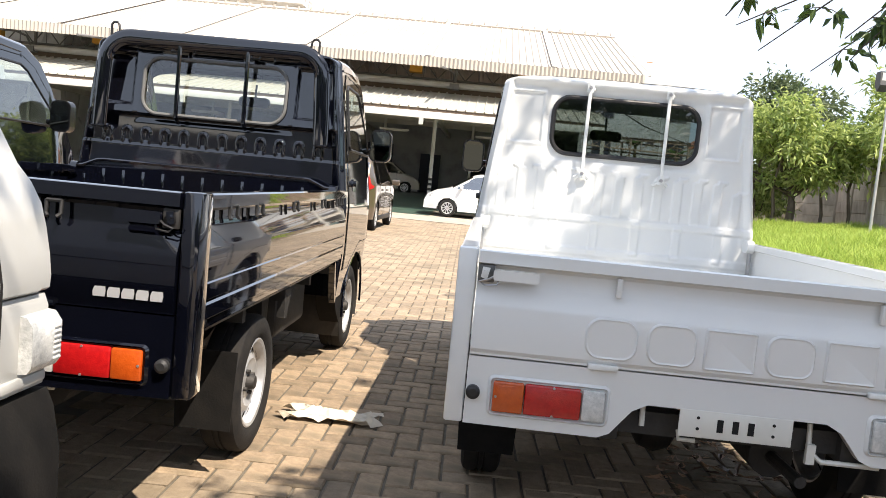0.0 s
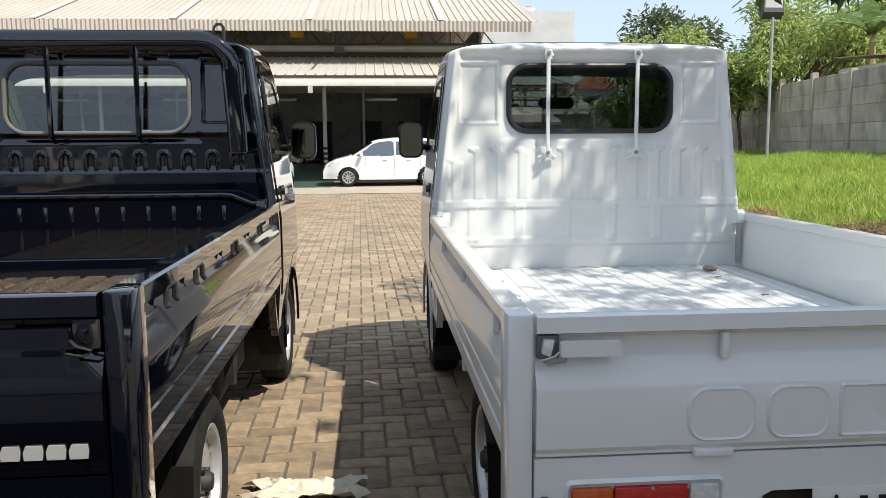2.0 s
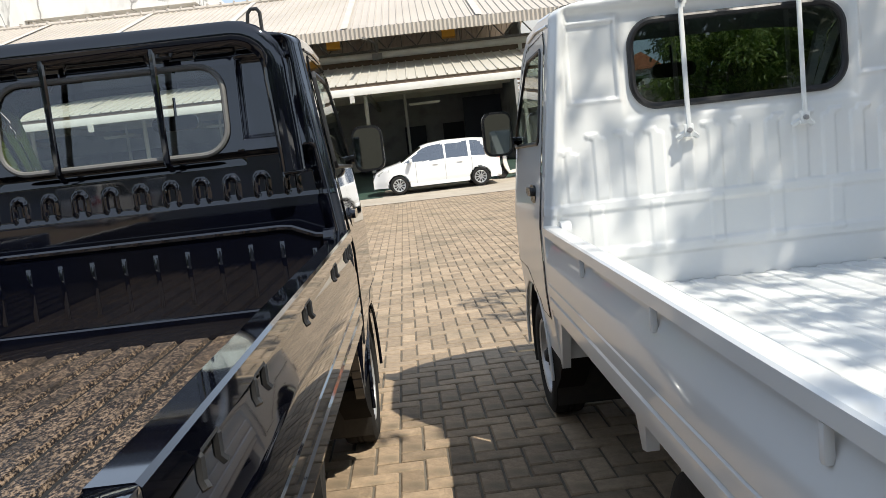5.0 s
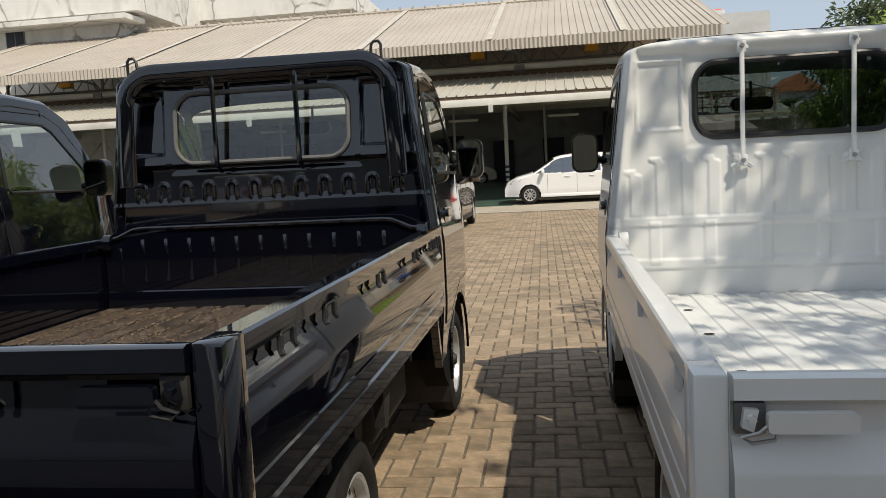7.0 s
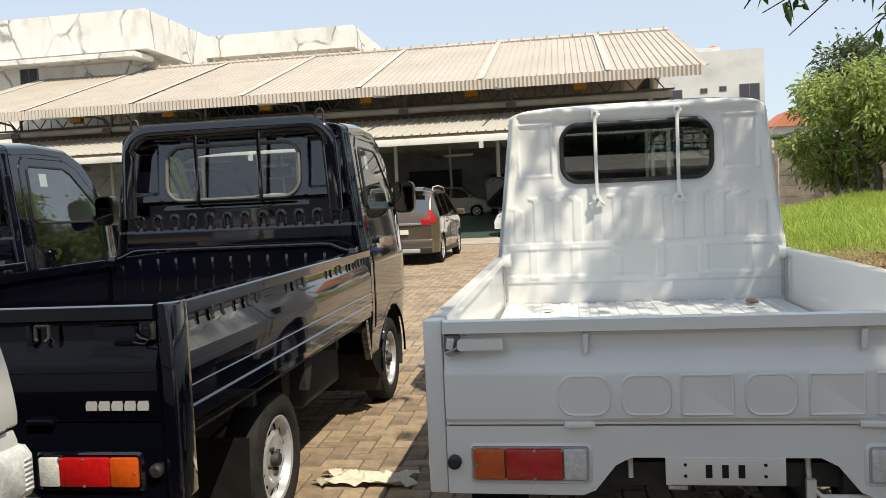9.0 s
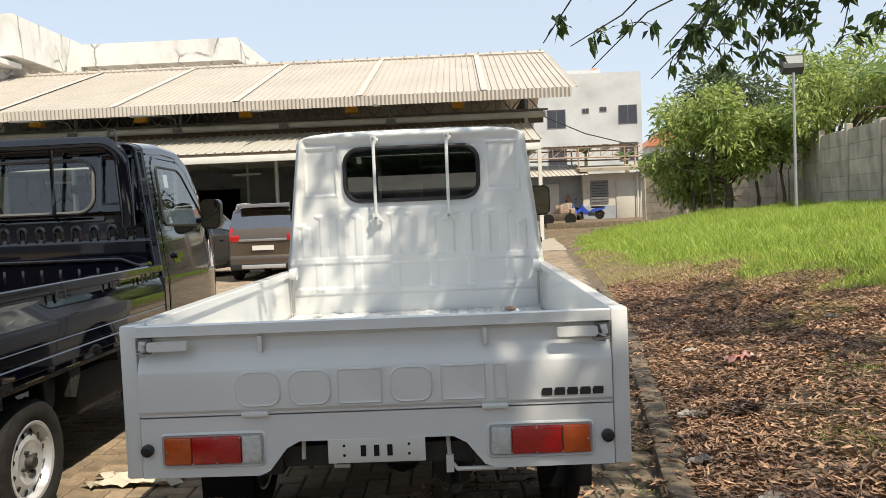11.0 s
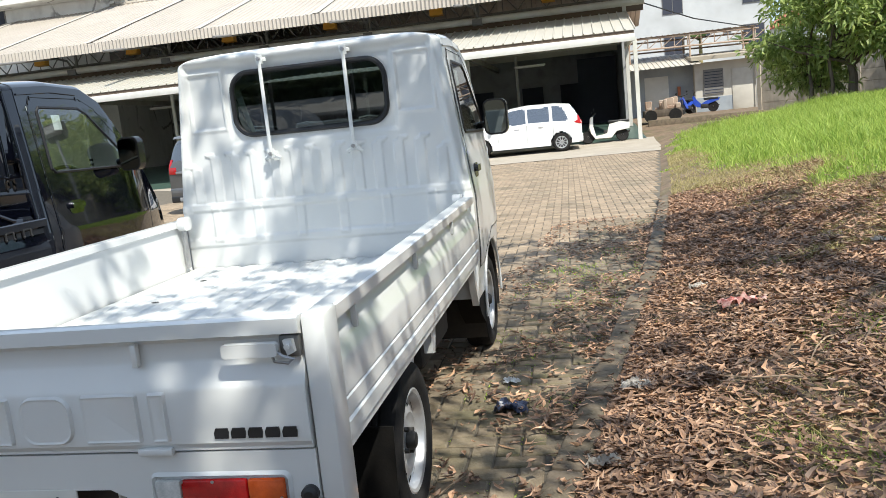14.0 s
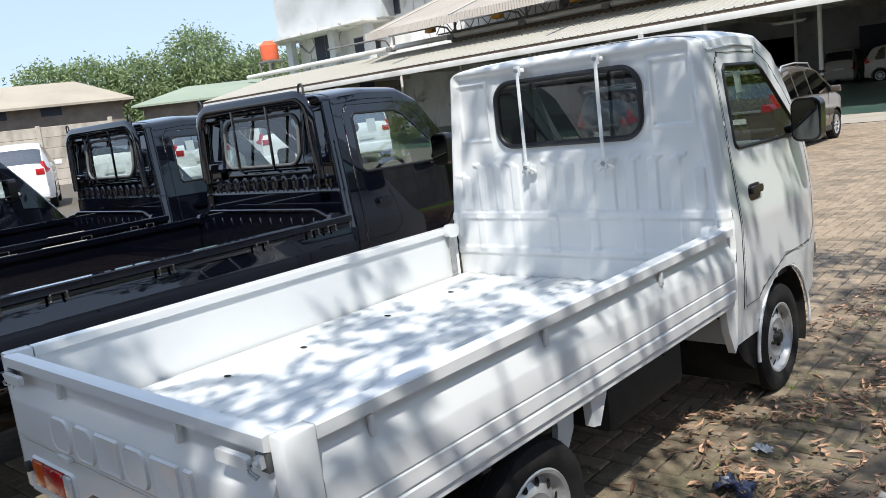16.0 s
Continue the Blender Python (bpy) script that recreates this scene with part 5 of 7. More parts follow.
for k in range(11):
    x = -3.3 - 4.6 * k
    box(bm, x - 0.06, x + 0.06, 28.1, 46, 3.95, 4.2)
part("ceiling_beam", bm, "creamwall", W)
for x in (-3.55, -12.75):
    bm = B()
    prism(bm, [(27.85, 3.62), (28.0, 3.62), (28.0, 3.35), (27.9, 3.35)], lambda p, q, s: (s, p, q), x - 0.08, x + 0.08)
    part("beam_bracket", bm, "fascia", W)
bm = B()
box(bm, XL, XR, 46.0, 46.2, 0.3, 5.8)
box(bm, XL, XR, 45.92, 46.0, 3.3, 5.2)
part("rear_wall", bm, "darkwall", W)
bm = B()
box(bm, XR - 0.14, XR, 36.0, 46.0, 0.3, 5.7)
box(bm, XR - 0.08, XR + 0.04, 33.6, 46, 5.2, 6.6)
part("end_wall", bm, "darkwall", W)
# solid dark slabs put in for the shade inside doorways
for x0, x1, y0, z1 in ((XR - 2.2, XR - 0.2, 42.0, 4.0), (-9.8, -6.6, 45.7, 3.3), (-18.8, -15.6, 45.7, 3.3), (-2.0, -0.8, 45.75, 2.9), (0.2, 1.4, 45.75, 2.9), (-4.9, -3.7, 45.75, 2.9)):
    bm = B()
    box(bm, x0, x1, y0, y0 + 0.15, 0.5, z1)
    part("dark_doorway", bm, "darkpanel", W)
bm = B()
grid(bm, [XL, -30, -10, XR], [33.5, 38, 42, 46], lambda x, y: (x, y, 4.75))
part("hall_ceiling", bm, "creamwall", W, "", 0)
# the canopy stands forward of the upper eave
for ob in W.children:
    k = {"upper_roof": 1.07, "rear_roof": 1.07, "skylight_strip": 1.07, "eave_skirt": 1.07, "ridge_cap": 1.07, "canopy": 0.95, "canopy_beam": 0.95, "canopy_shadow_board": 0.95, "beam_bracket": 0.95}.get(ob.name.split(".")[0])
    if k:
        ob.matrix_basis = Matrix.Translation(Vector((0.3, -1.5, 1.36)) * (1 - k)) @ Matrix.Scale(k, 4)
car(pose(-7.9, 39.6, 0.52, 0, 0, -88), "beige compact van parked inside the workshop", "beigepaint", 3.6, 1.55, 1.65, "cars inside the workshop")
car(pose(-9.7, 41.6, 0.52, 0, 0, 4), "pale van inside the workshop seen from behind", "beigepaint", 3.8, 1.55, 1.75, "cars inside the workshop", lamp="low")

# ---- buildings behind ----
def building(name, label, x0, x1, y0, y1, z0, z1, wall, wins=(), ledge=0.0, category="building"):
    Hh = thing(name, label, category)
    bm = B()
    box(bm, x0, x1, y0, y1, z0, z1)
    w = part("wall", bm, wall, Hh, "", 0)
    if ledge:
        bm = B()
        box(bm, x0 - ledge, x1 + ledge, y0 - ledge, y1 + ledge, z1, z1 + 0.3)
        part("roof_ledge", bm, wall, Hh, "", 0)
    for cx, cz, ww, wh in wins:
        bm = B()
        box(bm, cx - ww / 2, cx + ww / 2, y0 - 0.05, y0 + 0.02, cz - wh / 2, cz + wh / 2)
        fr = part("window", bm, "truss", Hh, "", 0)
        bm = B()
        box(bm, cx - ww / 2 + 0.06, cx - 0.03, y0 - 0.065, y0 - 0.045, cz - wh / 2 + 0.06, cz + wh / 2 - 0.06)
        box(bm, cx + 0.03, cx + ww / 2 - 0.06, y0 - 0.065, y0 - 0.045, cz - wh / 2 + 0.06, cz + wh / 2 - 0.06)
        part("pane", bm, "darkpanel", fr, "", 0)
    return Hh


apt = building("apartment_block", "stained white three-storey block with small windows", 5.5, 19.1, 80, 92, 0.3, 14.9, "whitewall",
               [(10.4, 10.4, 1.9, 1.9), (17.7, 10.6, 1.9, 1.9), (10.4, 6.6, 1.9, 1.9), (17.7, 6.8, 1.9, 1.9), (13.4, 11.1, 0.7, 0.5), (15.2, 11.2, 0.7, 0.5), (13.4, 7.3, 0.7, 0.5), (15.3, 7.4, 0.7, 0.5)], 0.0)
bm = B()
box(bm, 11.0, 15.4, 82, 86, 14.9, 15.6)
part("roof_parapet", bm, "whitewall", apt, "", 0)
bm = B()
lathe(bm, [(0.5, 0), (0.55, 0.2), (0.55, 0.6), (0.3, 0.75)], 14, (14.9, 83, 15.1), "z")
part("water_tank", bm, "orange", apt)
old = building("parapet_building", "peeling white building rising behind the workshop roof", -27.6, -13.2, 46, 58, 0.3, 10.9, "peelwall", [(-24.0, 9.3, 1.4, 0.7), (-16.5, 9.6, 1.4, 0.7)], 0.0)
bm = B()
box(bm, -27.8, -12.6, 44.8, 59, 10.9, 12.2)
part("parapet", bm, "peelwall", old, "peeling stained parapet", 0)
for x in (-26.9, -25.6):
    bm = B()
    lathe(bm, [(0.55, 0), (0.62, 0.2), (0.62, 0.8), (0.35, 1.1)], 14, (x, 47, 12.2), "z")
    part("water_tank", bm, "orange", old)
bm = B()
ribbed(bm, -13.2, -3.4, 0.3, (45.5, 10.55), (54, 11.0), 0.04)
box(bm, -13.2, -3.6, 46.0, 46.2, 8.0, 10.5)
part("side_roof", bm, "roofmetal", old, "", 0)
tower = building("white_office", "white office building with ledges and dark windows", -46.4, -23.2, 38.4, 60, 0.3, 10.2, "peelwall",
                 [(-29.5, 9.0, 1.1, 1.6), (-43.4, 7.0, 2.3, 2.0), (-39.0, 6.7, 2.6, 1.2), (-36, 9.0, 1.1, 1.6)], 0.0)
bm = B()
box(bm, -47.2, -36, 37.2, 60, 8.1, 12.8)
part("upper_storey", bm, "whitewall", tower, "", 0)
bm = B()
box(bm, -36, -22.0, 37.6, 60, 10.2, 12.3)
part("parapet", bm, "peelwall", tower, "", 0)
bm = B()
box(bm, -36, -22.4, 37.0, 39, 9.75, 10.0)
part("ledge", bm, "peelwall", tower, "", 0)
bm = B()
box(bm, -48.4, -36.6, 35.9, 39, 7.95, 8.12)
part("ledge", bm, "peelwall", tower, "", 0)
for x in (-46.2, -41.4, -37.8):
    bm = B()
    box(bm, x - 0.3, x + 0.3, 37.2, 37.7, 0.3, 8.0)
    part("pillar", bm, "whitewall", tower, "", 0)

# low outbuilding beside the workshop
hut = thing("outbuilding", "low cream and grey-blue outbuilding with a louvred window", "outbuilding")
bm = B()
box(bm, 7.55, 12.6, 45, 49, 0.3, 3.25)
part("cream_wall", bm, "creamwall", hut, "", 0)
bm = B()
box(bm, 3.9, 7.55, 45.6, 49, 0.3, 3.3)
box(bm, 7.6, 9.9, 44.985, 45.0, 0.5, 1.35)
part("blue_wall", bm, "bluewall", hut, "", 0)
bm = B()
prism(bm, [(44.2, 3.35), (49.2, 3.75), (49.2, 3.95), (44.2, 3.55)], lambda p, q, s: (s, p, q), 7.3, 12.9)
part("slab_roof", bm, "tanroof", hut, "", 0)
bm = B()
ribbed(bm, 3.6, 7.7, 0.26, (43.6, 3.15), (49, 4.05), 0.04)
part("sheet_roof", bm, "roofskylight", hut, "", 0)
bm = B()
box(bm, 8.0, 9.05, 44.94, 45.02, 1.5, 2.85)
wn = part("window", bm, "truss", hut, "", 0)
for i in range(8):
    bm = B()
    prism(bm, [(44.93, 1.56 + 0.16 * i), (44.99, 1.63 + 0.16 * i), (44.99, 1.66 + 0.16 * i), (44.93, 1.59 + 0.16 * i)], lambda p, q, s: (s, p, q), 8.06, 8.99)
    part("louvre_pane", bm, "darkpanel", wn, "", 0)
for x0, x1, mt, y in ((4.9, 6.2, "fascia", 45.55), (9.5, 10.6, "creamwall", 44.95), (11.1, 12.1, "creamwall", 44.95)):
    bm = B()
    box(bm, x0, x1, y, y + 0.08, 0.5, 2.75, 0.01)
    part("door", bm, mt, hut)
bm = B()
for x in (10.75, 10.95, 12.3):
    cyl(bm, (x, 44.85, 0.5), (x, 44.85, 3.3), 0.05, n=8)
part("drain_pipe", bm, "fascia", hut)
bm = B()
cyl(bm, (6.75, 45.5, 1.6), (6.75, 45.5, 2.1), 0.09, n=10)
part("extinguisher", bm, "terracotta", hut)
perg = thing("pergola_frame", "rusty steel roof frame over the outbuilding", "steel frame")
bm = B()
for z in (4.35, 4.95):
    for y in (46, 49):
        tube(bm, [(3.7, y, z), (11.2, y, z - 0.1)], 0.05, 5)
for i in range(11):
    x = 3.8 + 0.72 * i
    tube(bm, [(x, 46, 4.35), (x, 46, 4.93)], 0.03, 5)
    tube(bm, [(x, 46, 4.35), (x + 0.7, 46, 4.9)], 0.025, 5)
for x in (4.2, 7.5, 10.9):
    cyl(bm, (x, 46, 3.6), (x, 46, 4.95), 0.05, n=6)
    cyl(bm, (x, 49, 3.7), (x, 49, 4.95), 0.05, n=6)
part("steel_frame", bm, "rust", perg)
bm = B()
ribbed(bm, 3.7, 11.2, 0.3, (45.9, 5.0), (49.2, 5.15), 0.03)
part("sheet", bm, "rust", perg, "", 0)
bm = B()
tube(bm, [(3.7, 33, 5.6), (7, 40, 5.2), (10.9, 46, 4.9)], 0.03, 5)
part("cable", bm, "plastic", perg)
h2 = thing("far_house", "small far house with a terracotta gable roof", "house")
bm = B()
box(bm, 21.2, 25.5, 86, 92, 0.3, 7.6)
part("wall", bm, "whitewall", h2, "", 0)
bm = B()
prism(bm, [(20.8, 7.6), (23.3, 9.4), (25.9, 7.6)], lambda p, q, s: (p, s, q), 85.5, 92.5)
part("roof", bm, "terracotta", h2, "", 0)

# ---- boundary wall ----
def precast_wall(name, a, b, base, topz, label, step=2.4):
    a, b = Vector(a), Vector(b)
    n = max(1, round((b - a).length / step))
    ob = thing(name, label, "wall", kind="structure")
    d = (b - a).normalized()
    nrm = Vector((-d.y, d.x))
    up = 0.48
    for i in range(n + 1):
        c = a + (b - a) * i / n
        bm = B()
        box(bm, -0.09, 0.09, -0.09, 0.09, base - 0.3, topz + 0.06 + 0.10 * (i % 2), 0.012, 1)
        p = part("post", bm, "panelwall", ob)
        p.matrix_basis = Matrix.Translation((c.x, c.y, 0)) @ Matrix.Rotation(math.atan2(d.y, d.x), 4, "Z")
        if i == n:
            break
        z = topz
        e = a + (b - a) * (i + 0.5) / n
        ln = (b - a).length / n - 0.16
        while z > base - 0.2:
            bm = B()
            box(bm, -ln / 2, ln / 2, -0.028, 0.028, z - up + 0.008, z - 0.008, 0.010, 1)
            box(bm, -ln / 2, ln / 2, -0.012, 0.012, z - up - 0.020, z - up + 0.012)
            q = part("panel", bm, "panelwall", ob)
            q.matrix_basis = Matrix.Translation((e.x + nrm.x * random.uniform(-0.012, 0.012), e.y, 0)) @ Matrix.Rotation(math.atan2(d.y, d.x) + random.uniform(-0.004, 0.004), 4, "Z")
            z -= up
    return ob


precast_wall("wall_east", (10.35, 5.0), (12.5, 24.6), 0.8, 3.38, "weathered grey precast concrete boundary wall")
precast_wall("wall_corner", (12.5, 24.6), (13.9, 32.0), 0.7, 3.5, "weathered grey precast concrete boundary wall")
precast_wall("wall_north", (13.9, 32.0), (9.0, 35.5), 0.4, 3.3, "brown-grey precast wall behind the trees")
tg_roof = thing("lean_to", "rusty sheet roof of a lean-to behind the wall", "shed")
bm = B()
ribbed(bm, 12.6, 16.5, 0.2, (16.0, 3.55), (22.0, 3.95), 0.03)
part("sheet_roof", bm, "rust", tg_roof, "", 0)
bm = B()
box(bm, 12.8, 16.4, 17.0, 21.8, 1.0, 3.6)
part("wall", bm, "creamwall", tg_roof, "", 0)

# ---- lamp pole ----
pole = thing("floodlight_pole", "galvanised pole with a grey floodlight", "lamp post")
bm = B()
cyl(bm, (9.50, 19.5, 0.8), (9.50, 19.5, 4.75), 0.042, 0.034, 12)
part("pole", bm, "galv", pole)
bm = B()
prism(bm, [(-0.05, -0.10), (0.10, -0.26), (0.26, -0.10), (0.24, 0.26), (-0.02, 0.26)], lambda p, q, s: (9.5 + s, 19.5 + p, 4.98 + q), -0.28, 0.28)
fl = part("floodlight", bm, "dash", pole)
bm = B()
box(bm, 9.26, 9.74, 19.46, 19.48, 4.94, 5.20)
part("lamp_glass", bm, "clear", fl)

# ---- far left ----
def hip_shed(name, label, end, along, near, half, run, ridge, eave, over, roof):
    """A shed whose ridge starts at end and runs that far along; its near side faces the yard."""
    sh = thing(name, label, "shed")
    e, u, n = Vector(end), Vector(along).normalized(), Vector(near).normalized()
    at = lambda s, t, z: (e.x + u.x * s + n.x * t, e.y + u.y * s + n.y * t, z)
    bm = B()
    q = [bm.verts.new(p) for p in (at(0, 0, ridge), at(run, 0, ridge), at(run, half, eave), at(-over, half, eave), at(-over, -half, eave), at(run, -half, eave))]
    for f in ((0, 1, 2, 3), (0, 3, 4), (0, 4, 5, 1)):
        bm.faces.new([q[i] for i in f])
    low = [bm.verts.new(v.co - Vector((0, 0, 0.12))) for v in q[2:]]
    for a, b, c, d in ((0, 1, 0, 1), (1, 2, 1, 2), (2, 3, 2, 3)):
        bm.faces.new((q[2 + a], q[2 + b], low[d], low[c]))
    part("roof", bm, roof, sh, "", 0)
    bm = B()
    prism(bm, [(-over + 0.6, half - 0.6), (run, half - 0.6), (run, 0.6 - half), (-over + 0.6, 0.6 - half)], lambda p, t, z: at(p, t, z), 0.2, eave + 0.1)
    part("wall", bm, "shedwall", sh, "", 0)
    for k in range(5):
        bm = B()
        prism(bm, [(1.0 + 2.6 * k, half - 0.66), (2.0 + 2.6 * k, half - 0.66), (2.0 + 2.6 * k, half - 0.58), (1.0 + 2.6 * k, half - 0.58)], lambda p, t, z: at(p, t, z), eave - 0.55, eave - 0.12)
        part("vent_opening", bm, "darkpanel", sh, "", 0)
    return sh


hip_shed("long_shed", "long low shed with a tan sheet roof", (-43.3, 19.6), (-0.37, -0.93), (0.93, -0.37), 3.6, 26, 5.7, 4.35, 2.6, "tanroof")
hip_shed("green_shed", "far shed with a pale green sheet roof", (-47.5, 29.0), (0.60, 0.80), (0.80, -0.60), 4.5, 14, 5.3, 4.2, 3.0, "greenroof")
precast_wall("wall_west", (-38.4, 2.0), (-34.2, 16.8), 0.4, 3.05, "long pale precast wall of the yard", 3.0)
water = thing("rooftop_tank", "orange water tank on a roof frame", "water tank")
bm = B()
lathe(bm, [(0.55, 0), (0.6, 0.2), (0.6, 1.0), (0.3, 1.3)], 14, (-43.0, 33.0, 6.3), "z")
part("tank", bm, "orange", water)
bm = B()
for dx in (-0.5, 0.5):
    for dy in (-0.5, 0.5):
        cyl(bm, (-43.0 + dx, 33.0 + dy, 0.3), (-43.0 + dx, 33.0 + dy, 6.3), 0.07, n=6)
box(bm, -43.6, -42.4, 32.4, 33.6, 6.2, 6.32)
part("stand", bm, "truss", water)
for i in range(6):
    x, y = -18.8 + 0.95 * (i - 1), 6.6 + 2.1 * (i - 1)
    car(pose(x, y, ground_z(x - 2, y), 0, 0, 66), "white sport wagon with red tail lamps in a parked row", "carwhite", 4.4, 1.75, 1.72, "white cars in the far row")

# white van standing just behind the black truck
van = thing("white_van", "white van corner with a clear side lamp and dark bumper", "van")
bm = B()
vx, vy = -1.75, -0.60
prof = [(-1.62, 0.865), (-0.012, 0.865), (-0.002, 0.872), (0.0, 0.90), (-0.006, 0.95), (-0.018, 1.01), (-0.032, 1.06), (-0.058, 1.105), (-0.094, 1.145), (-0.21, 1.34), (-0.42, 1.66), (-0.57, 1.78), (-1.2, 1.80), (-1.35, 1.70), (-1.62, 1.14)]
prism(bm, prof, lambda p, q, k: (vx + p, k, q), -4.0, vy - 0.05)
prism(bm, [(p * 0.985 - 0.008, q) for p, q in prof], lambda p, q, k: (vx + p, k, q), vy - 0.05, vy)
part("body", bm, "vanwhite_shaded", van, "", 30)
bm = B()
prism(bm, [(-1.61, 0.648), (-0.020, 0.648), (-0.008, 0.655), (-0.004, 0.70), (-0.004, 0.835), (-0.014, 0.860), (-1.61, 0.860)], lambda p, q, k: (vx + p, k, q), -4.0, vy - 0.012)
part("lower_panel", bm, "vanwhite_shaded", van, "", 30)
bm = B()
tube(bm, [(vx + 0.001, vy - 0.20, 0.66), (vx + 0.001, vy - 0.20, 0.90), (vx - 0.02, vy - 0.20, 1.02), (vx - 0.06, vy - 0.21, 1.11), (vx - 0.12, vy - 0.22, 1.19)], 0.003, 5)
part("panel_gap", bm, "hole", van)
bm = B()
prism(bm, [(-0.02, 0.695), (0.016, 0.700), (0.026, 0.715), (0.026, 0.800), (0.010, 0.822), (-0.02, 0.826)], lambda p, q, k: (vx + p, k, q), vy - 0.12, vy - 0.004)
bmesh.ops.bevel(bm, geom=[e for e in bm.edges if e.calc_face_angle(0) > 1.0], offset=0.006, segments=2, affect="EDGES")
lm = part("lamp_housing", bm, "clear", van)
for i in range(7):
    bm = B()
    box(bm, vx + 0.024, vx + 0.029, vy - 0.035, vy - 0.006, 0.715 + 0.012 * i, 0.722 + 0.012 * i, 0.002, 1)
    part("lens_rib", bm, "clear", lm)
bm = B()
box(bm, vx - 0.03, vx + 0.004, vy - 0.19, vy - 0.02, 0.665, 0.690, 0.006)
part("trim_strip", bm, "vanwhite_shaded", van)
bm = B()
prism(bm, [(-1.62, 0.26), (0.02, 0.26), (0.034, 0.32), (0.032, 0.50), (0.012, 0.60), (-0.006, 0.640), (-1.62, 0.640)], lambda p, q, k: (vx + p, k, q), -4.02, vy + 0.005)
part("bumper", bm, "flap", van, "dark grey bumper")
for y in (-3.5, -1.35):
    wheel(van, vx - 0.10, y, 1)
    wheel(van, vx - 1.50, y, -1)


# ---- plants ----
def leaf_quads(pts, dirs, length, width, rng, droop=0.5, fold=0.25):
    """Many leaves, two quads each, as one set of vertices and faces."""
    n = len(pts)
    pts, dirs = np.asarray(pts, float), np.asarray(dirs, float)
    dirs = dirs / (np.linalg.norm(dirs, axis=1, keepdims=True) + 1e-9)
    side = np.cross(dirs, rng.normal(size=(n, 3)))
    side /= np.linalg.norm(side, axis=1, keepdims=True) + 1e-9
    up = np.cross(side, dirs)
    L = (length * rng.uniform(0.65, 1.25, n))[:, None]
    Wd = (width * rng.uniform(0.7, 1.2, n))[:, None]
    tip = pts + dirs * L - np.array([0, 0, 1]) * L * droop * 0.5
    mid = pts + dirs * L * 0.5 - np.array([0, 0, 1]) * L * droop * 0.12
    a = mid + side * Wd * 0.5 + up * Wd * fold
    b = mid - side * Wd * 0.5 + up * Wd * fold
    V = np.stack([pts, a, tip, b, mid], 1).reshape(-1, 3)
    i = np.arange(n)[:, None] * 5
    F = np.concatenate([i + [0, 4, 1], i + [1, 4, 2], i + [0, 3, 4], i + [3, 2, 4]], 0)
    return V, F


def raw(name, V, F, material, parent=None, label="", smooth=False):
    me = bpy.data.meshes.new(name)
    me.from_pydata([tuple(v) for v in V], [], [tuple(int(k) for k in f) for f in F])
    me.materials.append(M[material])
    if smooth:
        me.shade_smooth()
    ob = new(name, me)
    if parent is not None:
        ob.parent = parent
    if label:
        ob["label"] = label
    return ob


def crown_points(rng, blobs, clusters, per, spread, shell=0.55):
    """Leaf points and directions gathered in clusters on the outer part of some ellipsoids."""
    P, D, C = [], [], []
    vol = np.array([b[3] * b[4] * b[5] for b in blobs]) ** 0.7
    for b, n in zip(blobs, np.maximum(1, (clusters * vol / vol.sum()).astype(int))):
        q = rng.normal(size=(n, 3))
        q /= np.linalg.norm(q, axis=1, keepdims=True)
        r = shell + (1 - shell) * rng.uniform(0, 1, n) ** 0.6
        r *= 1 + 0.16 * np.sin(q[:, 0] * 9 + b[0]) * np.cos(q[:, 1] * 8 + b[1])
        c = np.array(b[:3]) + q * r[:, None] * np.array(b[3:6])
        C.append(c)
        for k in range(n):
            d = rng.normal(size=(per, 3)) * 0.75 + q[k] * 0.8 + np.array([0, 0, -0.15])
            P.append(c[k] + rng.normal(size=(per, 3)) * spread)
            D.append(d)
    return np.concatenate(P), np.concatenate(D), np.concatenate(C)


def tree(name, label, base, blobs, leaf, clusters, per, size, seed, trunk_r=0.16, spread=0.16, limbs=14, shell=0.55, group=""):
    rng = np.random.default_rng(seed)
    T = thing(name, label, "tree", group)
    P, D, C = crown_points(rng, blobs, clusters, per, spread, shell)
    V, F = leaf_quads(P, D, size[0], size[1], rng)
    raw("crown", V, F, leaf, T)
    bm = B()
    top = Vector(blobs[0][:3])
    base = Vector(base)
    fork = base + (top - base) * 0.45 + Vector((0.1, 0.05, 0))
    tube(bm, [base - Vector((0, 0, 0.3)), base + (fork - base) * 0.5 + Vector((0.06, -0.04, 0)), fork, base + (top - base) * 0.8], [trunk_r * 1.25, trunk_r, trunk_r * 0.8, trunk_r * 0.3], 8)
    for i in range(limbs):
        c = Vector(C[rng.integers(len(C))])
        mid = fork.lerp(c, 0.5) + Vector(rng.normal(size=3)) * 0.15
        tube(bm, [fork.lerp(base, 0.25 * rng.uniform()), mid, c], [trunk_r * 0.45, trunk_r * 0.25, 0.01], 5)
    part("trunk", bm, "bark", T)
    return T


def clumps(c, radii, n, r0, r1, seed, floor):
    """Many small ellipsoids over the shell of a large one, none lower than floor."""
    r = np.random.default_rng(seed)
    out = [(c[0], c[1], c[2] + 0.2, radii[0] * 0.45, radii[1] * 0.45, radii[2] * 0.4)]
    while len(out) < n:
        d = r.normal(size=3)
        d /= np.linalg.norm(d)
        p = np.array(c) + d * np.array(radii) * r.uniform(0.62, 0.95)
        k = r.uniform(r0, r1)
        if p[2] - k * 0.5 > floor:
            out.append((*p, k * 1.15, k, k * 0.62))
    return out


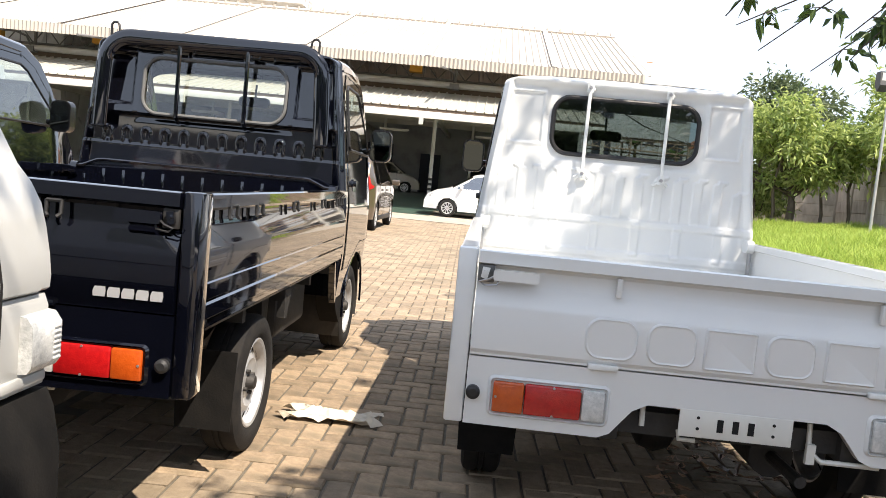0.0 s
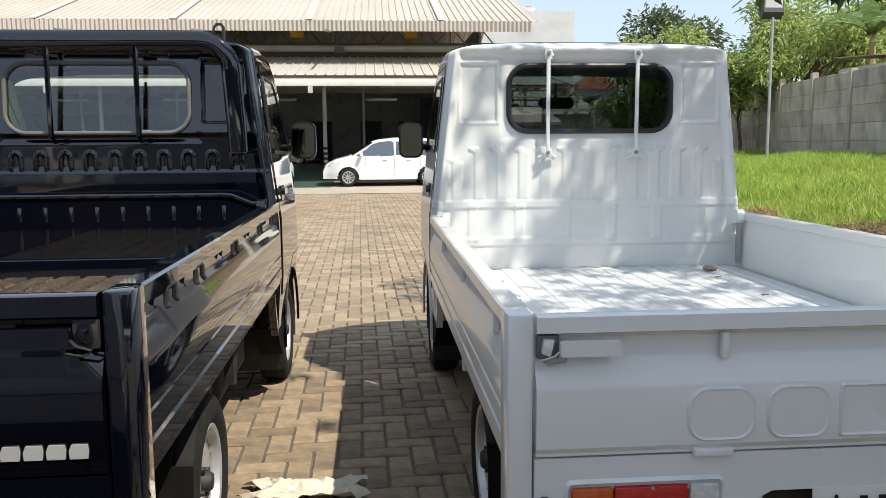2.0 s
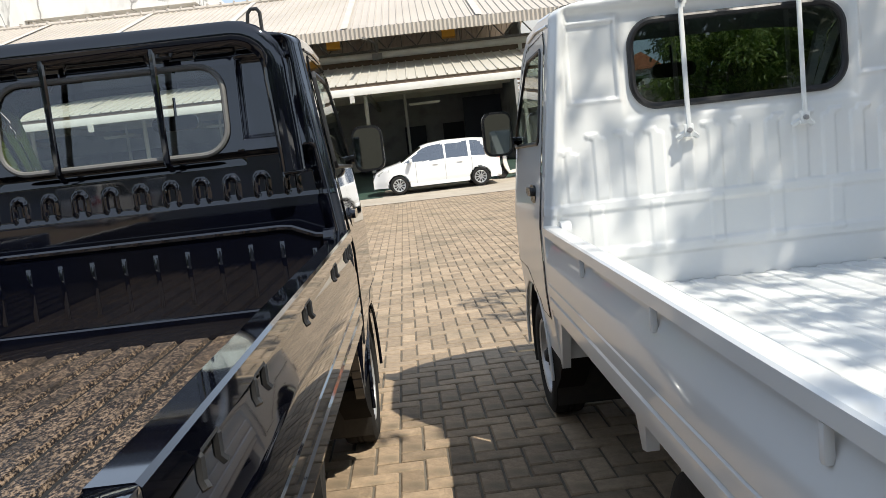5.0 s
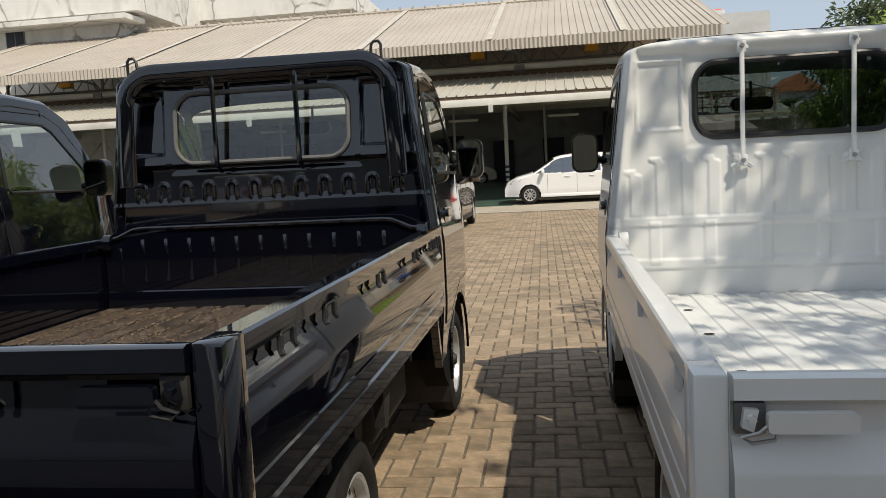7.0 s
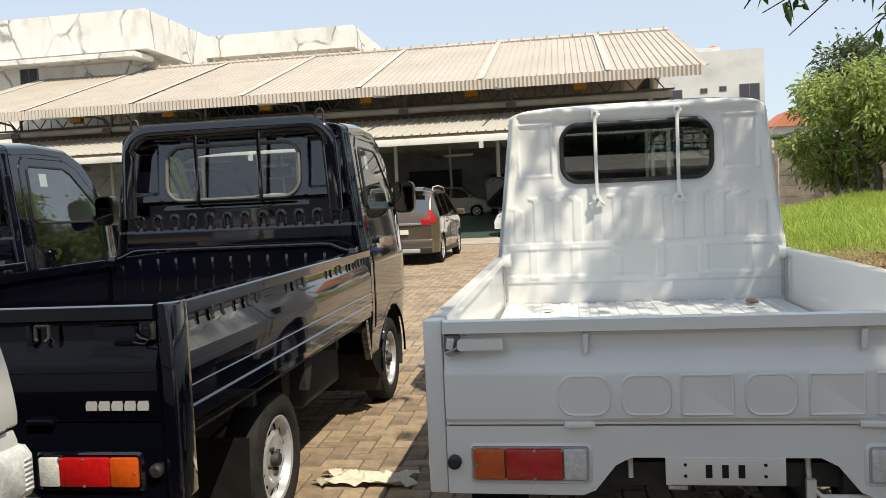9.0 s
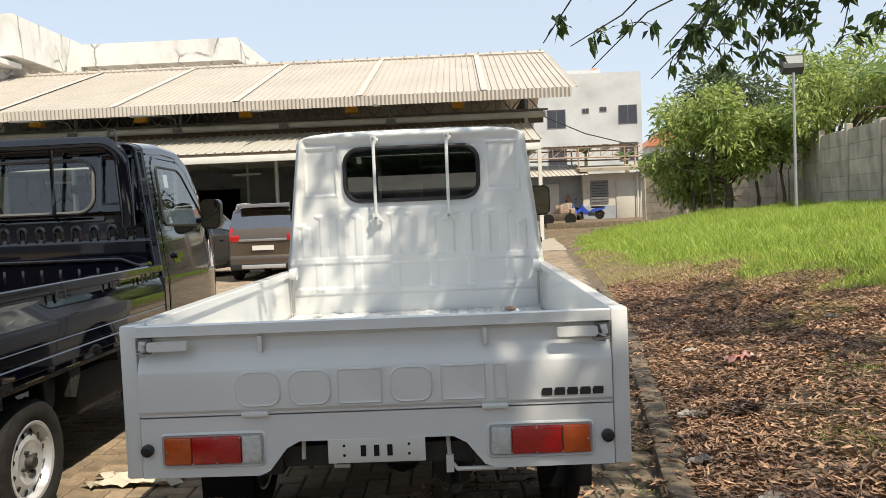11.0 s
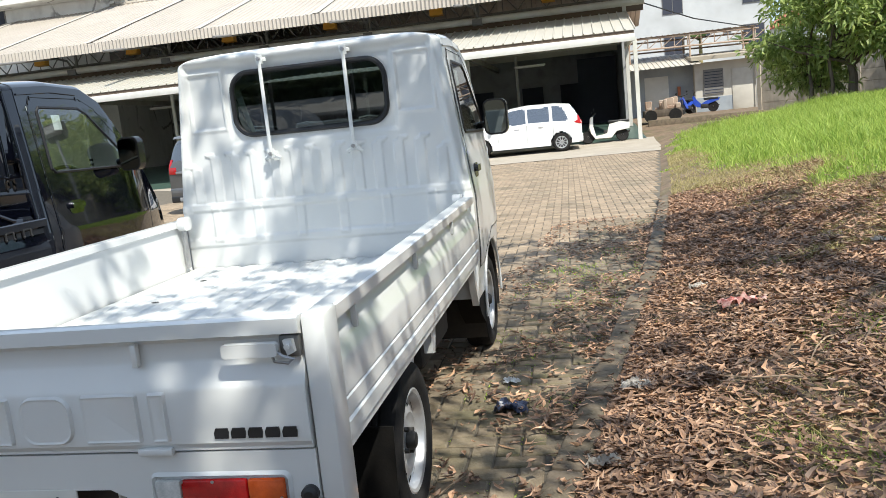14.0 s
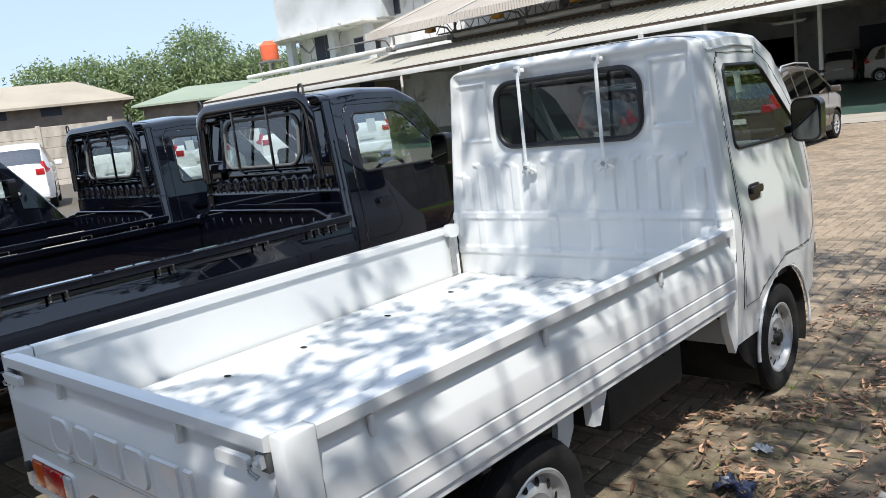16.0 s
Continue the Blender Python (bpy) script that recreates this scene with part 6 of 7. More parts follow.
tree("mango_tree", "broad mango tree with drooping yellow-green leaves by the wall", (10.2, 27.2, 0.9), clumps((10.0, 27.3, 3.7), (2.9, 1.7, 1.9), 24, 0.50, 0.95, 3, 2.0), "leaf", 620, 14, (0.27, 0.11), 3, 0.14, 0.17, 34, 0.35)
tree("mango_tree", "broad mango tree with drooping yellow-green leaves by the wall", (13.0, 26.2, 1.0), clumps((13.9, 26.2, 4.6), (3.2, 1.7, 1.7), 24, 0.50, 1.0, 4, 2.6), "leaf", 600, 14, (0.25, 0.09), 4, 0.14, 0.17, 34, 0.35)
for x, y in ((9.0, 27.6), (9.5, 27.0), (11.2, 27.0), (11.9, 26.4)):
    slim = thing("sapling", "slim bare trunk standing under the mango trees", "tree", "saplings")
    bm = B()
    tube(bm, [(x, y, 0.5), (x + 0.06, y, 1.4), (x - 0.05, y + 0.05, 2.3), (x + 0.15, y, 3.4)], [0.07, 0.06, 0.05, 0.03], 7)
    part("trunk", bm, "bark", slim)
tree("shrub_tree", "small leafy tree in front of the rear wall", (9.2, 28.4, 0.7),
     [(9.0, 28.4, 2.3, 1.0, 1.0, 1.1), (9.8, 28.2, 2.0, 0.8, 0.8, 0.8)], "leaf", 240, 12, (0.28, 0.08), 5, 0.09, 0.20)
tree("tall_tree", "tall grey-green tree behind the mango trees", (16.3, 48, 0.5), [(16.3, 48, 8.2, 1.5, 1.5, 1.5), (15.6, 48, 6.4, 1.7, 1.6, 1.5), (18.0, 47, 6.9, 2.2, 2.0, 1.9)], "leafgrey", 420, 12, (0.5, 0.17), 6, 0.22, 0.34)
tree("tall_tree", "leafy tree rising beyond the wall", (17.5, 30, 0.5), [(17.5, 30, 6.0, 2.6, 2.4, 2.0), (19.5, 28, 6.2, 2.4, 2.2, 2.0)], "leaf", 380, 12, (0.42, 0.12), 16, 0.2, 0.28)
for k, (x, y, z, r) in enumerate(((-61.2, 38.9, 8.6, 2.9), (-65.6, 31.0, 7.2, 2.5), (-67.0, 28.0, 6.9, 2.6), (-58.6, 42.8, 6.9, 2.2), (-63.5, 34.5, 7.0, 2.6), (-56.0, 46.0, 6.4, 2.2))):
    tree("far_tree", "round-topped green tree beyond the sheds", (x, y, 0), [(x, y, z, r, r, r * 0.85), (x + r * 0.5, y, z - 2.2, r * 0.9, r * 0.8, r * 0.8), (x - 0.6 * r, y, z - 2.4, r * 0.9, r * 0.8, r * 0.7)], "leafhazy", 800, 12, (0.40, 0.17), 30 + k, 0.3, 0.35, 8, 0.55, "far trees")
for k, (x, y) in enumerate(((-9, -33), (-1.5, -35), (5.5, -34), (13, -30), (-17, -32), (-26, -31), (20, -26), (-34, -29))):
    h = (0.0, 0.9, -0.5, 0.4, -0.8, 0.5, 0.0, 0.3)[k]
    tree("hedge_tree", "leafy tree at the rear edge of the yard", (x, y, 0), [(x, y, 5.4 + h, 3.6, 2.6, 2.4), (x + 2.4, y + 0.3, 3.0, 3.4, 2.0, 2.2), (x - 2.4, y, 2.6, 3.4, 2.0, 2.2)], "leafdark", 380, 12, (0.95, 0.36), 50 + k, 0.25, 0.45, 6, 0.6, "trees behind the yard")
# a tree out of view, added to darken what the paint and glass reflect
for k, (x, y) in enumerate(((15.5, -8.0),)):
    tree("bank_tree", "unseen leafy tree added on the bank for reflections", (x, y, 0), [(x, y, 7.2, 3.6, 2.6, 2.6), (x + 1.6, y + 0.3, 4.0, 2.8, 2.0, 2.4), (x - 1.2, y, 3.2, 2.6, 2.0, 2.2)], "leafdark", 420, 12, (0.85, 0.34), 70 + k, 0.25, 0.45, 6, 0.5, "trees behind the yard")
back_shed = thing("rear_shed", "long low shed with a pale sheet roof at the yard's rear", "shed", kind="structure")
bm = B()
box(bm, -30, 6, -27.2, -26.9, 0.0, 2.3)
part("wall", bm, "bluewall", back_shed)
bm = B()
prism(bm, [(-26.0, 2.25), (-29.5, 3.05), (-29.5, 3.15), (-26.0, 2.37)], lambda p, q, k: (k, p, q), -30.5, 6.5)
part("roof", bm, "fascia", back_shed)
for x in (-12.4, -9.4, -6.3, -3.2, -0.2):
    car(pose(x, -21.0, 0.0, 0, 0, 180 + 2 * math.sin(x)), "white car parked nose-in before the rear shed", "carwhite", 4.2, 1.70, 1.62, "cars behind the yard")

# the shade tree whose boughs hang over the white truck
rng = np.random.default_rng(11)
shade = thing("shade_tree", "leafy tree on the bank overhanging the truck", "tree")
bm = B()
trunk_top = Vector((5.4, -3.2, 3.6))
tube(bm, [(5.9, -3.9, 0.4), (5.75, -3.7, 1.6), (5.5, -3.4, 2.7), trunk_top], [0.26, 0.21, 0.18, 0.15], 10)
tube(bm, [trunk_top, (6.3, -3.6, 5.0), (7.3, -3.9, 6.6)], [0.15, 0.11, 0.06], 8)
LP, LD = [], []


def cluster(c, n, radius, hang=0.35):
    """Leaves on a few short twigs about c."""
    c = Vector(c)
    for k in range(max(2, n // 8)):
        d = Vector(rng.normal(size=3))
        d.z = d.z * 0.5 - hang
        d.normalize()
        q = c + d * radius * rng.uniform(0.6, 1.2)
        tube(bm, [c, c.lerp(q, 0.5) + Vector((0, 0, 0.02)), q], [0.007, 0.005, 0.0025], 4)
        for j in range(8):
            s = c.lerp(q, rng.uniform(0.25, 1.05)) + Vector(rng.normal(size=3)) * 0.03
            LP.append(tuple(s))
            LD.append(tuple(d * 0.6 + Vector(rng.normal(size=3)) * 0.65 + Vector((0, 0, -0.35))))


def bough(start, tip, bend, r, clusters, along, n=24, radius=0.24, hang=0.5):
    a, tip = Vector(start), Vector(tip)
    pts = [a.lerp(tip, t) + Vector(bend) * 4 * t * (1 - t) * 0.5 + Vector(rng.normal(size=3)) * 0.11 * (0 < t < 1) for t in [i / 9 for i in range(10)]]
    tube(bm, pts, [r * (1 - 0.9 * i / 9) + 0.003 for i in range(10)], 6)
    for k in range(clusters):
        t = along + (1 - along) * (k + rng.uniform()) / clusters
        i = min(int(t * 9), 8)
        cluster(pts[i].lerp(pts[i + 1], t * 9 - i), n, radius, hang)


# boughs that hang low over the cab
tube(bm, [trunk_top, (5.3, -1.4, 4.5), (5.0, 1.8, 4.75)], [0.13, 0.10, 0.07], 8)
for k in range(22):
    x = 1.5 + 3.9 * rng.uniform() ** 0.7
    low = 2.68 + 0.11 * abs(x - 2.1) + rng.uniform(0.0, 0.40)
    bough((5.0 + rng.uniform(-0.3, 0.6), 1.6 + rng.uniform(-0.5, 0.5), 4.7), (x, rng.uniform(5.3, 6.7), low), (0, 0.7, 0.9), 0.026, 4 if x > 1.9 else 2, 0.62, 16, 0.24, 0.8)
bough((5.0, 1.6, 4.7), (1.15, 4.95, 2.90), (0, 0.7, 0.9), 0.03, 2, 0.75, 8, 0.12, 0.8)
# the crown proper, with gaps that let patches of sun through
RISE = 0.8
spots = []
while len(spots) < 305:
    x, y = rng.uniform(1.3, 8.0), rng.uniform(-6.0, 4.4)
    gx0, gy0 = x - 2.45, y + 2.55            # where its shade falls
    if gx0 < (-1.30 if 1.2 < gy0 < 4.4 else -0.55 - 0.05 * gy0) and gy0 > 0.2:
        continue
    if gx0 > 1.7 and gy0 < 4.5 and rng.uniform() < (0.92 if gy0 < 2.2 else 0.50):
        continue
    if rng.uniform() > (0.66 if 0.6 < gx0 < 1.7 and gy0 < 5.5 else 0.50) + 1.0 * noise.noise(Vector((x * 0.75, y * 0.75, 7.0))):
        continue
    spots.append((x, y, rng.uniform(4.5, 6.0), 24))
# over the cab's back
while len(spots) < 372:
    z = rng.uniform(4.4, 5.8)
    x, w = rng.uniform(-0.8, 0.85), rng.uniform(0.9, 1.95)
    if rng.uniform() > 0.62 + 1.2 * noise.noise(Vector((x * 2.2, w * 2.2, 3.0))):
        continue
    spots.append((x + (z - w) * 0.48, 2.5 - (z - w) * 0.50, z, 16))
while len(spots) < 575:
    z = rng.uniform(4.2, 5.6)
    u = rng.uniform(-1.0, 1.15)
    if 0.46 < u < 0.78 and rng.uniform() < 0.8:
        continue
    spots.append((u + (z - 0.75) * 0.48, -0.15 - (z - 0.75) * 0.50 + rng.normal() * 0.25, z, 28))

# over the van's nose
while len(spots) < 680:
    z, w = rng.uniform(4.6, 6.0), rng.uniform(0.3, 1.7)
    spots.append((rng.uniform(-3.2, -1.35) + (z - w) * 0.48, rng.uniform(-3.6, -0.9) - (z - w) * 0.50, z, 24))


def lets_through(x, y, z):
    """Gaps that light the tailgate's end and the near half of the cab's back."""
    s = -2 * y
    if s > 0 and 0.35 < z - s < 1.15 and abs(x - 0.48 * s - 0.63 - 0.5 * (z - s - 0.85)) < 0.27:
        return 2
    s = 2 * (2.5 - y)
    return 0.7 < z - s < 2.0 and (-1.1 < x - 0.48 * s < -0.25 or (x - 0.48 * s < 0.5 and (x * 37.7) % 1 < 0.5))


spots = [q if not lets_through(*q[:3]) else q[:3] + (8,) for q in spots if rng.uniform() > (0.0, 0.78, 1.1)[int(lets_through(*q[:3]))]]
for k, (x, y, z, n) in enumerate(spots):
    x, y, z = x + 0.48 * RISE, y - 0.50 * RISE, z + RISE
    cluster((x, y, z), n, 0.34)
    if k % 5 == 0:
        a = Vector((6.3, -3.6, 5.0)).lerp(Vector((7.3, -3.9, 6.6)), rng.uniform())
        tube(bm, [a, a.lerp(Vector((x, y, z)), 0.5) + Vector((0, 0, 0.3)), (x, y, z)], [0.022, 0.013, 0.005], 4)
part("trunk", bm, "twig", shade)
V, F = leaf_quads(LP, LD, 0.145, 0.072, rng, 0.5, 0.15)
raw("crown", V, F, "leafdark", shade)


def banana(x, y, z, seed, leaves=8, size=2.0):
    r = np.random.default_rng(seed)
    T = thing("banana_plant", "banana plant with torn broad leaves behind the wall", "banana plant", "banana plants")
    bm = B()
    tube(bm, [(x, y, z - 1.5), (x + 0.05, y, z), (x + 0.05, y, z + 1.0)], [0.14, 0.12, 0.08], 8)
    part("stem", bm, "drygrass", T)
    for k in range(leaves):
        a = 2 * math.pi * k / leaves + r.uniform(-0.3, 0.3)
        d = Vector((math.cos(a), math.sin(a), 0))
        s = Vector((-d.y, d.x, 0))
        bm = B()
        L = size * r.uniform(0.8, 1.15)
        el = r.uniform(0.7, 1.25)
        n = 18
        cs = []
        for i in range(n + 1):
            t = i / n
            cs.append(Vector((x, y, z + 0.8)) + d * L * (t * math.cos(el) + 0.25 * t * t) + Vector((0, 0, L * (t * math.sin(el) - 0.62 * t * t))))
        for i in range(n):
            t = (i + 0.5) / n
            w = 0.30 * math.sin(math.pi * min(t * 1.05 + 0.06, 1)) ** 0.6
            for sg in (-1, 1):
                w2 = w * r.uniform(0.75, 1.05)
                dz = Vector((0, 0, -0.25 * w2))
                g = (cs[i + 1] - cs[i]) * 0.06
                bm.faces.new([bm.verts.new(p) for p in (cs[i] + g, cs[i + 1] - g * 0.2, cs[i + 1] + s * sg * w2 + dz, cs[i] + s * sg * w2 + dz + g)])
        part("leaf", bm, "banana", T, "", 0)
    return T


banana(14.9, 23.6, 4.1, 1, 10, 2.7)
banana(13.9, 19.8, 3.4, 2, 8, 2.2)
banana(17.0, 20.5, 3.4, 3, 8, 2.4)
banana(11.6, 52.0, 3.6, 4, 8, 1.6)
banana(9.0, 53.0, 4.2, 5, 8, 1.6)
banana(13.0, 51.0, 3.4, 6, 8, 1.6)


# grass on the bank
@functools.lru_cache(maxsize=None)
def _edge(i, j):
    """The grass edge's distance from the kerb at a 6 cm cell."""
    x, y = i * 0.06, j * 0.06
    return kerb_x(y) + max(2.25 - 0.20 * (y - 3.0), 0.30) + 0.55 * math.exp(-((y - 9.5) / 4.0) ** 2) + 0.7 * noise.noise(Vector((x * 0.7, y * 0.7, 1.0)))


def is_grass(x, y):
    return x - _edge(round(x / 0.06), round(y / 0.06))


def blades(name, n, xr, yr, hr, wr, material, label, seed, test, lean=0.5):
    r = np.random.default_rng(seed)
    V, F = [], []
    while n > 0:
        x, y = r.uniform(*xr), yr[0] + (yr[1] - yr[0]) * r.uniform() ** 1.35
        if r.uniform() > test(x, y):
            continue
        n -= 1
        z = ground_z(x, y) - 0.01
        h, w = r.uniform(*hr) * min(max(0.45 + 0.4 * is_grass(x, y), 0.45), 1.0) * (0.8 + 0.6 * noise.noise(Vector((x * 0.5, y * 0.5, 9)))), r.uniform(*wr)
        a = r.uniform(0, 6.283)
        c, s = math.cos(a) * w, math.sin(a) * w
        lx, ly = r.normal() * lean * h, r.normal() * lean * h
        k = len(V)
        V += [(x - c, y - s, z), (x + c, y + s, z), (x + c * 0.7 + lx * 0.35, y + s * 0.7 + ly * 0.35, z + h * 0.6), (x - c * 0.7 + lx * 0.35, y - s * 0.7 + ly * 0.35, z + h * 0.6), (x + lx, y + ly, z + h)]
        F += [(k, k + 1, k + 2, k + 3), (k + 3, k + 2, k + 4)]
    return tagged(raw(name, V, F, material), label, "grass", kind="stuff")


inwall = lambda x, y: x < 10.2 + 0.108 * (y - 5) - 0.05
blades("grass", 72000, (1.8, 13.2), (2.0, 27.0), (0.12, 0.34), (0.005, 0.010), "grass", "tall bright green grass covering the bank", 1, lambda x, y: 1.0 if is_grass(x, y) > 0.25 and inwall(x, y) else 0.0)
blades("low_grass", 60000, (1.6, 13.2), (1.5, 26.0), (0.05, 0.13), (0.010, 0.020), "grass", "short green grass and weeds over the bank", 2, lambda x, y: (1.0 if is_grass(x, y) > 0 else 0.0) if inwall(x, y) else 0.0, 0.8)
blades("dry_grass", 44000, (1.1, 7.5), (-2.0, 24.0), (0.03, 0.10), (0.0022, 0.005), "drygrass", "dry straw grass at the foot of the bank", 3, lambda x, y: (0.9 if -0.9 < is_grass(x, y) < 0.5 else (0.75 if noise.noise(Vector((x * 1.3, y * 1.3, 6))) > 0.0 else 0.12)) if x > kerb_x(y) + 0.14 else 0.0, 1.0)


# dead leaves
def dead_leaves(name, n, place, size, label, seed):
    """Dry leaves, each a narrow strip that bends along its length and folds along its rib."""
    r = np.random.default_rng(seed)
    V, F = [], []
    while n > 0:
        p = place(r)
        if p is None:
            continue
        n -= 1
        x, y, z = p
        L, w = size * r.uniform(0.4, 1.6), size * r.uniform(0.12, 0.40)
        a, tilt, curl, fold, twist = r.uniform(0, 6.283), r.normal() * 0.20, r.normal() * 1.1, r.uniform(0.1, 1.0), r.normal() * 0.6
        base = np.array((x, y, z + r.uniform(0.004, 0.040)))
        k = len(V)
        for t, ww in ((-0.5, 0.10), (-0.22, 0.85), (0.12, 1.0), (0.5, 0.06)):
            b = a + curl * t
            d = np.array((math.cos(b), math.sin(b), tilt))
            q = 0.5 * r.normal() * 0.25 + twist * t
            side = np.array((-math.sin(b) * math.cos(q), math.cos(b) * math.cos(q), math.sin(q)))
            c = base + d * L * t + np.array((0, 0, abs(curl) * 0.22 * L * t * t * 2))
            lift = np.array((0, 0, fold * w * 0.5 * ww))
            V += [c - side * w * 0.5 * ww + lift, c, c + side * w * 0.5 * ww + lift * r.uniform(0.2, 1.2)]
        for i in range(3):
            F += [(k + 3 * i, k + 3 * i + 1, k + 3 * i + 4, k + 3 * i + 3), (k + 3 * i + 1, k + 3 * i + 2, k + 3 * i + 5, k + 3 * i + 4)]
    return tagged(raw(name, V, F, "litter"), label, "dead leaves", kind="stuff")


def on_bank(r):
    y = -3.0 + 13.0 * r.uniform() ** 1.25
    x = kerb_x(y) + (0.115 if r.uniform() > 0.09 else -0.03) + 4.6 * r.uniform() ** 1.15
    g = is_grass(x, y)
    if g > 0.3 and r.uniform() > 0.04:
        return None
    if noise.noise(Vector((x * 1.6, y * 1.6, 5))) < -0.15 and r.uniform() > 0.35:
        return None
    return x, y, max(ground_z(x, y), 0.035 if x < kerb_x(y) + 0.11 else 0.0)


def on_paving(r):
    y = -1.0 + 9.5 * r.uniform()
    x = kerb_x(y) - 1.25 * r.uniform() ** 2.0
    if noise.noise(Vector((x * 1.8, y * 1.8, 2))) < 0.0 and r.uniform() > 0.2:
        return None
    return x, y, 0.0


dead_leaves("dead_leaves", 105000, on_bank, 0.066, "thick litter of curled brown leaves on the bank", 1)
dead_leaves("paving_leaves", 4800, on_paving, 0.062, "scattered brown leaves along the kerb", 2)
blades("kerb_weeds", 2600, (0.75, 2.4), (0.0, 6.5), (0.015, 0.07), (0.003, 0.006), "grass", "sparse green weeds in the paving joints", 7,
       lambda x, y: 1.0 if kerb_x(y) - 1.0 < x < kerb_x(y) and noise.noise(Vector((x * 2.5, y * 2.5, 4))) > 0.05 else 0.0, 0.9)


blades("tan_grass", 15000, (1.6, 7.0), (4.0, 19.0), (0.09, 0.24), (0.003, 0.007), "drygrass", "dry tan grass at the edge of the green", 27,
       lambda x, y: 1.0 if x > kerb_x(y) + 0.15 and -0.9 < is_grass(x, y) < 0.35 else 0.0, 0.8)
blades("straw", 15000, (1.2, 4.6), (-1.6, 4.6), (0.05, 0.13), (0.0018, 0.0038), "drygrass", "flattened dry straw lying among the dead leaves", 41,
       lambda x, y: 1.0 if x > kerb_x(y) + 0.2 and noise.noise(Vector((x * 1.1, y * 1.1, 21))) > 0.05 else 0.0, 1.5)
blades("leaf_weeds", 11000, (1.1, 5.5), (-1.5, 7.5), (0.03, 0.12), (0.002, 0.006), "grass", "thin green weeds growing through the leaf litter", 17,
       lambda x, y: 1.0 if x > kerb_x(y) + 0.15 and noise.noise(Vector((x * 1.7, y * 1.7, 14))) > 0.22 else 0.0, 1.0)


# dry sticks in the litter
r = np.random.default_rng(31)
for k in range(46):
    y = r.uniform(-0.8, 5.5)
    x = kerb_x(y) + r.uniform(-0.5, 3.0)
    z = max(ground_z(x, y), 0.0) + 0.03
    L, a = r.uniform(0.12, 0.45), r.uniform(0, 6.283)
    bm = B()
    tube(bm, [(x + math.cos(a + 0.25 * t) * L * t, y + math.sin(a + 0.25 * t) * L * t, z + 0.012 * math.sin(5 * t + k)) for t in (0, 0.3, 0.6, 1.0)], [0.005, 0.0045, 0.004, 0.002], 5)
    tagged(finish("dry_stick", bm, "drystick"), "thin dry stick lying in the leaf litter", "stick", "dry sticks")


# ---- loose rubbish ----
def crumple(name, label, x, y, z, sx, sy, material, seed, h=0.03):
    r = np.random.default_rng(seed)
    bm = B()
    n = 12
    grid(bm, [i / n for i in range(n + 1)], [i / n for i in range(n + 1)],
         lambda u, v: (x + (u - 0.5) * sx * (1 + 0.5 * noise.noise(Vector((v * 3, seed, 0)))) + 0.02 * noise.noise(Vector((u * 6, v * 6, seed))), y + (v - 0.5) * sy * (1 + 0.6 * noise.noise(Vector((u * 3, seed, 5)))),
                       z + 0.006 + h * abs(noise.noise(Vector((u * 5, v * 5, seed * 3.0)))) + h * 0.6 * abs(noise.noise(Vector((u * 11, v * 11, seed))))))
    ob = finish(name, bm, material, None, "", 25)
    return tagged(ob, label, "litter", "loose rubbish")


crumple("plastic_sheet", "crumpled dirty plastic sheet on the paving", -1.44, 1.43, 0.0, 0.42, 0.17, "bag", 1, 0.07)
crumple("wrapper", "crumpled red and white drink wrapper on dead leaves", 2.28, 3.03, 0.20, 0.24, 0.11, "redbag", 2, 0.08)
crumple("wrapper", "dark blue torn wrapper on the paving", 1.02, 2.02, 0.0, 0.16, 0.12, "bluebag", 3, 0.05)
crumple("paper_scrap", "small white scrap among dead leaves", 0.98, 2.42, 0.0, 0.08, 0.06, "paper", 4, 0.03)
for i, (x, y, s) in enumerate(((2.18, 0.30, 0.12), (1.62, 2.05, 0.16), (1.45, 1.25, 0.14), (3.5, 3.2, 0.18), (3.9, 3.0, 0.2), (2.15, 3.9, 0.13), (3.3, 3.9, 0.1), (1.55, 0.6, 0.1))):
    crumple("plastic_scrap", "pale torn plastic scrap lying in the leaves", x, y, ground_z(x, y) + 0.02, s * 0.9, s * 0.55, "scrap", 10 + i, 0.05)
bm = B()
lathe(bm, [(0.035, 0.0), (0.04, 0.008), (0.03, 0.016), (0.02, 0.016)], 16, (0.60, 2.36, 0.722), "z")
tagged(finish("tape_roll", bm, "rust"), "small brown roll lying on the truck deck", "tape roll")


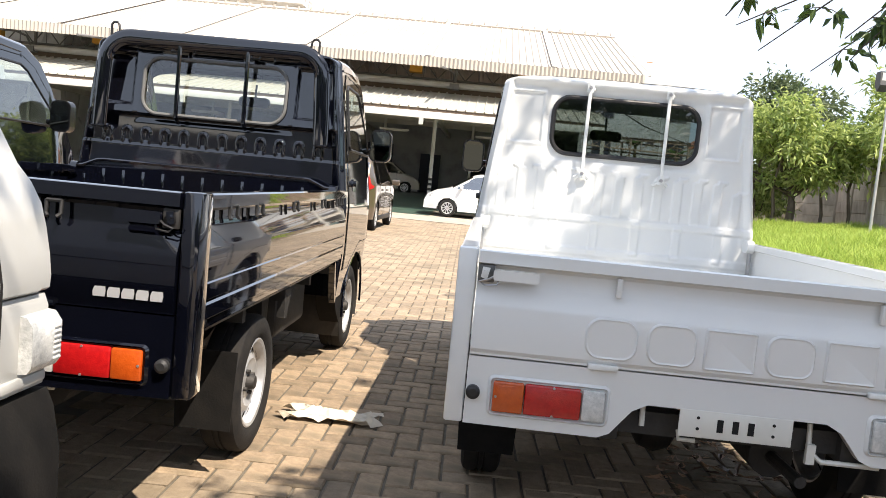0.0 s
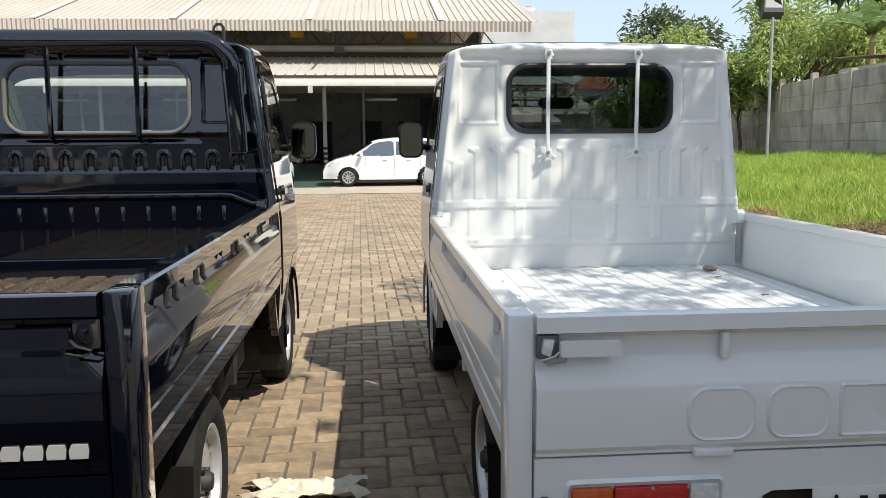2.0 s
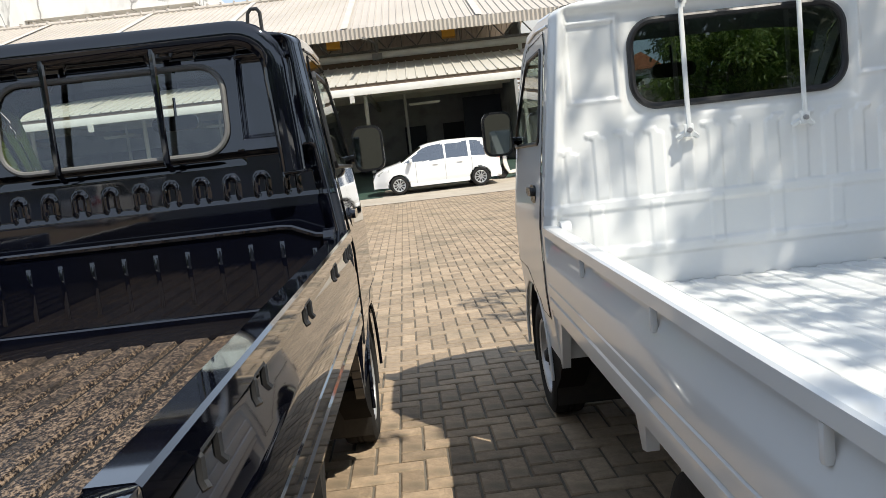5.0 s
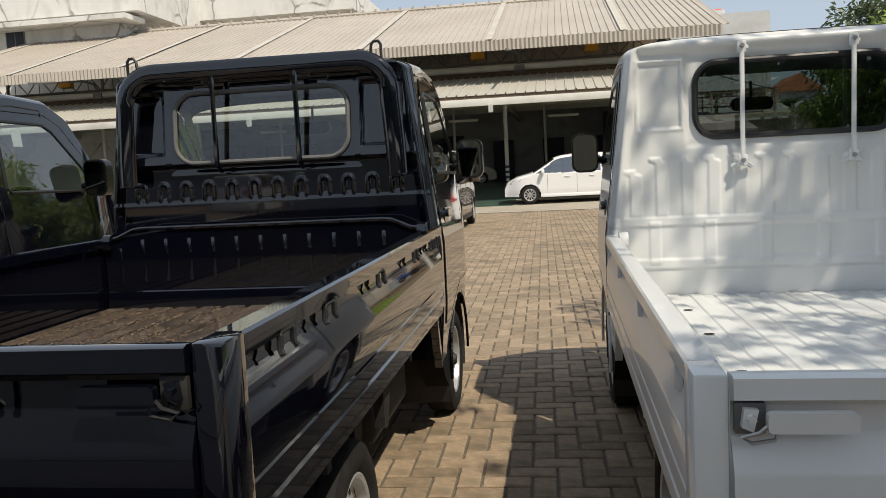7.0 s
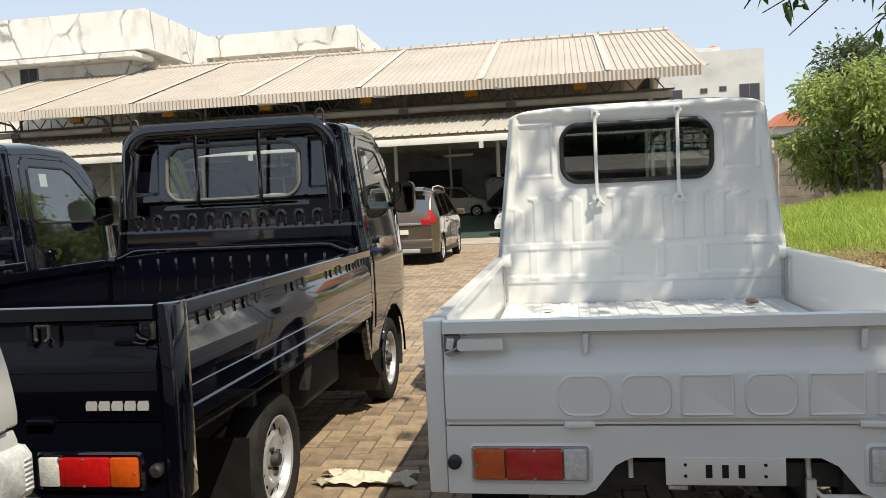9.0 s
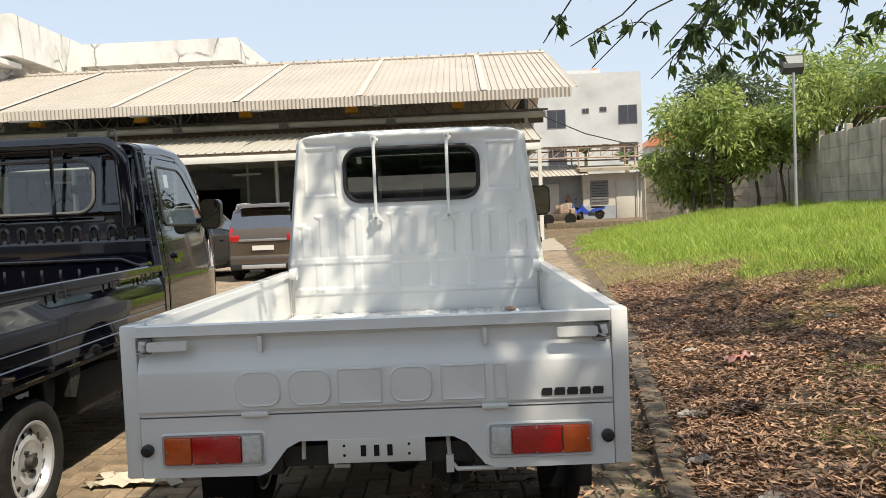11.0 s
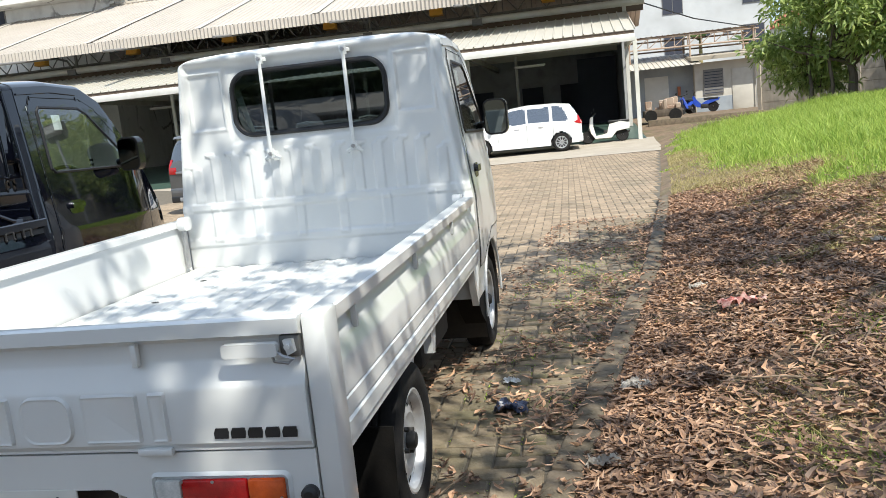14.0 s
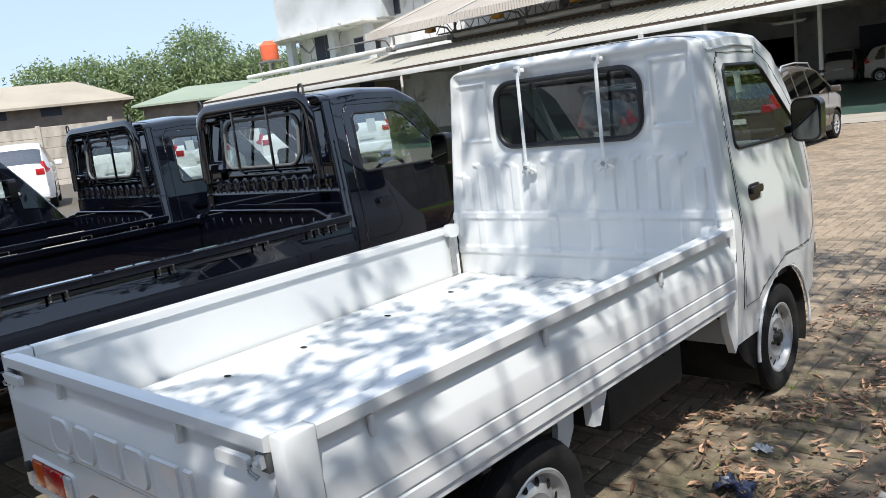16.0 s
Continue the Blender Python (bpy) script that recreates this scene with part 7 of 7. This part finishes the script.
# ---- motorcycles ----
def moto(m, label, paint, scooter=False):
    T = thing("motorcycle", label, "motorcycle", "parked motorcycles", m)
    for y in (0.0, 1.22):
        bm = B()
        r = 0.23 if scooter else 0.28
        lathe(bm, [(r - 0.07, -0.04), (r - 0.02, -0.05), (r, 0), (r - 0.02, 0.05), (r - 0.07, 0.04)], 20, (0, y, r))
        w = part("wheel", bm, "rubber", T)
        bm = B()
        lathe(bm, [(r - 0.06, 0.01), (0.05, 0.02), (0.03, 0.06), (0.03, -0.06), (0.05, -0.02), (r - 0.06, -0.01)], 12, (0, y, r))
        part("rim", bm, "steel", w)
    bm = B()
    if scooter:
        prism(bm, [(-0.25, 0.42), (-0.28, 0.62), (0.05, 0.70), (0.45, 0.62), (0.55, 0.30), (0.95, 0.24), (1.02, 0.60), (1.0, 0.95), (1.10, 0.92), (1.16, 0.55), (1.12, 0.36), (0.98, 0.14), (0.40, 0.14), (0.2, 0.36)], lambda p, q, s: (s, p, q), -0.14, 0.14)
    else:
        prism(bm, [(-0.30, 0.60), (-0.35, 0.72), (0.10, 0.66), (0.35, 0.60), (0.60, 0.45), (0.85, 0.70), (0.98, 0.92), (1.08, 0.82), (1.02, 0.50), (0.85, 0.30), (0.45, 0.25), (0.25, 0.42)], lambda p, q, s: (s, p, q), -0.09, 0.09)
    bmesh.ops.bevel(bm, geom=[e for e in bm.edges if e.calc_face_angle(0) > 1.0], offset=0.03, segments=2, affect="EDGES")
    part("fairing", bm, paint, T)
    bm = B()
    box(bm, -0.12, 0.12, -0.28, 0.48, 0.68 if scooter else 0.66, 0.76, 0.03)
    part("seat", bm, "plastic", T)
    bm = B()
    tube(bm, [(-0.34, 0.92, 1.02), (-0.15, 1.0, 0.98), (0.15, 1.0, 0.98), (0.34, 0.92, 1.02)], 0.015, 6)
    for s in (-1, 1):
        tube(bm, [(s * 0.25, 0.96, 1.0), (s * 0.30, 0.98, 1.15)], 0.006, 5)
        box(bm, s * 0.30 - 0.05, s * 0.30 + 0.05, 0.97, 0.99, 1.13, 1.20, 0.01)
    tube(bm, [(0.0, 1.0, 0.95), (0.0, 1.22, 0.28)], 0.03, 6)
    part("handlebar", bm, "plastic", T)
    bm = B()
    box(bm, -0.10, 0.10, 0.25, 0.65, 0.22, 0.44, 0.03)
    tube(bm, [(0.12, 0.5, 0.28), (0.13, 0.0, 0.30), (0.13, -0.3, 0.36)], 0.035, 8)
    part("engine", bm, "chassis", T)
    return T


moto(pose(2.75, 28.0, ground_z(-5, 28.0) + 0.01, 0, 10, 96), "cream scooter leaning beside the white car", "creamplastic", True)
moto(pose(8.25, 43.6, 0.58, 0, 8, 75), "bright blue motorcycle before the outbuilding", "blueplastic")
moto(pose(7.2, 43.8, 0.58, 0, 8, 150), "blue motorcycle parked at an angle", "blueplastic")
moto(pose(12.0, 41.5, 0.58, 0, 8, 80), "black motorcycle parked by the trees", "plastic")
moto(pose(13.4, 40.0, 0.58, 0, 8, 60), "black motorcycle parked by the trees", "plastic")
cart = thing("junk_cart", "low wooden cart loaded with scrap", "cart")
bm = B()
box(bm, 3.95, 5.5, 33.5, 34.6, 0.75, 1.05, 0.02)
part("tray", bm, "bark", cart)
bm = B()
for i in range(14):
    x, y = random.uniform(4.0, 5.3), random.uniform(33.6, 34.4)
    box(bm, x, x + random.uniform(0.1, 0.35), y, y + random.uniform(0.1, 0.3), 1.05, 1.05 + random.uniform(0.08, 0.5), 0.02, 1)
part("scrap", bm, "rust", cart)
for x in (4.2, 5.2):
    bm = B()
    lathe(bm, [(0.20, -0.03), (0.26, -0.03), (0.26, 0.03), (0.20, 0.03)], 18, (0, 0, 0))
    w = part("wheel", bm, "rubber", cart)
    w.matrix_basis = Matrix.Translation((x, 33.42, 0.80)) @ Matrix.Rotation(radians(90), 4, "Z")
bm = B()
box(bm, 4.0, 8.5, 32.4, 32.6, 0.2, 0.66, 0.02)
tagged(finish("low_wall", bm, "kerb"), "low pale concrete edge at the yard end", "low wall", kind="structure")


# ---- kerb stones ----
kerb = thing("kerb", "worn concrete kerb stones along the bank", "kerb", kind="structure")
y = -4.0
i = 0
while y < 10.0:
    ln = 0.40
    x0, x1 = kerb_x(y), kerb_x(y + ln)
    ang = math.atan2(x1 - x0, ln)
    bm = B()
    box(bm, -0.072, 0.072, 0.004, ln * 1.015 - 0.004, -0.15, 0.068, 0.024, 2)
    for v in bm.verts:
        v.co += Vector((0.016 * noise.noise(v.co * 7 + Vector((0, i * 3.1, 0))), 0, 0.016 * noise.noise(v.co * 6 + Vector((i * 2.7, 0, 0)))))
    s = part("kerb_stone", bm, "kerb", kerb)
    s.matrix_basis = Matrix.Translation((x0 + 0.04, y, random.uniform(-0.008, 0.006))) @ Matrix.Rotation(-ang, 4, "Z")
    y += ln / math.cos(ang) * 1.0
    i += 1

# ---- pavers in herringbone ----
PL, PW = 0.220, 0.110
near_mesh = {}


def paver_mesh(key, lx, ly, joint=0.0055, ch=0.006):
    bm = B()
    x, y = lx / 2 - joint, ly / 2 - joint
    lo = [bm.verts.new(p) for p in ((-x, -y, -0.05), (x, -y, -0.05), (x, y, -0.05), (-x, y, -0.05))]
    mi = [bm.verts.new(p) for p in ((-x, -y, -ch), (x, -y, -ch), (x, y, -ch), (-x, y, -ch))]
    up = [bm.verts.new(p) for p in ((-x + ch, -y + ch, 0), (x - ch, -y + ch, 0), (x - ch, y - ch, 0), (-x + ch, y - ch, 0))]
    for a, b in ((lo, mi), (mi, up)):
        for k in range(4):
            bm.faces.new((a[k], a[(k + 1) % 4], b[(k + 1) % 4], b[k]))
    bm.faces.new(up)
    me = bpy.data.meshes.new("paver")
    bm.to_mesh(me)
    bm.free()
    me.materials.append(M[key])
    return me


for key in ("paver", "pavermoss"):
    near_mesh[key, "h"] = paver_mesh(key, PL, PW)
    near_mesh[key, "v"] = paver_mesh(key, PW, PL)
TURN = radians(1.2)
ct, stn = math.cos(TURN), math.sin(TURN)
rng = np.random.default_rng(21)
meshes = {"paverfar": ([], []), "mossfar": ([], [])}
count = 0
for a in range(-420, 420):
    for b in range(-200, 200):
        for kind in ("h", "v"):
            ux, uy = (a + 2 * b + 1.0, a - 2 * b + 0.5) if kind == "h" else (a + 2 * b + 0.5, a - 2 * b + 2.0)
            px, py = ux * PW, uy * PW
            x, y = ct * px - stn * py - 1.0, stn * px + ct * py + 2.0
            if not (-1.5 < y < 22.45) or x > kerb_x(y) - 0.10 or x < (-2.6 if y < 4 else -11.5):
                continue
            if -2.6 < x < 2.4 and y < -1.0:
                continue
            z = rng.normal() * 0.0012
            mossy = x > kerb_x(y) - 0.95 - 0.5 * noise.noise(Vector((x * 0.8, y * 0.5, 3.3))) and y < 8.5
            V, F = meshes["mossfar" if mossy else "paverfar"]
            close = (-1.95 < x < -0.80 and 0.6 < y < 4.3) or (0.95 < x < 1.75 and 1.4 < y < 4.4)
            if close and count < 300:
                o = new("paver", near_mesh["pavermoss" if mossy else "paver", kind])
                o.parent = paving
                o.matrix_basis = Matrix.Translation((x, y, z)) @ Matrix.Rotation(TURN + rng.normal() * 0.006, 4, "Z") @ Matrix.Rotation(rng.normal() * 0.004, 4, "X")
                count += 1
                continue
            hx, hy = ((PL, PW) if kind == "h" else (PW, PL))
            hx, hy = hx / 2 - 0.0055, hy / 2 - 0.0055
            k = len(V)
            t = TURN + rng.normal() * 0.006
            c, s = math.cos(t), math.sin(t)
            tx, ty = rng.normal() * 0.004, rng.normal() * 0.004
            for f, zz in ((1.0, -0.012), (1.0, -0.006), (0, 0.0)):
                for sx, sy in ((-1, -1), (1, -1), (1, 1), (-1, 1)):
                    qx, qy = sx * (hx - (0.006 if f == 0 else 0)), sy * (hy - (0.006 if f == 0 else 0))
                    V.append((x + c * qx - s * qy, y + s * qx + c * qy, z + zz + qx * tx + qy * ty))
            for q in (0, 4):
                for j in range(4):
                    F.append((k + q + j, k + q + (j + 1) % 4, k + q + 4 + (j + 1) % 4, k + q + 4 + j))
            F.append((k + 8, k + 9, k + 10, k + 11))
for key, (V, F) in meshes.items():
    tagged(raw("pavers", V, F, key, paving), kind="stuff")
